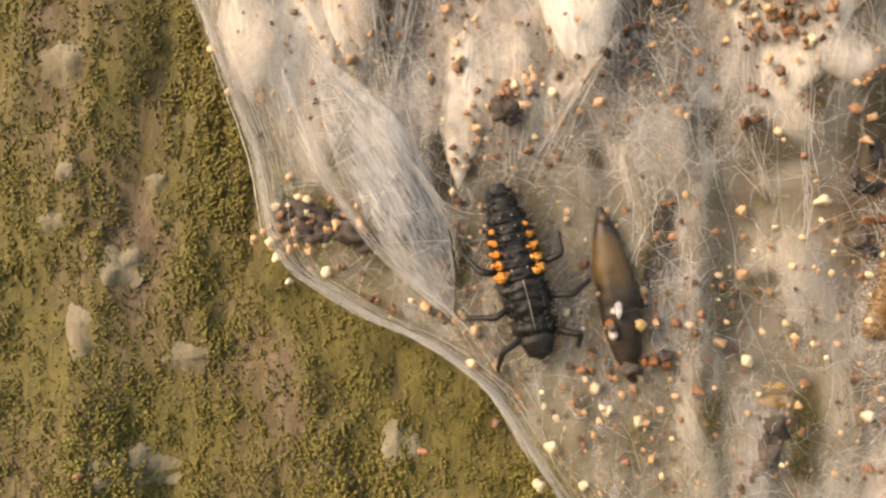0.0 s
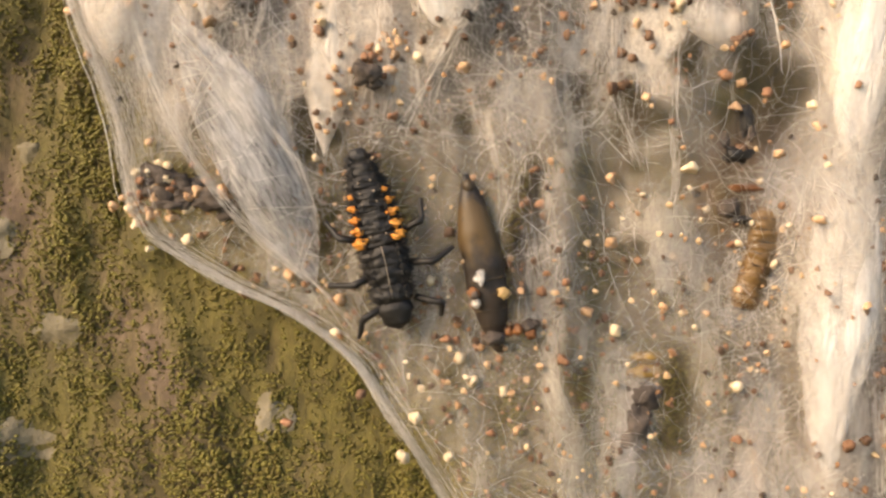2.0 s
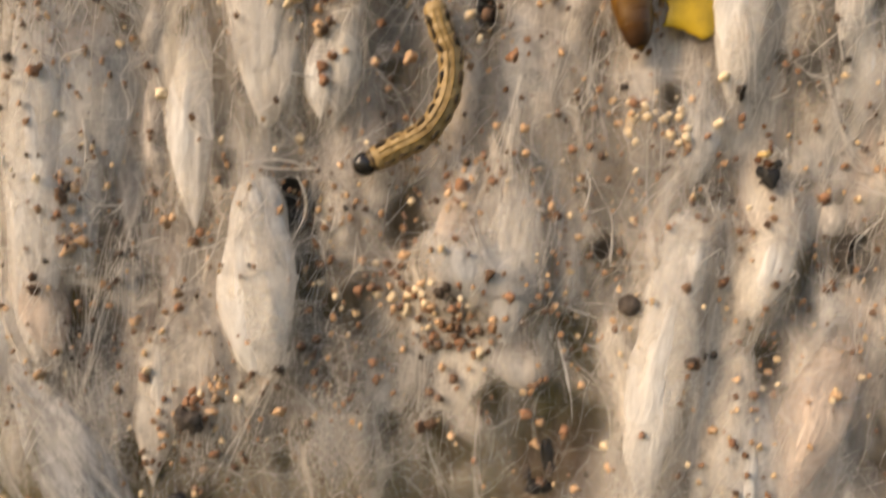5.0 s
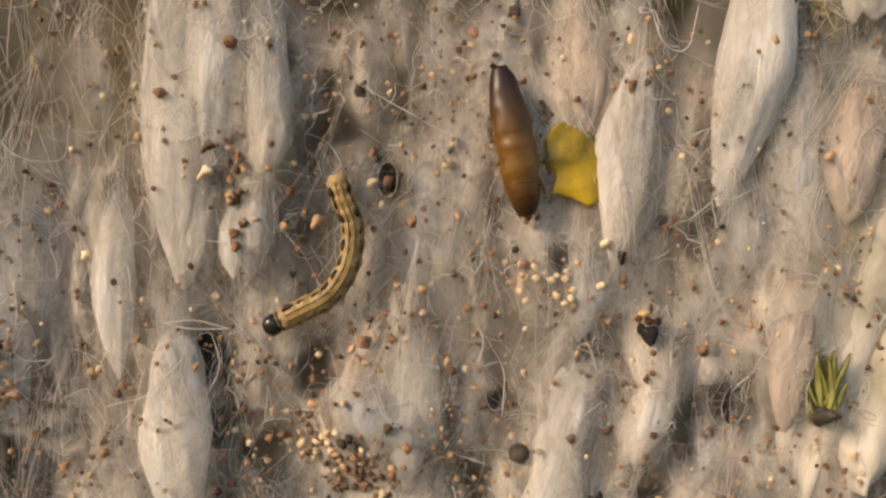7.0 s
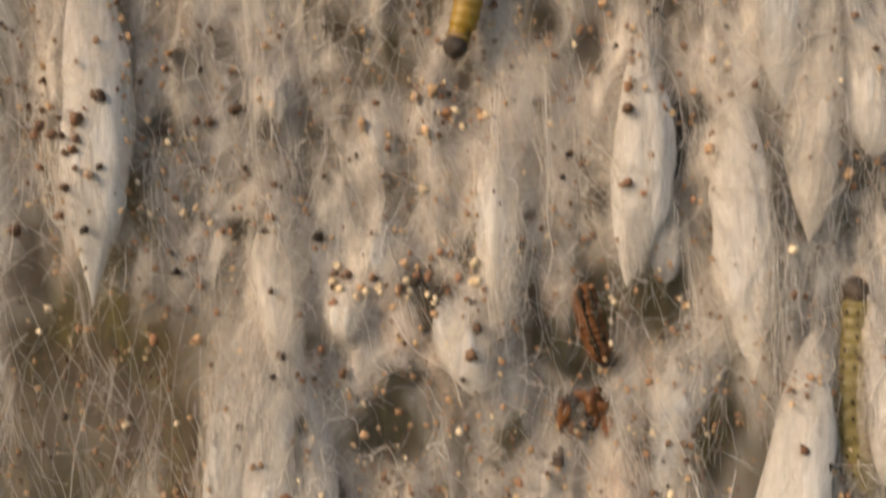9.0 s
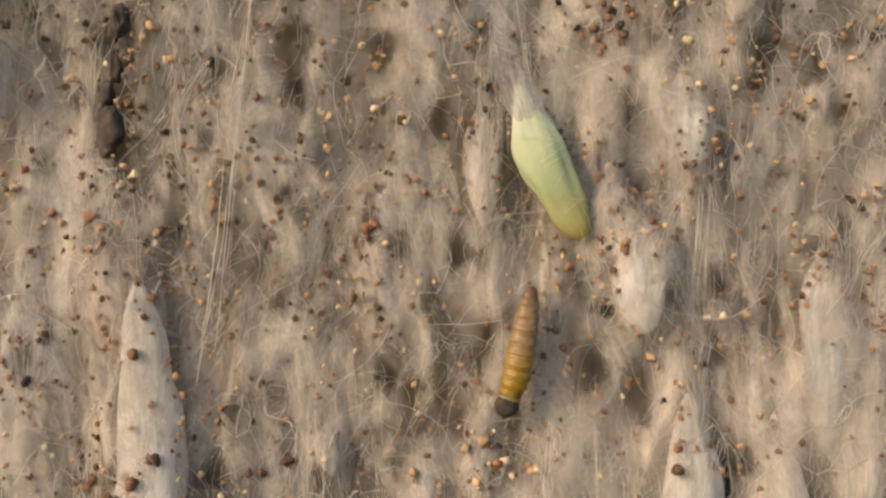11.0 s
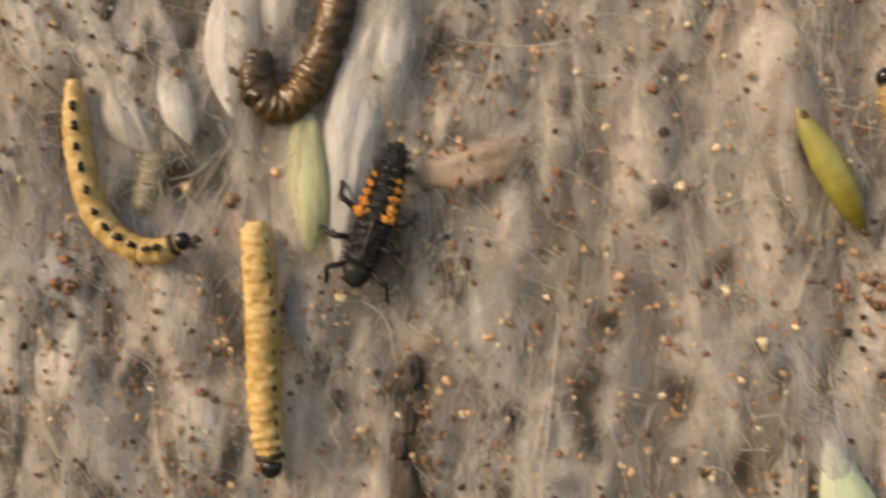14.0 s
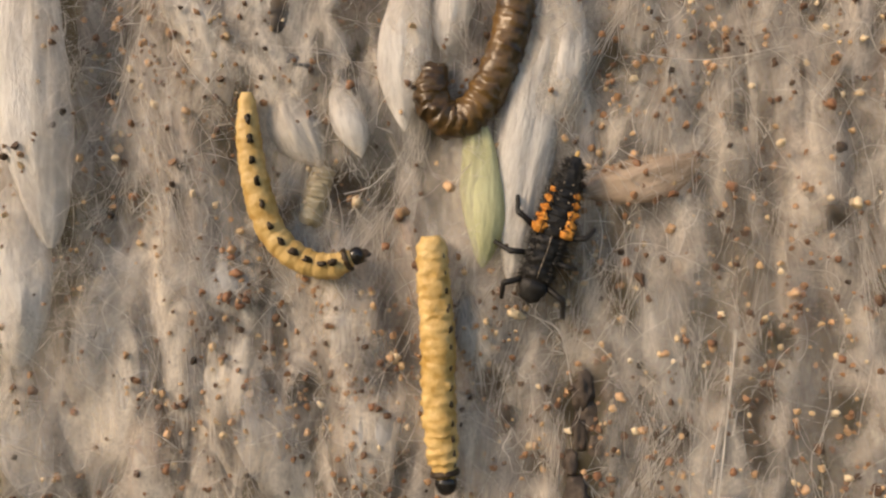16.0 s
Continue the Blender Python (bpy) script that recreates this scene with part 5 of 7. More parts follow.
def larva(x, z, length, lean, legs, tip, y=-0.65, slim=1.0):
    """A ladybird larva, head down: legs as (lateral, along) triples from hip to foot, millimetres in its own space."""
    ob = empty("ladybird_larva")
    L = length
    widths = [(0.0, 0.36), (0.06, 0.58), (0.14, 0.78), (0.24, 0.98), (0.34, 1.08), (0.45, 1.13), (0.56, 1.13), (0.66, 1.16), (0.72, 1.10), (0.765, 0.96), (0.81, 1.06), (0.85, 0.98), (0.87, 0.8)]
    half = lambda s: float(np.interp(s, [w[0] for w in widths], [w[1] for w in widths])) * slim * L / 8.9

    def segment(name, s0, s1, mat, puff):
        rings = []
        for i in range(11):
            u = i / 10
            s = s0 + (s1 - s0) * u
            rings.append((0, 0, L / 2 - s * L, half(s) * (0.87 + puff * math.sin(math.pi * u) ** 0.6)))
        bm = lathe(rings, 30, 0.6)
        for v in bm.verts:
            v.co += Vector((v.co.x, v.co.y, 0)) * (0.2 * noise.noise(v.co * 3.4) + 0.22 * noise.noise(v.co * 7.5))
        return part(name, bm, mat, ob)

    cuts = [0.0, 0.075, 0.15, 0.22, 0.285, 0.35, 0.415, 0.48, 0.545]
    for a, b in zip(cuts, cuts[1:]):
        segment("abdomen_segment", a, b + 0.01, BLACK, 0.14)
    front = []  # parts ahead of the waist, with their share of its bend
    for a, b, share in ((0.55, 0.66, 0.4), (0.655, 0.76, 0.75), (0.755, 0.87, 1.0)):
        front.append((segment("thorax_segment", a, b + 0.012, BLACK, 0.12), share))
    k = L / 8.9
    head = lathe([(0, 0, L / 2 - s * L, w * k) for s, w in ((0.85, 0.6), (0.87, 0.78), (0.89, 0.88), (0.915, 0.88), (0.94, 0.76), (0.965, 0.70), (0.985, 0.64), (1.0, 0.42))], 22, 0.62)
    for v in head.verts:
        v.co += Vector((v.co.x, v.co.y, 0)) * 0.12 * noise.noise(v.co * 2.6)
    skull = part("head", head, BLACK, ob)
    front.append((skull, 1.0))
    part("mouthparts", tube([Vector((-0.38, 0.0, -L * 0.485)), Vector((0, -0.12, -L * 0.5)), Vector((0.38, 0, -L * 0.485))], [0.12, 0.17, 0.12], 8), BLACK, skull)
    for hip, knee, foot in legs:
        a, b, c = (Vector((p[0], 0.2 if i == 0 else -0.3 if i == 1 else 0.15, p[1])) for i, p in enumerate((hip, knee, foot)))
        line = spline([a, a.lerp(b, 0.6) + Vector((0, -0.2, 0)), b, b.lerp(c, 0.5), c], 16)
        part("leg", tube(line, [0.185 - 0.07 * i / 15 + (0.03 if 5 < i < 8 else 0) for i in range(16)], 8), BLACK, ob)
    # low dark knobs along each flank
    for side in (-1, 1):
        for i, s in enumerate((0.05, 0.11, 0.185, 0.25, 0.318, 0.383, 0.448, 0.512, 0.60, 0.70)):
            bm = lump(i * 1.3 + side, 0.115 * L / 8.9, 0.9, 2, (1.2, 0.8, 0.9))
            for v in bm.verts:
                v.co += Vector((side * half(s) * 0.97, -0.1, L / 2 - s * L - 0.05))
            knob = part("flank_knob", bm, BLACK, ob)
            if s > 0.55:
                front.append((knob, 0.4 if s < 0.66 else 0.75))
    # orange warts in two rows, pale warts between them
    for side in (-1, 1):
        for i, s in enumerate((0.255, 0.318, 0.383, 0.448, 0.512)):
            big = (0.10, 0.12, 0.14, 0.155, 0.19)[i] * (1.55 if tip else 1.2)
            bm = lump(i + side, big * L / 8.9, 0.8, 3, (1.3, 0.6, 1.0))
            c = Vector((side * half(s) * 0.82, -half(s) * 0.52, L / 2 - s * L))
            for v in bm.verts:
                v.co += c
            part("orange_wart", bm, ORANGE, ob, "bright orange wart")
            if i > 0:
                bm = lump(i * 3 + side, big * 0.6 * L / 8.9, 0.9, 2, (1.3, 0.6, 0.8))
                c = Vector((side * half(s) * 1.04, -half(s) * 0.22, L / 2 - s * L + 0.08))
                for v in bm.verts:
                    v.co += c
                part("orange_wart", bm, ORANGE, ob, "bright orange wart")
        for s in (0.19, 0.25, 0.31, 0.49):
            bm = lump(s * 9 + side, 0.065, 0.3, 1)
            for v in bm.verts:
                v.co += Vector((side * half(s) * 0.34, -half(s) * 0.66, L / 2 - s * L))
            part("pale_wart", bm, PALE, ob, "small pale wart")
    line = part("midline", tube([Vector((0.02 * math.sin(k), -half(s) * 0.675 - 0.02, L / 2 - s * L)) for k, s in enumerate((0.55, 0.6, 0.66, 0.72, 0.78, 0.84))], [0.02] * 6, 5), PALE, ob, "thin pale line along the back")
    front.append((line, 0.75))
    # branched spines along the flanks
    rng = random.Random(4)
    abdomen_fringe, thorax_fringe = bmesh.new(), bmesh.new()
    for i in range(22):
        bm = abdomen_fringe if i < 14 else thorax_fringe
        s = 0.05 + 0.78 * i / 21
        for side in (-1, 1):
            for row in (0.0, 0.35, 0.7):
                for _ in range(4):
                    root = Vector((side * half(s) * (1.0 - 0.45 * row) * 0.94, -0.05 - row * half(s) * 0.72, L / 2 - s * L + rng.uniform(-0.12, 0.12)))
                    d = Vector((side * rng.uniform(0.6, 1.0) * (1 - 0.8 * row), -0.25 - row + rng.uniform(-0.3, 0.3), rng.uniform(-0.5, 0.8)))
                    t = d.normalized() * rng.uniform(0.28, 0.58) * (1 - 0.35 * row)
                    p = d.cross(UP).normalized() * rng.uniform(0.04, 0.075)
                    q = d.cross(p).normalized() * 0.04
                    a, b, c, e = (bm.verts.new(k) for k in (root + p, root - p * 0.5 + q, root - p * 0.5 - q, root + t))
                    for f in ((a, b, e), (b, c, e), (c, a, e)):
                        bm.faces.new(f)
    tagged(part("spine_fringe", abdomen_fringe, BLACK, ob), kind="stuff")
    front.append((tagged(part("spine_fringe", thorax_fringe, BLACK, ob), kind="stuff"), 0.75))
    BENDING.append((front, L * MM))
    if tip:
        bm = lump(8, 0.16, 0.15, 2, (0.8, 0.7, 1.5))
        for v in bm.verts:
            v.co += Vector((0, 0, L / 2 + 0.12))
        part("tail_tip", bm, YELLOW, ob, "pale yellow tail tip")
    place(ob, x, y, z, lean)
    return ob


tagged(larva(-1.48, -0.67, 8.69, -15.2, [
    ((0.8, -0.07), (2.13, 0.32), (2.34, 1.28)),
    ((1.02, -1.53), (2.25, -1.75), (3.24, -1.34)),
    ((0.91, -3.23), (2.05, -3.77), (1.85, -4.37)),
    ((-0.88, -0.02), (-1.85, 0.44), (-2.37, 1.38)),
    ((-0.79, -1.68), (-1.8, -1.89), (-3.02, -1.63)),
    ((-0.58, -3.2), (-1.78, -3.6), (-2.25, -4.43)),
], False), "black ladybird larva with orange warts clinging to the web", "ladybird larva", "ladybird larvae")
tagged(larva(-10.27, 92.72, 8.34, 18.8, [
    ((-0.83, -0.27), (-2.12, 0.32), (-2.39, 1.13)),
    ((-0.93, -1.67), (-1.88, -1.87), (-2.81, -1.66)),
    ((-0.68, -3.06), (-1.61, -3.67), (-1.44, -4.52)),
    ((0.79, -0.36), (1.89, 0.08), (2.23, 0.76)),
    ((0.57, -1.73), (1.49, -1.76), (1.97, -1.71)),
    ((0.71, -3.16), (1.77, -3.6), (2.14, -4.49)),
], True, slim=0.9), "black ladybird larva with orange warts and pale tail tip", "ladybird larva", "ladybird larvae")


# ---- caterpillars ----
def caterpillar(points, width, skin, spots, label, y=-0.35, headed=True, head_mat=None, head_size=0.82, bumps=13, shrivel=0.0, bands=0, stripes=(), spot=0.2, dash=1.55, taper=((0.0, 0.45), (0.1, 1.0), (0.92, 0.98), (1.0, 0.66))):
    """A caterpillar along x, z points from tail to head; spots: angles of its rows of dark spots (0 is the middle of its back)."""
    ob = empty("caterpillar")
    n = 130
    c = Vector((points[0][0], y, points[0][1]))
    line = [p - c for p in spline([(p[0], y, p[1]) for p in points], n)]
    r = width / 2
    radii = []
    for i in range(n):
        u = i / (n - 1)
        end = float(np.interp(u, [p[0] for p in taper], [p[1] for p in taper]))
        radii.append(r * end * (0.90 + (0.07 if not shrivel else 0.04) * abs(math.sin(math.pi * bumps * u)) ** 0.7 + (0.02 if not shrivel else 0.006) * math.sin(bumps * 3 * 6.283 * u)) * (1 - shrivel * 0.3 * abs(noise.noise(Vector((u * 7, 2, 1))))))
    bm = tube(line, radii, 20, 0.85)
    bm.verts.ensure_lookup_table()
    for i in range(n):
        for j in range(20):
            v, a, u = bm.verts[i * 20 + j], 2 * math.pi * j / 20, i / (n - 1)
            wrinkle = math.sin(6.283 * bumps * u) * (0.5 if not shrivel else 0.1) + 1.5 * shrivel * noise.noise(Vector((u * bumps * 1.6, 3 * math.cos(a), 3 * math.sin(a)))) + math.sin(6.283 * bumps * u + 3.0 * math.sin(2 * a)) * math.cos(4 * a)
            v.co += (v.co - line[i]) * (0.03 if shrivel < 0.4 else 0.012) * wrinkle
    for v in bm.verts:
        v.co += Vector((noise.noise(v.co * 3.4 / r), noise.noise(v.co * 3.6 / r + Vector((9, 1, 4))), noise.noise(v.co * 3.3 / r + Vector((2, 7, 3))))) * (0.08 + 0.28 * shrivel) * r
    body = part("body", bm, skin, ob)
    if headed:
        d = (line[-1] - line[-5]).normalized()
        hb = lump(2, r * head_size, 0.05, 3, (1.0, 0.85, 1.0))
        for v in hb.verts:
            v.co += line[-1] + d * r * 0.35
        head = part("head", hb, head_mat or GLOSSBLACK, ob, "shiny black head" if head_mat is None else "dull dark head")
        col = tube([line[-8], line[-5], line[-3]], [r * 0.74, r * 0.80, r * 0.80], 14, 0.85)
        part("collar", col, SPOT if spots else skin, head)
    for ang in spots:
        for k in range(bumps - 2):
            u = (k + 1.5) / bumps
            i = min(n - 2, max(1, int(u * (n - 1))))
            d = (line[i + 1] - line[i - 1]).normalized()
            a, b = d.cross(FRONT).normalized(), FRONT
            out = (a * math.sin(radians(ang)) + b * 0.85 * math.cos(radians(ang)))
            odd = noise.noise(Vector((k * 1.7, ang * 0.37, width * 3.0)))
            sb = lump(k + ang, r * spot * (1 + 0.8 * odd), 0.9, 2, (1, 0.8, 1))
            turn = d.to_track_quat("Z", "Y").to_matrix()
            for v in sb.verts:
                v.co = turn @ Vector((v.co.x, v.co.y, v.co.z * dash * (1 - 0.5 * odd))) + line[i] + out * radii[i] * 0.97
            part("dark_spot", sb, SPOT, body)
    for ang in stripes:
        mids = range(8, n - 8, 3)
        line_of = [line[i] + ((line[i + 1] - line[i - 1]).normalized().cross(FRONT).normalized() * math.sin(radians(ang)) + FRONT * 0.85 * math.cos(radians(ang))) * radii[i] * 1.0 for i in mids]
        part("stripe", tube(line_of, [0.07 * r * (1 + 0.6 * noise.noise(p * 4)) for p in line_of], 6), OCHRE, body, "thin brown stripe")
    for k in range(bands):
        i = int((0.1 + 0.8 * k / bands) * n)
        part("dark_band", tube([line[i], line[i + 1], line[i + 2]], [radii[i] * 0.98, radii[i + 1] * 1.015, radii[i + 2] * 0.98], 18, 0.86), SPOT, body)
    for k in range(5):
        i = int((0.25 + 0.11 * k) * n)
        for side in (-1, 1):
            d = (line[i + 1] - line[i - 1]).normalized()
            root = line[i] + d.cross(FRONT).normalized() * side * r * 0.5
            part("proleg", tube([root, root - FRONT * r * 0.9], [r * 0.26, r * 0.18], 8), skin, body)
    ob.matrix_basis = pose(c.x * MM, c.y * MM, c.z * MM)
    return tagged(ob, label, "caterpillar", "caterpillars on the webbing")


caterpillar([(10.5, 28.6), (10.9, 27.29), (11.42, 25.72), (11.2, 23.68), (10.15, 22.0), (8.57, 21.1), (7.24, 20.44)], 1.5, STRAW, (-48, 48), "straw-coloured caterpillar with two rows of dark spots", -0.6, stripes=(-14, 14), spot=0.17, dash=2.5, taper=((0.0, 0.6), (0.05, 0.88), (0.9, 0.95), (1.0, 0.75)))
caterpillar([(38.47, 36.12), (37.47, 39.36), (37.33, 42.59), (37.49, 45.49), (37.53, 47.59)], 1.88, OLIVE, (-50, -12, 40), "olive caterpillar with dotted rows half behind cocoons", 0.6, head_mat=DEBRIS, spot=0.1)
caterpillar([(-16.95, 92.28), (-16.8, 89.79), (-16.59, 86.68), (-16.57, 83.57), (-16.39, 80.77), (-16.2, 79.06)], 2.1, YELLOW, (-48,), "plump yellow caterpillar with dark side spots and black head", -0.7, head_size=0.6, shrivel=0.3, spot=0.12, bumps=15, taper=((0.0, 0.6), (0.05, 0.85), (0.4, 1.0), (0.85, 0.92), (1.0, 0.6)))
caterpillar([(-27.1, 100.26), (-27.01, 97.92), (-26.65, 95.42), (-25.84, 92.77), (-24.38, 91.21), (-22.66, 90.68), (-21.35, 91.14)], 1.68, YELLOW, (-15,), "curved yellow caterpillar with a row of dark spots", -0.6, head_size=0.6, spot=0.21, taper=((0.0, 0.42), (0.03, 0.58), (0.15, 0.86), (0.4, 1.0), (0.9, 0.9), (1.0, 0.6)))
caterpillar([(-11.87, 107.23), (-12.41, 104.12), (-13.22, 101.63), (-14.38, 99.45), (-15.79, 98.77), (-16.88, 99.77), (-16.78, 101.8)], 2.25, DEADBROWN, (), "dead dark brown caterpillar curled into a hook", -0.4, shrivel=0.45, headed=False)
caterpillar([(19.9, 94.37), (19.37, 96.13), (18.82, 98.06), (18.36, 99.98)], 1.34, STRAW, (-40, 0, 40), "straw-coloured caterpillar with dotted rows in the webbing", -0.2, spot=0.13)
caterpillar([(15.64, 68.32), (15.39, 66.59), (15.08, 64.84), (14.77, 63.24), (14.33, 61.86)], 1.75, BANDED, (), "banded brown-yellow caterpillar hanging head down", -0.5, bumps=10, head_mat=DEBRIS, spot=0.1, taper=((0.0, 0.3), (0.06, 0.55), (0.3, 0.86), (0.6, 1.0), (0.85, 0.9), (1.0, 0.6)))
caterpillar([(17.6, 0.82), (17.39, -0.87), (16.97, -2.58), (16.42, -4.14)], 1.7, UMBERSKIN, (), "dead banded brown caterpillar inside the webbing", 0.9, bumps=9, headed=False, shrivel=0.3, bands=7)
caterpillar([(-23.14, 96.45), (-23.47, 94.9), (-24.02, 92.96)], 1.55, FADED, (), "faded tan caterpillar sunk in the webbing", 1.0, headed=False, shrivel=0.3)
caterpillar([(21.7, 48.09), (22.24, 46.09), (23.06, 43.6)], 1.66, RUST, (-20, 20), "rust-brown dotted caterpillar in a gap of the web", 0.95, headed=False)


# ---- pupae ----
def pupa(x, z, length, width, lean, shell, wing, label, y=-0.4, blunt_top=0.5, rings=5, gape=0.0, shrivel=0.0):
    ob = empty("pupa")
    r = width / 2
    made = []
    for i in range(41):
        s = i / 40
        prof = math.sin(math.pi * min(max(s ** (0.8 + 0.3 * blunt_top), 0.02), 0.985)) ** (0.32 if gape else 0.62)
        groove = 1 - 0.05 * (math.cos(s * rings * 2 * math.pi * 1.9) > 0.86) * (s < 0.55)
        made.append((0.05 * r * math.sin(4 * s), 0, (s - 0.5) * length, r * prof * groove))
    bm = lathe(made, 26, 0.8)
    for v in bm.verts:
        v.co += Vector((v.co.x, v.co.y, 0)) * (0.08 + shrivel) * noise.noise(v.co * (1.3 - shrivel) + Vector((x, z, 0)))
        v.co += Vector((v.co.x, v.co.y, 0)) * shrivel * 0.4 * noise.noise(v.co * 3.5)
    case = part("shell", bm, shell, ob)
    for k in range(4):
        s = 0.14 + 0.085 * k
        rr = r * math.sin(math.pi * s ** (0.8 + 0.3 * blunt_top)) ** (0.32 if gape else 0.62)
        part("abdomen_ring", lathe([(0.05 * r * math.sin(4 * s), 0, (s - 0.5) * length + q, rr * (0.97 + 0.035 * (q == 0))) for q in (-0.06, 0.0, 0.06)], 24, 0.8), wing, case)
    eb = lump(1, 1.0, 0.05, 2, (r * 0.3, r * 0.26, r * 0.4))
    for v in eb.verts:
        v.co += Vector((0, -r * 0.16, length * 0.425))
    part("head_cap", eb, wing, case)
    part("tail_point", tube([Vector((0, 0, -length * 0.47)), Vector((0.05, 0, -length * 0.5)), Vector((0.1, -0.05, -length * 0.53))], [r * 0.3, r * 0.26, r * 0.08], 8), wing, case)
    if gape:
        part("torn_flap", tube([Vector((r * 0.7, -0.1, -length * 0.25)), Vector((r * 0.95, -0.1, -length * 0.32)), Vector((r * 1.05, -0.05, -length * 0.38))], [0.16, 0.11, 0.03], 6), wing, case)
    place(ob, x, y, z, lean)
    return tagged(ob, label, "pupa", "pupae on the webbing")


pupa(3.42, -1.84, 8.62, 2.08, -10.4, SMOKE, SHRIVELLED, "smoky brown shrivelled pupa lying under thin silk", 0.2, blunt_top=0.4, shrivel=0.05)
pupa(20.3, 30.4, 8.3, 2.25, -10.2, AMBER, AMBER, "glossy amber-brown pupa with a torn lower end", -0.6, gape=1.0)
pupa(15.03, 94.98, 7.9, 1.8, -27.4, LEAFGREEN, AMBER, "yellow-green pupa hanging in the webbing", -0.5)
pupa(-25.57, 105.04, 4.54, 1.59, 4.6, SMOKE, UMBER, "brown pupa half hidden in the webbing", 0.4)


# ---- remains and other single things ----
def blade(name, x, z, wide, high, lean, mat, label, category, y=-0.3, fold=0.25, ragged=0.2, seed=1.0):
    """A thin leaf or scrap, curved, folded along its length and with an uneven outline."""
    bm = bmesh.new()
    n, k = 22, 12
    sheets = []
    for back in (0, 1):
        rows = []
        for i in range(n + 1):
            s = i / n
            half = wide / 2 * math.sin(math.pi * min(0.97, max(0.03, s))) ** 0.6
            row = []
            for j in range(k + 1):
                u = 2 * j / k - 1
                h = half * (1 + ragged * noise.noise(Vector((s * 5, seed, u > 0))) + 0.5 * ragged * noise.noise(Vector((s * 14, seed + 3, u > 0))))
                px, pz = u * h, (s - 0.5) * high
                py = fold * wide * (abs(u) ** 1.5) + 0.05 * wide * noise.noise(Vector((px * 0.8, pz * 0.8, seed))) + 0.05 * noise.noise(Vector((px * 3, pz * 2, seed))) + 0.09 * back
                row.append(bm.verts.new((px, py, pz)))
            rows.append(row)
        sheets.append(rows)
        for i in range(n):
            for j in range(k):
                q = (rows[i][j], rows[i][j + 1], rows[i + 1][j + 1], rows[i + 1][j])
                bm.faces.new(q if not back else q[::-1])
    f, h = sheets
    rim = [(i, 0) for i in range(n)] + [(n, j) for j in range(k)] + [(i, k) for i in range(n, 0, -1)] + [(0, j) for j in range(k, 0, -1)]
    for (i, j), (p, q) in zip(rim, rim[1:] + rim[:1]):
        bm.faces.new((f[i][j], h[i][j], h[p][q], f[p][q]))
    bmesh.ops.recalc_face_normals(bm, faces=bm.faces)
    ob = place(part(name, bm, mat), x, y, z, lean)
    return tagged(ob, label, category)


def cluster(name, bits, label, category, y=-0.2, thick=0.7, rough=0.55):
    """Remains made of a few lumps: (x, z, radius, stretch_x, stretch_z, material)."""
    ob = empty(name)
    cx, cz = bits[0][0], bits[0][1]
    for i, (x, z, r, sx, sz, mat) in enumerate(bits):
        bm = lump(i * 1.7 + cx, r, rough, 3, (sx, thick, sz))
        for v in bm.verts:
            v.co += Vector((x - cx, -0.12 * i % 0.3, z - cz))
        part("fragment", bm, mat, ob)
    place(ob, cx, y, cz)
    return tagged(ob, label, category)


cocoon(16.8, 75.6, 9.7, 2.85, -25.5, "bead", -0.15, 0.9, 0.34, "pale green silk cocoon hanging from a white silk cone")
cocoon(15.1, 79.8, 8.6, 2.2, -18.0, "gauze", -0.2, 1.0, 0.6, "cream silk cone above the green cocoon")
cocoon(-8.3, 3.6, 14.9, 4.0, -31.5, "bag", 0.45, 0.85, 0.6, "long greyish white gauzy silk cocoon at the web edge")
cluster("dead_remains", [(-12.1, 1.92, 0.85, 1.4, 0.8, DEBRIS), (-11.11, 1.5, 0.74, 1.2, 0.9, DEBRIS), (-9.83, 1.16, 0.79, 1.3, 0.7, DEBRIS), (-8.98, 0.65, 0.57, 1, 0.8, DEBRIS), (-12.95, 2.12, 0.51, 1, 1, DEBRIS), (-11.96, 0.93, 0.45, 1.5, 0.6, DEBRIS), (-10.4, 1.92, 0.4, 1.2, 0.8, BLACK)], "dark shrivelled remains wrapped in silk at the web edge", "remains", 0.4, 0.6, 1.0)
cluster("dead_larva", [(-8.1, 2.9, 1.25, 0.95, 1.3, MURK), (-9.0, 4.3, 0.85, 0.8, 1.4, MURK), (-7.0, 1.6, 0.85, 1, 1.2, MURK)], "dark grey remains showing on a gauzy cocoon", "remains", -0.25, 0.25, 0.35)
cluster("dark_remains", [(-2.16, 7.18, 0.61, 1.1, 0.9, DEBRIS), (-1.83, 6.76, 0.39, 1, 1, DEBRIS), (-2.53, 7.59, 0.28, 1, 1, DEBRIS)], "small black crumbly remains in the silk", "remains", -0.2)
cluster("dead_insect", [(16.05, 3.41, 0.56, 1.2, 0.7, BLACK), (16.54, 5.18, 0.39, 0.8, 1.9, BLACK), (16.74, 4.48, 0.25, 0.8, 1.6, DEBRIS), (15.78, 0.82, 0.51, 1, 1, DEBRIS), (16.48, 1.81, 0.51, 1.5, 0.4, RUST), (16.21, 0.2, 0.37, 1.3, 0.6, BLACK), (15.48, 4.2, 0.25, 0.8, 1.6, DEBRIS)], "black and rust fragments of a dead insect in a web hole", "remains", 0.6)
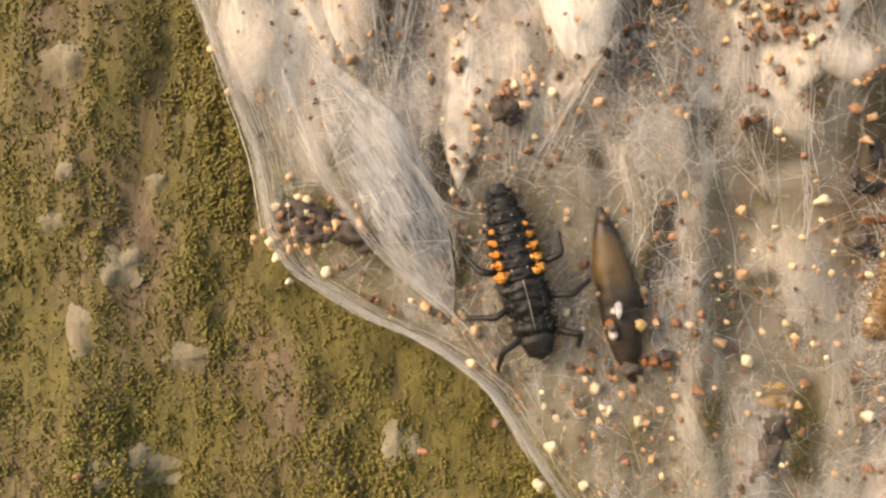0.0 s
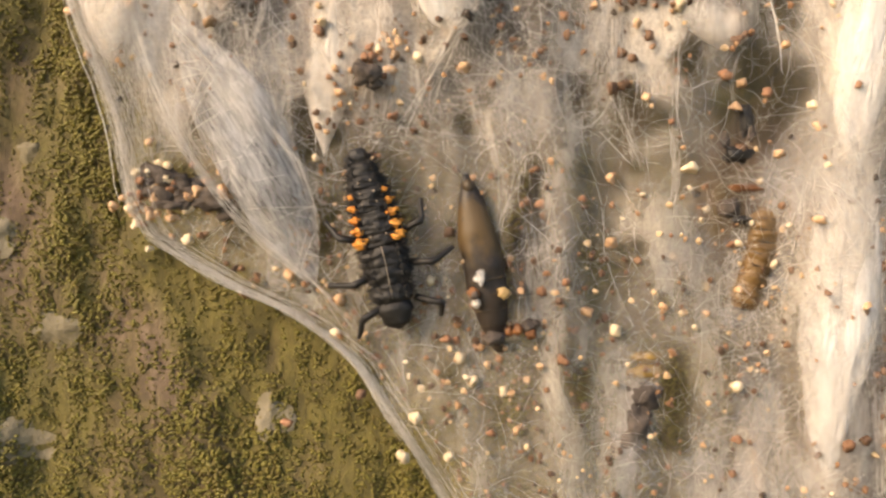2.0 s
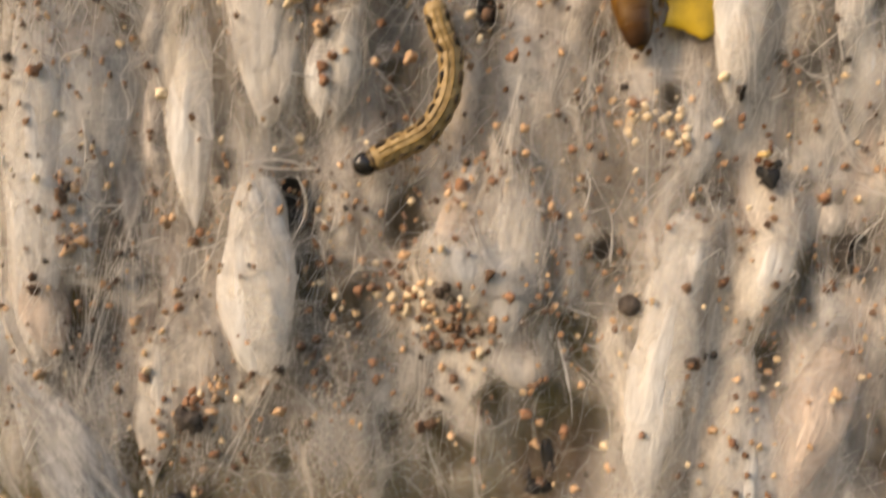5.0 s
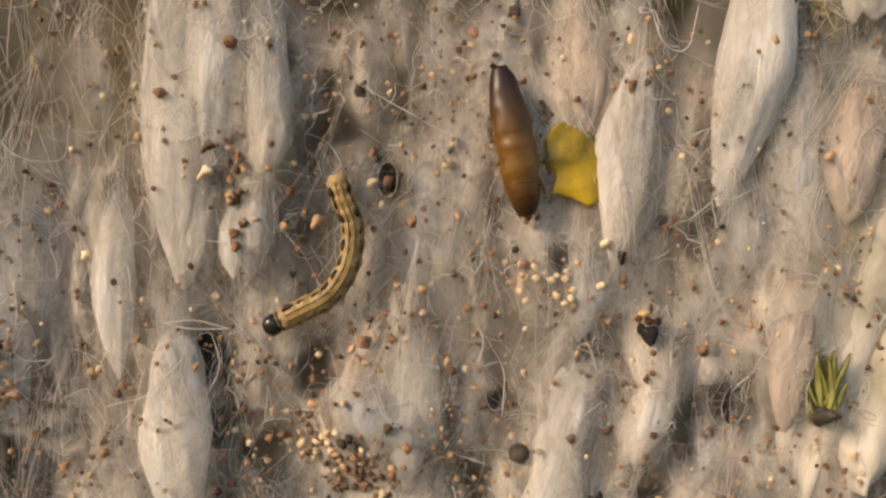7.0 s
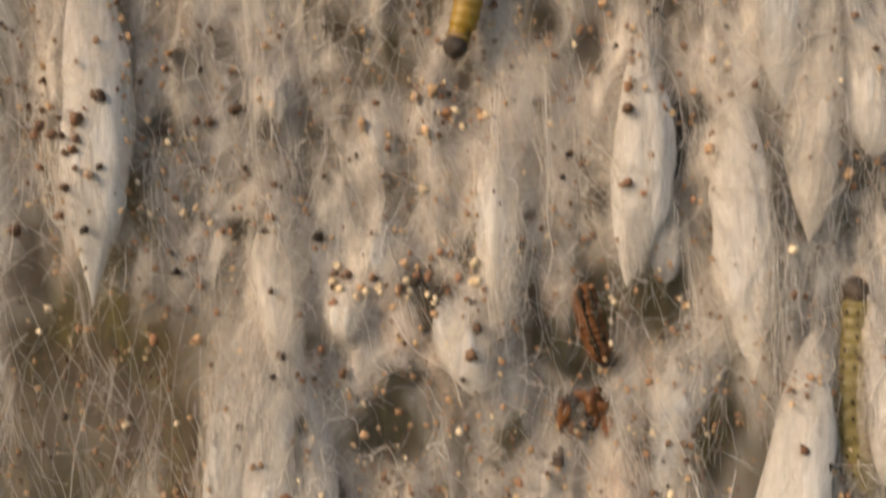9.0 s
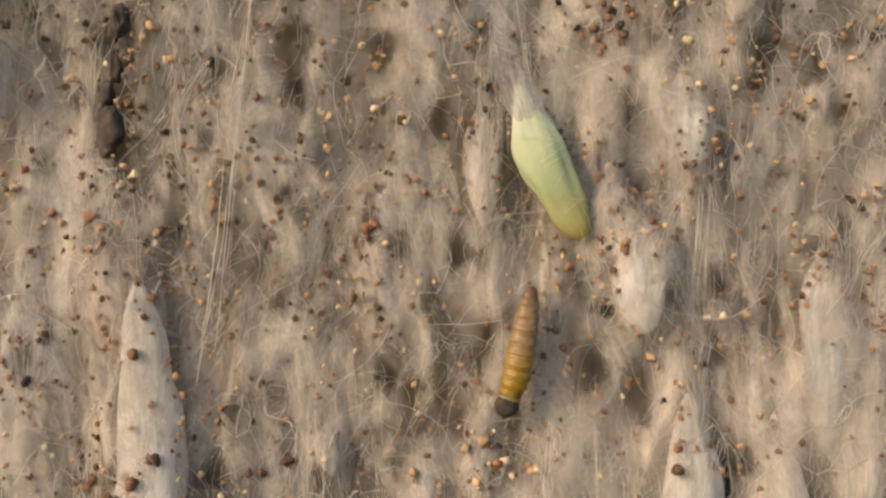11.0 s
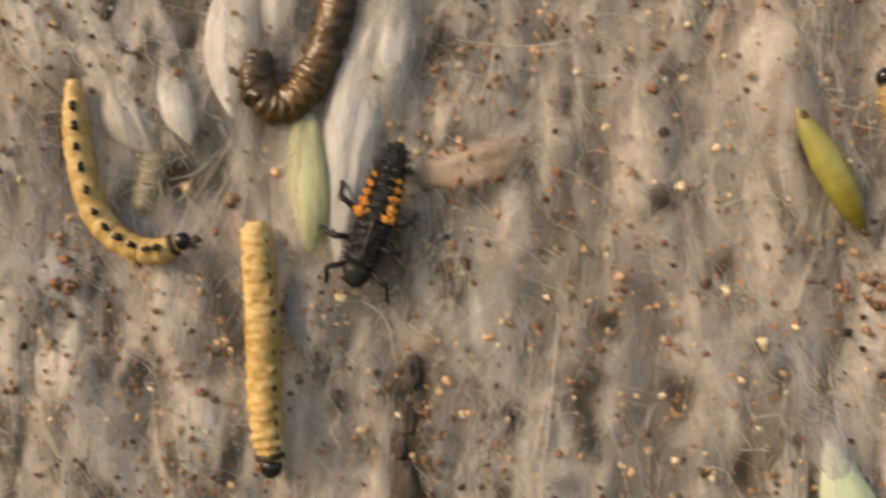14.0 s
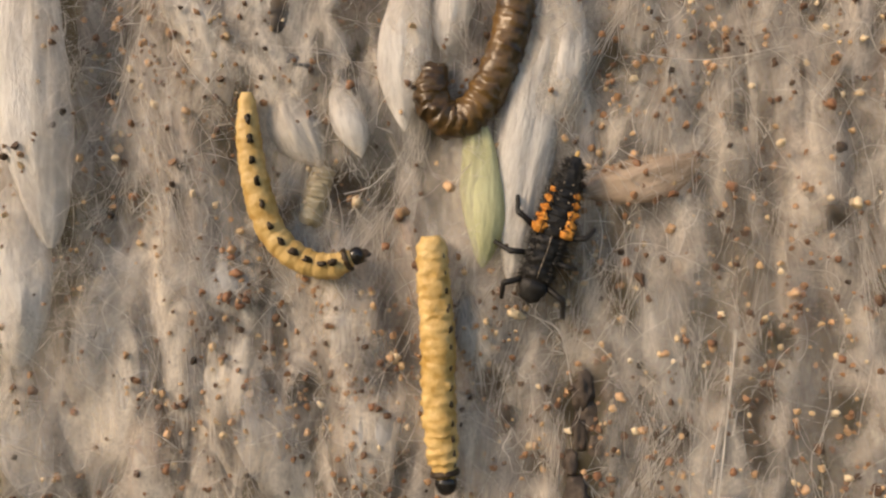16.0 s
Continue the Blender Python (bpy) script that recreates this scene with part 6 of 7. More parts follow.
cluster("dead_beetle", [(27.89, 19.68, 0.44, 0.9, 1.3, BLACK), (27.45, 20, 0.28, 0.9, 1.2, BLACK), (27.57, 20.89, 0.28, 1.3, 0.7, YELLOW), (27.89, 20.42, 0.25, 1.2, 0.8, RUST), (28.33, 20.41, 0.22, 1, 1, BLACK), (27.25, 20.58, 0.19, 1, 1, RUST), (27.98, 21.15, 0.16, 0.6, 1.8, RUST)], "small dead black and gold insect in the web", "insect", -0.3, 0.7, 0.4)
cluster("rust_shell", [(20.78, 40.57, 0.52, 0.8, 2.2, RUST), (21.23, 41.39, 0.46, 1, 1.2, DEBRIS), (22.31, 41.4, 0.65, 1.2, 0.9, RUST), (22.96, 40.58, 0.65, 0.9, 1.3, RUST), (22.15, 40.09, 0.46, 1, 1.2, DEBRIS), (23.4, 39.61, 0.39, 0.9, 1.6, RUST), (21.18, 39.59, 0.36, 0.8, 1.6, RUST), (20.53, 37.96, 0.33, 0.9, 1.5, DEBRIS)], "broken rust-brown shell pieces in a web hole", "shell pieces", 0.75, 0.6, 0.95)
cluster("rust_larva", [(22.11, 46.78, 0.59, 0.9, 2.2, RUST), (22.61, 44.99, 0.65, 0.9, 1.8, RUST), (23.44, 43.85, 0.56, 1.2, 1.1, DEBRIS)], "narrow rust-brown remains behind threads", "remains", 0.8)
cluster("dark_debris", [(-8.75, 77.59, 0.9, 0.9, 1.3, DEBRIS), (-9.08, 76.47, 0.65, 1, 1.2, DEBRIS), (-8.4, 83.55, 0.71, 0.8, 1.4, DEBRIS), (-8.57, 81.3, 0.58, 0.7, 2, DEBRIS), (-9.07, 79.37, 0.52, 0.8, 1.5, DEBRIS)], "dark crumbly debris in a gap of the webbing", "debris", 0.5)
cluster("dark_debris", [(-7.01, 83.63, 0.45, 0.8, 1.5, DEBRIS), (-8.13, 82.03, 0.7, 0.8, 1.4, DEBRIS), (-7.65, 80.43, 0.51, 1, 1.2, DEBRIS)], "dark crumbly debris in a gap of the webbing", "debris", 0.6)
cluster("green_tuft", [(37.31, 15.31, 0.63, 1.2, 0.7, DEBRIS), (37.7, 15.9, 0.4, 1.2, 0.8, SHOOT)], "dark base of a tuft of green moss shoots", "moss tuft", -0.9)
cluster("black_ball", [(20.57, 13.11, 0.55, 1, 1, DEBRIS)], "round black pellet-like ball on the silk", "frass", -0.4, 0.9, 0.15)
blade("leaf_scrap", 23.8, 29.2, 3.3, 4.9, -25.1, LIME, "wrinkled yellow-green leaf scrap stuck in silk", "leaf scrap", -0.25, 0.06, 0.55, 2.0)
blade("papery_leaf", 40.2, 20.29, 7.27, 21.76, 18.1, PALELEAF, "folded papery whitish leaf with worn blotches", "leaf", 0.2, 0.18, 0.12, 4.0)
blade("papery_leaf", 41.22, 15.71, 4.74, 10.53, 13.3, PALELEAF, "folded papery whitish leaf with worn blotches", "leaf", -0.1, 0.18, 0.2, 6.0)
blade("moss_shoot", 37.77, 17.01, 0.45, 3.74, 2.5, SHOOT, "narrow green moss shoot on a dark base", "moss shoot", -1.00, 0.3, 0.5, 2.0)
blade("moss_shoot", 36.48, 17.02, 0.26, 2.92, -24.2, SHOOT, "narrow green moss shoot on a dark base", "moss shoot", -0.73, 0.3, 0.5, 3.0)
blade("moss_shoot", 38.23, 16.33, 0.38, 1.81, 23.7, SHOOT, "narrow green moss shoot on a dark base", "moss shoot", -0.89, 0.3, 0.5, 4.0)
blade("moss_shoot", 38.09, 17.13, 0.35, 3.5, 21.6, SHOOT, "narrow green moss shoot on a dark base", "moss shoot", -0.97, 0.3, 0.5, 5.0)
blade("moss_shoot", 37.38, 16.35, 0.46, 2.61, -13.6, SHOOT, "narrow green moss shoot on a dark base", "moss shoot", -0.32, 0.3, 0.5, 6.0)
blade("moss_shoot", 37.71, 16.8, 0.34, 3.65, -6.4, SHOOT, "narrow green moss shoot on a dark base", "moss shoot", -1.03, 0.3, 0.5, 7.0)
blade("moss_shoot", 37.49, 16.56, 0.36, 2.69, -16.5, SHOOT, "narrow green moss shoot on a dark base", "moss shoot", -0.88, 0.3, 0.5, 8.0)
blade("moss_shoot", 37.06, 17.19, 0.38, 3.68, -5.3, SHOOT, "narrow green moss shoot on a dark base", "moss shoot", -0.87, 0.3, 0.5, 9.0)
blade("moss_shoot", 37.05, 16.77, 0.27, 2.85, -6.3, SHOOT, "narrow green moss shoot on a dark base", "moss shoot", -0.71, 0.3, 0.5, 10.0)
blade("moss_shoot", 37.2, 16.84, 0.41, 3.41, -5.3, SHOOT, "narrow green moss shoot on a dark base", "moss shoot", -0.55, 0.3, 0.5, 11.0)
blade("moss_shoot", 37.73, 16.37, 0.35, 2.48, 16.3, SHOOT, "narrow green moss shoot on a dark base", "moss shoot", -1.05, 0.3, 0.5, 12.0)
blade("moss_shoot", 36.55, 16, 0.41, 2.47, -28.9, SHOOT, "narrow green moss shoot on a dark base", "moss shoot", -0.58, 0.3, 0.5, 13.0)
blade("moss_shoot", 37.82, 16.22, 0.3, 1.81, -11.5, SHOOT, "narrow green moss shoot on a dark base", "moss shoot", -0.98, 0.3, 0.5, 14.0)
blade("moss_shoot", 36.99, 17.09, 0.29, 2.93, 4.0, SHOOT, "narrow green moss shoot on a dark base", "moss shoot", -0.34, 0.3, 0.5, 15.0)
blade("moss_shoot", 37.61, 17.19, 0.44, 3.87, -9.3, SHOOT, "narrow green moss shoot on a dark base", "moss shoot", -0.52, 0.3, 0.5, 16.0)
blade("moss_shoot", 37.93, 16.72, 0.4, 3.46, 12.1, SHOOT, "narrow green moss shoot on a dark base", "moss shoot", -0.37, 0.3, 0.5, 17.0)
cocoon(-5.02, 95.83, 7.46, 2.7, 69.0, "case", 0.6, 0.8, 0.7, "pinkish tan silk-wrapped caterpillar case with frass on it")
cluster("frass_crumbs", [(3.34, -2.51, 0.24, 0.8, 1.6, SILK["white"]), (3.2, -2.65, 0.22, 1.2, 0.8, SILK["white"]), (4.45, -3.32, 0.3, 1, 0.95, STRAW), (3.15, -3.81, 0.27, 1, 1, SILK["cream"]), (2.99, -3.35, 0.24, 1.2, 1, RUST), (2.99, -3.43, 0.19, 1, 1, DEBRIS)], "white and tan crumbs lying on a brown pupa", "frass", -0.8, 0.8, 0.5)
cluster("frass_crumbs", [(5.18, -5.11, 0.27, 1, 1, RUST), (5.62, -5, 0.35, 1.2, 1, DEBRIS), (5.78, -5.33, 0.24, 1, 1, RUST), (6, -4.84, 0.22, 1, 1, DEBRIS), (4.75, -5.22, 0.22, 1, 1, RUST), (3.94, -5.55, 0.41, 1.4, 0.8, DEBRIS)], "dark red-brown crumbs at the end of a pupa", "frass", -0.5, 0.8, 0.5)
cluster("dead_larva", [(11.23, -9.84, 0.84, 0.8, 1.3, DEBRIS), (10.85, -11.12, 0.84, 0.9, 1.3, DEBRIS), (11.56, -8.56, 0.79, 1, 0.9, DEBRIS), (11.83, -7.42, 0.68, 1.3, 0.6, OCHRE), (11.88, -6.63, 0.56, 1.3, 0.5, OCHRE)], "dark dead larva dimly seen under the silk", "remains", 0.9, 0.6, 0.6)
cluster("dark_remains", [(-24.75, 102.2, 0.55, 1.1, 1, MURK), (-25.4, 102.8, 0.42, 1, 1.2, DEBRIS), (-24.1, 101.9, 0.45, 1, 0.9, MURK), (-23.5, 102.5, 0.35, 1.2, 0.8, DEBRIS), (-25.1, 101.2, 0.38, 1, 1, MURK), (-24.2, 101.0, 0.3, 1, 1, DEBRIS)], "grey crumbly remains half veiled by silk", "remains", 0.2, 0.6, 0.9)
cluster("orange_crumb", [(-15.9, 76.35, 0.34, 0.6, 1.3, ORANGE), (-15.7, 76.1, 0.2, 1, 1, ORANGE)], "small bright orange crumb lying in the silk", "crumb", -0.2)
cluster("fibre_remains", [(17.76, -2.88, 0.84, 1.2, 1, MURK), (16.37, -4.58, 0.73, 1.3, 0.8, MURK)], "grey shrivelled remains under the silk", "remains", 0.9, 0.5, 0.7)


# ---- frass pellets caught in the silk ----
PELLETS = [lump(k * 2.3, 1.0, 0.75, 2, (1, 0.85, 1 + 0.12 * (k % 4))) for k in range(6)]
PELLET_MESH = {}


def pellet(x, z, size, tone, k, y=None):
    key = (tone, k % 6)
    if key not in PELLET_MESH:
        me = bpy.data.meshes.new("frass_pellet")
        PELLETS[k % 6].to_mesh(me)
        me.transform(Matrix.Scale(MM, 4))
        me.materials.append(FRASS[tone])
        me.shade_smooth()
        PELLET_MESH[key] = me
    ob = new("frass_pellet", PELLET_MESH[key])
    yy = min(web_y(x, z), 0.6) - size * 0.1 - 0.02 + (0.1 + 0.1 * (k % 3) if z > 66 else 0.0) if y is None else y
    r = size / 2
    ob.matrix_basis = pose(x * MM, yy * MM, z * MM, k * 37 % 90, k * 71 % 180, k * 53 % 360) @ Matrix.Diagonal((r, r, r, 1))
    return tagged(ob, tone_label[tone], "frass", "frass pellets in the webbing")


tone_label = {
    "cream": "cream dry frass pellet caught in the silk",
    "tan": "orange-tan frass pellet caught in the silk",
    "rust": "rust-brown frass pellet caught in the silk",
    "brown": "dark brown frass pellet caught in the silk",
    "black": "black frass pellet caught in the silk",
}


SMALL = []


def pellets(tone, spots):
    for k, (x, z, size) in enumerate(spots):
        if size >= 0.5:
            pellet(x, z, size, tone, k + int(x * 10))
        else:
            SMALL.append((x, min(web_y(x, z), 0.6) - size * 0.2 + (0.22, -0.1, 0.05)[k % 3] + (0.1 if z > 66 else 0.0), z, size, tone))


def pellet_clump(x, z, wide, high, count, tones, seed):
    rng = random.Random(seed)
    for k in range(count):
        px, pz = x + rng.gauss(0, wide / 3.2), z + rng.gauss(0, high / 3.2)
        SMALL.append((px, min(web_y(px, pz), 0.5) - rng.uniform(-0.28, 0.22), pz, rng.uniform(0.26, 0.55), rng.choice(tones)))


pellets("cream", [(2.37, -6.52, 0.62), (2.99, -7.67, 0.58), (0.23, -9.54, 0.62), (-3.81, -5.45, 0.58), (4.64, -3.41, 0.48), (3.31, -3.91, 0.48), (13.56, 2.75, 0.62), (16.04, -8.02, 0.62), (-4.71, 3.17, 0.34), (-11.06, -0.83, 0.62), (-11.03, 0.71, 0.58), (4.53, -8.2, 0.53), (-3.02, 5.86, 0.34), (-4.36, 9.72, 0.48), (0.93, -2.77, 0.53), (-0.38, -11.41, 0.62), (11.31, 1.45, 0.22), (3.47, -2.63, 0.53), (10.75, -6.98, 0.24), (1.86, -11.4, 0.53), (12.96, 10.62, 0.58), (-13.38, 1.27, 0.48), (10.07, -5.24, 0.58), (16.12, -0.94, 0.38)])
pellets("cream", [(25.27, 1.54, 0.52), (23.09, -1.84, 0.48), (24.65, -2.89, 0.38), (23.93, -2.2, 0.43), (17.75, -1.93, 0.33), (13.27, -4.38, 0.29), (19.43, 5.75, 0.48), (26.35, -1, 0.38), (24.51, 0.57, 0.43), (3.51, 21.79, 0.55), (9.35, 18.52, 0.45), (17.62, 17.74, 0.45), (-0.43, 21.64, 0.35), (10.93, 16.04, 0.4), (25.36, 24.81, 0.6), (32.57, 9.4, 0.35), (23.47, 21.74, 0.45), (9.15, 12.88, 0.5), (7.51, 15.25, 0.35)])
pellets("cream", [(-4.59, 39.85, 0.6), (-6.4, 34.97, 0.54), (-2.74, 33.1, 0.49), (17, 30.42, 0.49), (16.71, 29.31, 0.6), (12.49, 28.22, 0.49), (8.56, 31.93, 0.44), (-4.43, 30.11, 0.44), (6.86, 36.02, 0.38), (26.82, 36.05, 0.49), (23.04, 35.03, 0.38), (3.41, 28.73, 0.71), (-3.73, 24.15, 0.65), (-0.9, 33.69, 0.38), (12.93, 26.95, 0.33), (21.52, 23.43, 0.49), (15.53, 49.39, 0.67)])
pellets("cream", [(11.55, 48.29, 0.5), (9.28, 47.69, 0.45), (-9.26, 46.4, 0.5), (33.26, 50.25, 0.61), (-1.41, 52.11, 0.5), (27.05, 66.62, 0.45), (19.63, 50.97, 0.39), (12.78, 47.52, 0.39), (9.17, 68.52, 0.39), (7.07, 70.11, 0.33), (15.6, 48.25, 0.61), (19.68, 57.35, 0.33), (-8.16, 74.17, 0.5), (-13.07, 55.37, 0.45), (6.89, 71.69, 0.39), (-4.44, 60.61, 0.33), (12.48, 53.55, 0.61)])
pellets("cream", [(10.4, 83.1, 0.49), (5.83, 82.33, 0.44), (9, 96.41, 0.49), (6.97, 94.15, 0.66), (13.36, 86.17, 0.44), (-16.21, 73.6, 0.44), (-8.27, 89.67, 0.38), (-11.94, 87.81, 0.55), (-7.39, 74.76, 0.44), (14.36, 72.4, 0.44), (-0.73, 87.96, 0.38), (24.78, 82.68, 0.6), (-14.56, 73.74, 0.44), (6.54, 78.66, 0.44), (11.53, 85.32, 0.6), (-10.66, 73.23, 0.49), (7.21, 70.78, 0.38), (22.25, 86.05, 0.55), (18.99, 79.37, 0.38), (-32.45, 99.81, 0.54), (-4.23, 85.71, 0.43), (-12.34, 88.02, 0.65), (-5.49, 81.4, 0.49), (7.45, 103.46, 0.43)])
pellets("cream", [(-11.41, 80.36, 0.43), (2.75, 97.52, 0.54), (-11.08, 88.81, 0.38), (5.41, 94.43, 0.38), (-18.97, 85.51, 0.49), (-25.46, 81.25, 0.38), (-9.2, 81.24, 0.43), (-23.24, 82.83, 0.33), (-21.15, 94.35, 0.7), (-31.64, 79.36, 0.43)])
pellets("tan", [(9.81, -0.94, 0.6), (-12.9, 3.95, 0.38), (-9.56, 9.61, 0.62), (2.5, 7.52, 0.58), (-3.49, 6.34, 0.48), (-6.05, -2.56, 0.62), (9.79, 2.28, 0.48), (11.43, 6.21, 0.48), (8.65, -4.35, 0.62), (16.13, 6.9, 0.53), (-15.9, 8.18, 0.38), (-16.73, 10.27, 0.38), (-13.71, 10.62, 0.43), (-0.86, 8.16, 0.53), (7.35, 10.08, 0.43), (13.45, -4.34, 0.34), (-3.53, -3.82, 0.48), (16.17, -3.22, 0.48), (14.58, -4.39, 0.43), (19.31, 0.23, 0.43), (25.03, 6.59, 0.48)])
pellets("tan", [(26.43, -3.72, 0.48), (26.92, -4.97, 0.52), (17.93, 3.46, 0.48), (19.55, 4.73, 0.43), (12.3, -4.02, 0.38), (25.01, 0.02, 0.62), (23.27, -6.09, 0.38), (26.22, 9.23, 0.33), (18.31, 8.83, 0.43), (6.81, 15.39, 0.45), (-2.83, 13.7, 0.55), (-3.15, 17.67, 0.45), (-5.03, 12.23, 0.6), (31.02, 8.58, 0.55), (8.27, 14.05, 0.35), (13.82, 22.41, 0.45), (15.28, 20.95, 0.45), (16.6, 18.15, 0.45), (-7.59, 16.41, 0.65), (15.88, 5.79, 0.5), (5.64, 20.42, 0.35), (-0.4, 30.73, 0.65)])
pellets("tan", [(9.31, 26.08, 0.71), (7.47, 25.8, 0.49), (15.22, 22.24, 0.44), (5.47, 28.94, 0.49), (-3.57, 17.44, 0.6), (25.84, 33.41, 0.38), (33.6, 20.2, 0.44), (4.72, 27.3, 0.71), (37.65, 29.56, 0.44), (9.1, 39.18, 0.49), (16.04, 28.68, 0.33), (12.32, 26, 0.38), (-8.16, 16.01, 0.65), (17.24, 26.3, 0.38), (-4.41, 60.44, 0.39), (3.89, 58.29, 0.45), (28.64, 55.95, 0.56), (-0.62, 44.73, 0.56), (12.94, 59.25, 0.72), (11.97, 58.86, 0.56), (8.91, 57.45, 0.5), (3.23, 61.78, 0.39), (28.37, 66.75, 0.56)])
pellets("tan", [(36.58, 54.54, 0.67), (-8.42, 57.9, 0.39), (15.76, 57.65, 0.45), (-8.91, 48.58, 0.33), (-6.15, 54.12, 0.45), (1.45, 60.48, 0.39), (-3.58, 67.27, 0.45), (-11.47, 71.89, 0.45), (-9.03, 71.64, 0.45), (-4.14, 69.28, 0.33), (5.59, 73.95, 0.56), (22.64, 64.29, 0.56), (9.16, 73.96, 0.45), (-4.43, 56.06, 0.39), (2.69, 67.78, 0.39), (22.76, 71.74, 0.56), (-5.13, 81.39, 0.49), (-1.57, 96.85, 0.38), (-1.16, 86.05, 0.49), (3.98, 78.05, 0.49), (-2.88, 74.22, 0.44), (6.5, 74.27, 0.44)])
pellets("tan", [(16.95, 90.47, 0.6), (-7.07, 96.15, 0.44), (20.98, 70.92, 0.66), (-11.11, 80.38, 0.44), (3.42, 89.05, 0.66), (-8.13, 71.95, 0.55), (26.69, 81.39, 0.55), (-3.93, 85.75, 0.38), (-18.63, 93.71, 0.7), (-15.95, 95.12, 0.7), (-34.87, 104.33, 0.6), (-32.82, 102.11, 0.49), (-3.53, 92.73, 0.6), (-31.79, 81.26, 0.43), (5.88, 102.44, 0.49), (4, 95.07, 0.49), (-19.28, 85.51, 0.49), (-3.52, 100.43, 0.54), (-1.32, 102.15, 0.43), (-6.37, 83.29, 0.49), (-36.07, 80.47, 0.6), (-13.6, 90.39, 0.38), (-24.03, 81.25, 0.38), (1.18, 94.45, 0.38)])
pellets("rust", [(-8.37, -3.46, 0.48), (-0.93, 5.25, 0.53), (7.44, -2.84, 0.43), (7.28, -6.54, 0.53), (3.9, -10.2, 0.38), (-6.13, -9.9, 0.53), (-12.76, 10.26, 0.43), (-5.72, 9.94, 0.34), (8.36, 1.22, 0.38), (5.39, 0.92, 0.31), (6.34, -3.29, 0.53), (15.39, 7.31, 0.58), (6.25, 0.95, 0.43), (12.63, 4.97, 0.38), (-23.46, -11.11, 0.48), (15.86, -0.97, 0.38), (25.86, 6.04, 0.43), (21.08, 6.58, 0.33), (17.41, 6.49, 0.48), (7.36, 10.07, 0.38), (7.47, 9.2, 0.38), (3.92, 2.33, 0.38), (16.11, -10.62, 0.43), (12.67, -0.56, 0.24)])
pellets("rust", [(20.92, -10.55, 0.57), (-1.52, 16.85, 0.45), (-4.51, 9.31, 0.5), (-9.82, 25.08, 0.65), (22.74, 22.04, 0.35), (4.91, 24.65, 0.55), (5.35, 25.96, 0.5), (14.63, 25.97, 0.65), (14.41, 13.55, 0.55), (-2.75, 12.97, 0.5), (0.99, 33.06, 0.65), (4.84, 35.81, 0.71), (18.15, 36.55, 0.49), (33.88, 39.09, 0.54), (7.8, 27.76, 0.54), (15.92, 37.9, 0.44), (26.67, 33.29, 0.49), (12.5, 29.93, 0.44), (6.97, 30.29, 0.44), (31.06, 18.67, 0.54), (25.5, 14.3, 0.54)])
pellets("rust", [(40.75, 20.66, 0.44), (26.44, 22.78, 0.44), (4.86, 25.39, 0.49), (11.97, 19.31, 0.71), (-2.5, 60.39, 0.45), (23.88, 53.92, 0.56), (13.85, 57.97, 0.61), (-7.12, 55.51, 0.5), (-6.87, 57.2, 0.72), (-10.04, 56.53, 0.61), (-7.93, 51.84, 0.39), (33.36, 47.71, 0.5), (24.89, 53.34, 0.39), (23.93, 59.25, 0.5), (28.03, 53.03, 0.39), (-8.1, 65.1, 0.39), (-3.05, 44.72, 0.67), (-0.46, 47.82, 0.39), (6.7, 44.29, 0.5), (-9.56, 54.59, 0.39), (0.83, 51.08, 0.39), (5.18, 57.91, 0.33), (6.08, 71.68, 0.67), (-9.85, 72.28, 0.73)])
pellets("rust", [(-2.69, 72.95, 0.73), (17.92, 69.46, 0.56), (-6.9, 64.5, 0.56), (20.99, 70.44, 0.67), (-6.09, 67.59, 0.56), (-0.75, 74.97, 0.61), (10.14, 70.56, 0.5), (-13.05, 50.55, 0.45), (3.68, 89.05, 0.66), (-17.69, 90.55, 0.44), (-10.5, 74.6, 0.55), (6.49, 71.99, 0.66), (18.7, 83.04, 0.49), (-0.15, 79.19, 0.44), (13.46, 86.43, 0.49), (-15.42, 72.01, 0.44), (-12.09, 72.45, 0.49), (17.61, 85.92, 0.49), (19.34, 82.72, 0.44), (-3.65, 79.69, 0.44), (1.08, 72.67, 0.44)])
pellets("rust", [(27.5, 96.44, 0.44), (9.05, 74.51, 0.44), (-4.6, 79.86, 0.38), (23.44, 91.65, 0.38), (-19.58, 91.76, 0.43), (-21.45, 100.75, 0.49), (-5.41, 96.35, 0.54), (-33.74, 94.6, 0.49), (-37.02, 82.53, 0.49), (-35.91, 80.47, 0.54), (-18.97, 84.88, 0.38), (-31.95, 79.2, 0.49), (-0.07, 95.08, 0.6), (-1.34, 86.34, 0.43), (-6.04, 90.85, 0.49), (6.03, 90.98, 0.43), (-20.24, 82.83, 0.43), (-37.31, 103.64, 0.38), (-16.77, 80.93, 0.38), (6.19, 85.32, 0.49), (5.26, 99.61, 0.6), (-7.15, 85.34, 0.38)])
pellets("brown", [(-4.44, 9.33, 0.53), (10.38, 6.82, 0.62), (9.8, 6.63, 0.62), (-7.33, 10.88, 0.48), (-2.49, -8.45, 0.48), (10.81, 8.14, 0.48), (10.34, 8.42, 0.43), (1.82, -0.4, 0.53), (1.69, 8.57, 0.34), (-1.36, 11.59, 0.38), (7.58, 9.2, 0.38), (-12.65, 12.22, 0.34), (3.92, 6.83, 0.43), (11.57, 9.19, 0.48), (3.76, 11.05, 0.53), (15.71, 8.97, 0.48), (21.92, -10.35, 0.52), (12.94, 7.45, 0.33), (13.44, 6.95, 0.33), (26.24, 1.63, 0.29), (23.03, 4.38, 0.31), (-8.43, 18.66, 0.65)])
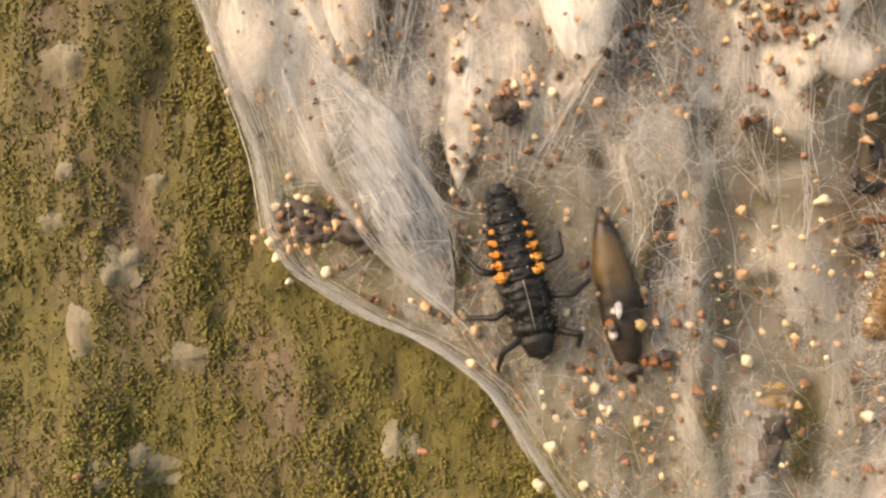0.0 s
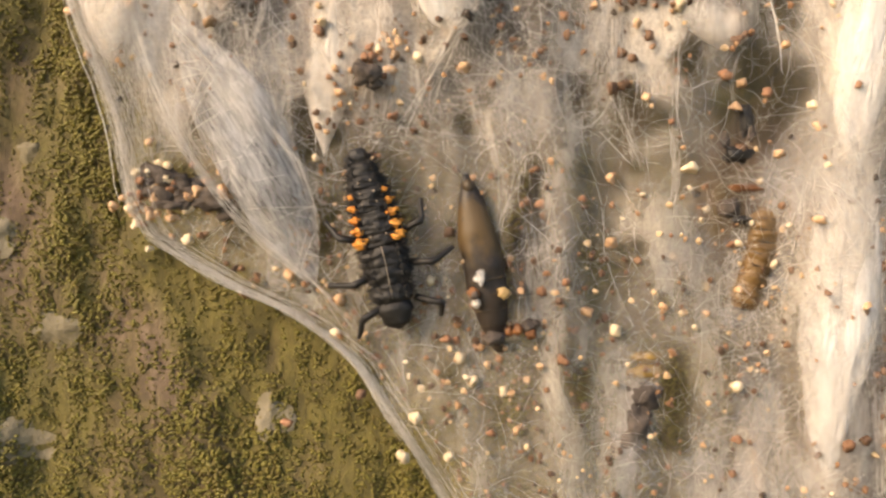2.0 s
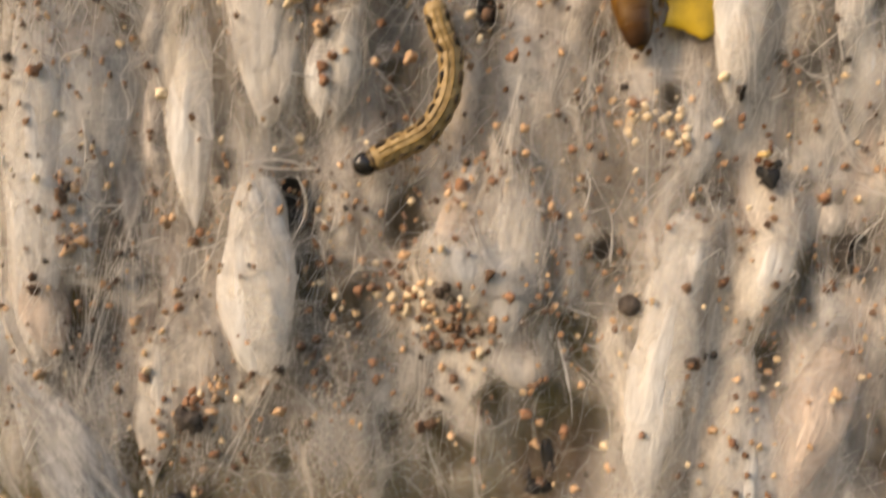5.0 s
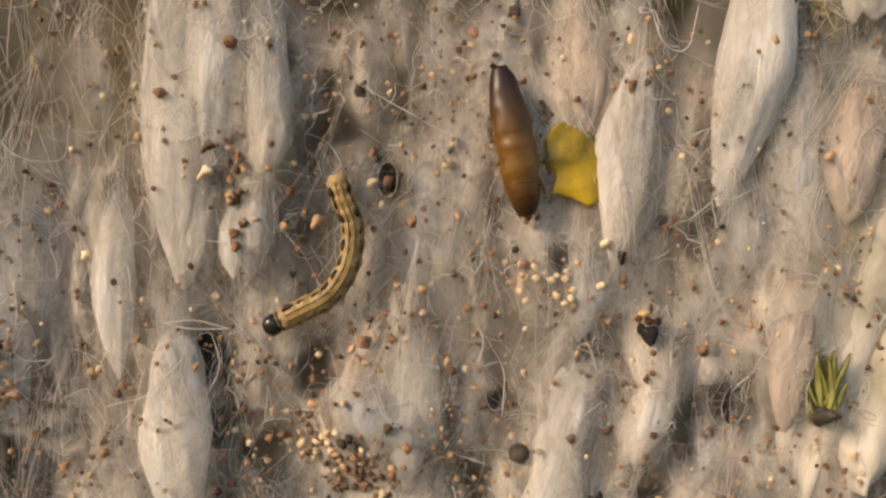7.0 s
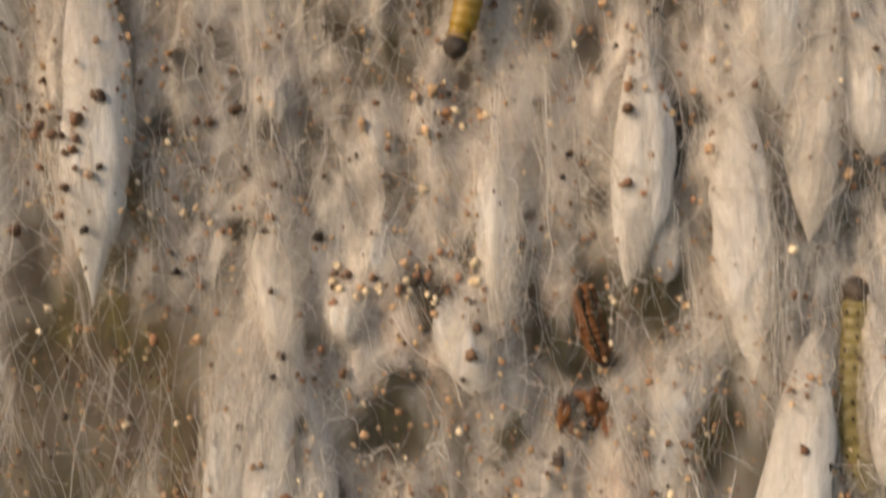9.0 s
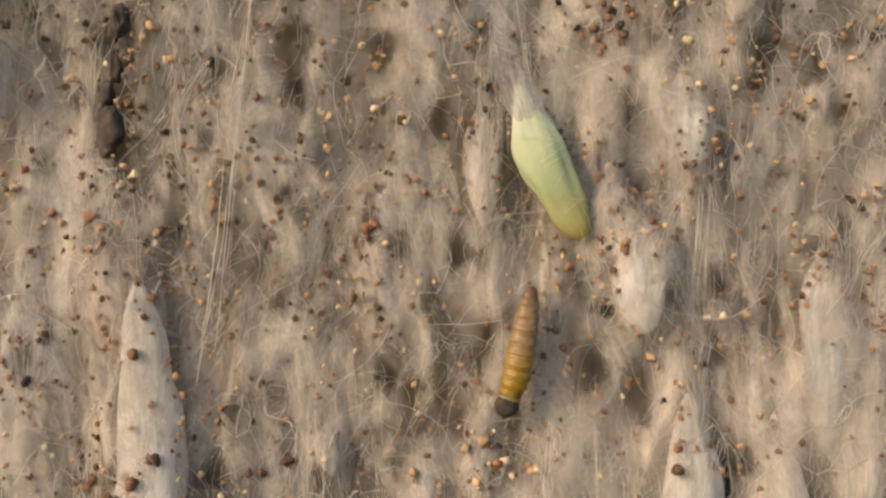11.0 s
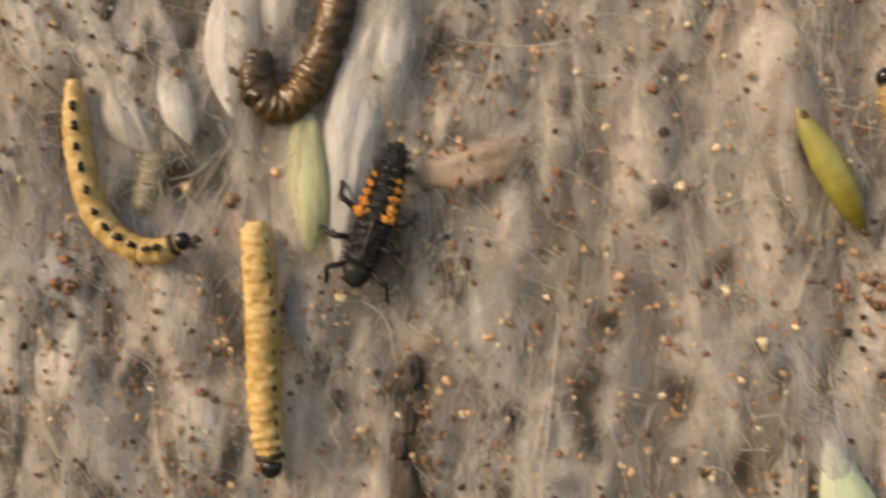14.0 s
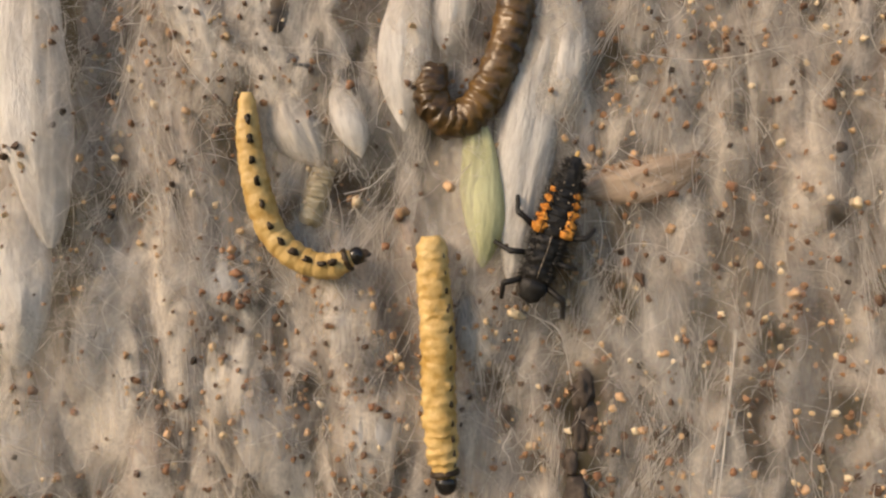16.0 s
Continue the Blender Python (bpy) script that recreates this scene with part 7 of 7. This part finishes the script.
pellets("brown", [(-7.64, 19.48, 0.45), (-9.78, 13.93, 0.55), (-9.84, 14.57, 0.45), (23.42, 14, 0.45), (0.54, 27.85, 0.35), (4.82, 27.27, 0.65), (27.15, 8.43, 0.55), (23.78, 10.19, 0.6), (16.18, 3.74, 0.65), (4.47, 11.36, 0.5), (3.55, 30.18, 0.6), (18.15, 34.13, 0.38), (17.09, 30.58, 0.38), (-1.93, 16.4, 0.49), (13.37, 14.75, 0.54), (9.84, 33.12, 0.33), (30.21, 30.31, 0.44), (16.74, 17.69, 0.6)])
pellets("brown", [(26.56, 39.18, 0.38), (30.52, 32.58, 0.38), (6.86, 35.65, 0.35), (32.94, 23.39, 0.33), (40.93, 18.9, 0.33), (13.35, 28.22, 0.71), (0.07, 57.33, 0.5), (1.46, 58.05, 0.61), (23.94, 58.09, 0.72), (20.89, 55.68, 0.45), (21.54, 55.1, 0.39), (26.04, 58.2, 0.39), (33.06, 45.28, 0.45), (4.52, 44.02, 0.56), (-5.67, 58.5, 0.72), (-7.61, 53.4, 0.56), (-8.42, 56.31, 0.45), (7.84, 42.83, 0.45), (25.8, 59.39, 0.45), (4, 53.7, 0.33), (10.37, 55.94, 0.39), (5.55, 46.3, 0.39), (-1.11, 46.52, 0.39), (1.65, 47.45, 0.39)])
pellets("brown", [(28.8, 56.76, 0.39), (-11.02, 51.01, 0.72), (-5.03, 63.99, 0.39), (15.62, 45.65, 0.61), (15.3, 44.18, 0.72), (-2.05, 75.39, 0.61), (-1.23, 74.09, 0.56), (-0.69, 57.38, 0.45), (-6.59, 70.83, 0.45), (25, 75.46, 0.5), (0.07, 74.26, 0.45), (-2.36, 71.98, 0.5), (27.76, 73.69, 0.61), (26.82, 67.87, 0.39), (-9.64, 57.01, 0.73), (-6.75, 94.87, 0.44), (-0.73, 87.86, 0.38), (-1.44, 75.86, 0.55), (0.66, 71.24, 0.66), (2.28, 85.07, 0.66), (3.62, 72.01, 0.44), (22.6, 88.61, 0.38)])
pellets("brown", [(13.56, 79.89, 0.55), (22.59, 72.18, 0.44), (-5.26, 75.25, 0.38), (-17.85, 75.83, 0.38), (-7.49, 74.48, 0.38), (-5.75, 71.61, 0.49), (4.72, 69.94, 0.44), (11.74, 90.76, 0.38), (8.37, 88.7, 0.71), (3.69, 81.55, 0.38), (-4.06, 91.01, 0.38), (8.12, 78.02, 0.66), (-1.95, 103.82, 0.54), (-7.39, 95.26, 0.43), (-5.1, 95.09, 0.49), (-18.79, 93.4, 0.43), (-21.46, 98.35, 0.43), (-25.82, 87.73, 0.43), (-25.26, 92.37, 0.35), (-1.95, 96.97, 0.38), (-5.32, 90, 0.6), (-7.62, 85.18, 0.43), (-31.31, 82.84, 0.38)])
pellets("brown", [(-22.88, 98.86, 0.49), (-32.26, 82.78, 0.38), (-33.54, 79.04, 0.43), (0.7, 85.33, 0.38), (-40.79, 90.45, 0.7), (-17.85, 90.71, 0.38), (-39.07, 83.8, 0.54), (4.93, 80.29, 0.65)])
pellets("black", [(2.68, 9.87, 0.58), (-14.35, 6.04, 0.31), (-11.54, 7.76, 0.34), (8.15, 6.27, 0.31), (-5.8, 8.72, 0.22), (-7.8, 11.63, 0.29), (18.53, 4.24, 0.33), (27.13, 1.41, 0.43), (26.54, -0.59, 0.38), (21.47, -3.59, 0.19), (21.95, 2.23, 0.24), (23.53, 10.22, 0.62), (24.49, 10.49, 0.48), (20.62, 12.9, 0.62), (-11.07, 25.72, 0.45), (-9.25, 15.39, 0.3), (11.19, 14.05, 0.55), (26.11, 18.53, 0.28), (20.54, 23.7, 0.35), (5.93, 18.14, 0.25), (25.25, 10.42, 0.45)])
pellets("black", [(26.18, 24.08, 0.55), (9.85, 10.33, 0.3), (1.26, 15.16, 0.23), (3.77, 10.83, 0.35), (11.8, 33.34, 0.71), (2.18, 39.95, 0.35), (14.25, 31.82, 0.35), (7.89, 23.06, 0.38), (21.99, 32.67, 0.35), (20.48, 37.79, 0.71), (20.44, 24.42, 0.38), (4.07, 16.87, 0.35), (10.81, 13.76, 0.54), (31.73, 25.68, 0.33), (37.6, 16.99, 0.71), (37.46, 14.9, 0.71), (35.46, 38.05, 0.38), (-8.17, 19.21, 0.54), (-7.12, 54.5, 0.36), (-6.47, 51.04, 0.5), (-0.52, 60.37, 0.33), (16.8, 52.8, 0.39), (13.85, 59.03, 0.39)])
pellets("black", [(20.48, 54.28, 0.39), (25.66, 63.91, 0.39), (29.7, 62.9, 0.33), (23.42, 61.73, 0.45), (6.34, 50.79, 0.67), (-1.92, 48.63, 0.45), (6.62, 62.99, 0.28), (4.1, 42.81, 0.33), (20.73, 55.58, 0.33), (14.82, 42.71, 0.39), (12.03, 48.23, 0.5), (14.89, 57.26, 0.28), (18.73, 49.9, 0.39), (0.24, 70.76, 0.5), (19.84, 74.7, 0.39), (20.82, 72.12, 0.39), (-8.76, 69.04, 0.28), (-13.25, 62.85, 0.61)])
pellets("black", [(-6.75, 70.73, 0.33), (16.4, 85.83, 0.49), (13.08, 79.83, 0.49), (-5.21, 85.02, 0.38), (20.32, 84.31, 0.49), (18.99, 85.75, 0.38), (17.43, 77.37, 0.38), (-14.4, 94.33, 0.44), (-20.77, 91.27, 0.71), (23.89, 95.49, 0.44), (23.94, 93.89, 0.49), (-0.65, 74.52, 0.49), (0.78, 74.57, 0.44), (-5.57, 77.23, 0.38), (-6.29, 91.41, 0.38), (1.87, 95.55, 0.38), (-16.21, 75.66, 0.38), (-13.19, 76.11, 0.36), (-20.85, 80.71, 0.38), (-18.91, 69.66, 0.71), (20.86, 75.37, 0.38), (-8.24, 84.02, 0.71)])
pellets("black", [(-20.84, 86.18, 0.36), (-4.8, 71.76, 0.38), (26.85, 82.03, 0.38), (20.96, 85.1, 0.44), (17.96, 88.64, 0.38), (-30.88, 96.27, 0.49), (-0.93, 88, 0.43), (-35.07, 93.6, 0.38), (-30.35, 85.37, 0.43), (5.88, 97.32, 0.7), (-3.46, 101.62, 0.38), (-40.04, 80.16, 0.33), (-15.98, 80.77, 0.54), (-36.89, 99.13, 0.33), (-40.96, 89.02, 0.38), (-2.91, 81.24, 0.6), (-27.2, 79.04, 0.33)])
pellet_clump(11.19, 11.96, 3.81, 3.22, 42, ("rust", "brown", "tan", "cream", "brown", "rust"), 11)
pellet_clump(12.45, 19.65, 2.86, 2.54, 20, ("rust", "brown", "tan", "rust"), 12)
pellet_clump(-12.83, 1.07, 2.52, 3.08, 40, ("tan", "cream", "tan", "rust"), 13)
pellet_clump(-9.75, 1.49, 3.08, 1.68, 26, ("tan", "rust", "tan"), 14)
pellet_clump(-1.7, 8.01, 3.08, 1.68, 14, ("tan", "rust", "cream", "tan"), 15)
pellet_clump(21.98, 22.6, 5.57, 3.81, 26, ("cream", "tan", "rust", "cream"), 16)
pellet_clump(11.45, 47.54, 4.82, 2.57, 22, ("brown", "rust", "cream", "tan"), 17)
pellet_clump(8.12, 14.22, 4.44, 2.22, 20, ("tan", "rust", "cream", "brown"), 18)
pellet_clump(20.59, 83.66, 3.83, 3.51, 18, ("brown", "black", "tan", "rust"), 19)
pellet_clump(16.8, 87.99, 2.88, 2.24, 14, ("rust", "brown", "rust"), 20)
pellet_clump(-28.72, 88.85, 2.84, 3.48, 14, ("rust", "rust", "tan"), 21)
pellet_clump(-6.06, 95.4, 5.05, 1.9, 14, ("brown", "rust", "tan"), 22)
pellet_clump(4.76, 27.93, 1.9, 5.08, 12, ("rust", "brown", "tan"), 23)
pellet_clump(-8.33, 18.07, 1.76, 2.64, 10, ("brown", "rust", "tan"), 24)
pellet_clump(9.73, 13.71, 3.81, 2.05, 12, ("tan", "rust", "cream"), 25)
pellet_clump(9.12, 48.23, 4.22, 1.95, 14, ("brown", "cream", "tan"), 26)
pellet_clump(-2.07, 8.09, 1.94, 1.39, 10, ("tan", "rust"), 27)
pellet_clump(-8.71, 78.15, 3.51, 5.11, 12, ("rust", "brown", "tan"), 28)
pellet_clump(-7.08, 56.55, 2.27, 2.92, 8, ("rust", "brown"), 29)
pellet_clump(13.44, 57.78, 3.9, 2.93, 12, ("rust", "cream", "tan"), 30)
pellet_clump(22.93, 22.16, 4.44, 3.17, 9, ("cream", "tan", "rust"), 31)
pellet_clump(3.35, -5.47, 2.24, 1.68, 8, ("rust", "brown", "cream"), 32)


def small_frass(seed):
    """The pellets too small to count, one object for each colour."""
    rng = random.Random(seed)
    shapes = [mesh_parts(lump(k * 2.9, 0.5, 0.7, 2, (1, 0.85, 1 + 0.15 * (k % 3)))) for k in range(7)]
    for tone in FRASS:
        verts, faces = [], []
        for k, (x, y, z, size, own) in enumerate(SMALL):
            if own != tone:
                continue
            vs, fs = shapes[k % 7]
            turn = Euler((rng.uniform(0, 6), rng.uniform(0, 6), rng.uniform(0, 6))).to_matrix()
            c, base = Vector((x, y, z)), len(verts)
            verts += [turn @ v * size + c for v in vs]
            faces += [tuple(base + q for q in f) for f in fs]
        ob = new("small_frass", mesh_from("small_frass", verts, faces, FRASS[tone]))
        tagged(ob, "small " + tone + " frass pellets caught in the silk", "frass", kind="stuff")


def loose_frass(count, seed):
    """The countless smaller pellets, thicker in some places than in others."""
    rng = random.Random(seed)
    verts, faces, made = [], [], 0
    shapes = []
    for bm in (lump(k * 3.1, 1.0, 0.8, 1) for k in range(8)):
        bm.verts.ensure_lookup_table()
        shapes.append(([v.co.copy() for v in bm.verts], [[v.index for v in f.verts] for f in bm.faces]))
        bm.free()
    while made < count:
        x, z = rng.uniform(-44, 46), rng.uniform(-16, 112)
        if x < left_edge(z) + 0.8:
            continue
        m = noise.noise(Vector((x * 0.12, z * 0.10, 31.0))) + 0.6 * noise.noise(Vector((x * 0.45, z * 0.4, 33.0)))
        if m + (0.0 if z > 50 else 0.1 if 10 < z < 32 else -0.05) < rng.uniform(-0.7, 0.7):
            continue
        if on_lattice(OVER, x, z) < 0.7 and rng.random() < 0.75:
            continue
        made += 1
        vs, fs = shapes[made % 8]
        r = rng.choice((rng.uniform(0.07, 0.13), rng.uniform(0.11, 0.21))) * (1.1 if z > 60 else 1.0)
        turn = Euler((rng.uniform(0, 6), rng.uniform(0, 6), rng.uniform(0, 6))).to_matrix()
        c = Vector((x, min(web_y(x, z), 0.7) - (rng.uniform(-0.3, 0.35) if z < 45 else rng.uniform(-0.38, 0.32)), z))
        base = len(verts)
        verts += [turn @ v * r + c for v in vs]
        faces += [tuple(base + q for q in f) for f in fs]
    ob = new("loose_frass", mesh_from("loose_frass", verts, faces, MIXED, smooth=False))
    tagged(ob, "scattered small brown and tan frass pellets in the silk", "frass", kind="stuff")


small_frass(8)
loose_frass(11500, 6)
for bm in PELLETS:
    bm.free()


def motions():
    """The first larva slowly bends its thorax and head to one side."""
    front, length = BENDING[0]
    waist = Matrix.Translation((0, 0, -0.05 * length))
    for piece, share in front:
        rows = [(t, waist @ pose(0, 0, 0, 0, turn * share, 0) @ waist.inverted()) for t, turn in ((0, 0), (1, 1.2), (2, 3.4), (3, 7), (4, 10), (5, 10.6), (7, 10.6), (16, 10.6))]
        walk(piece, rows)


motions()
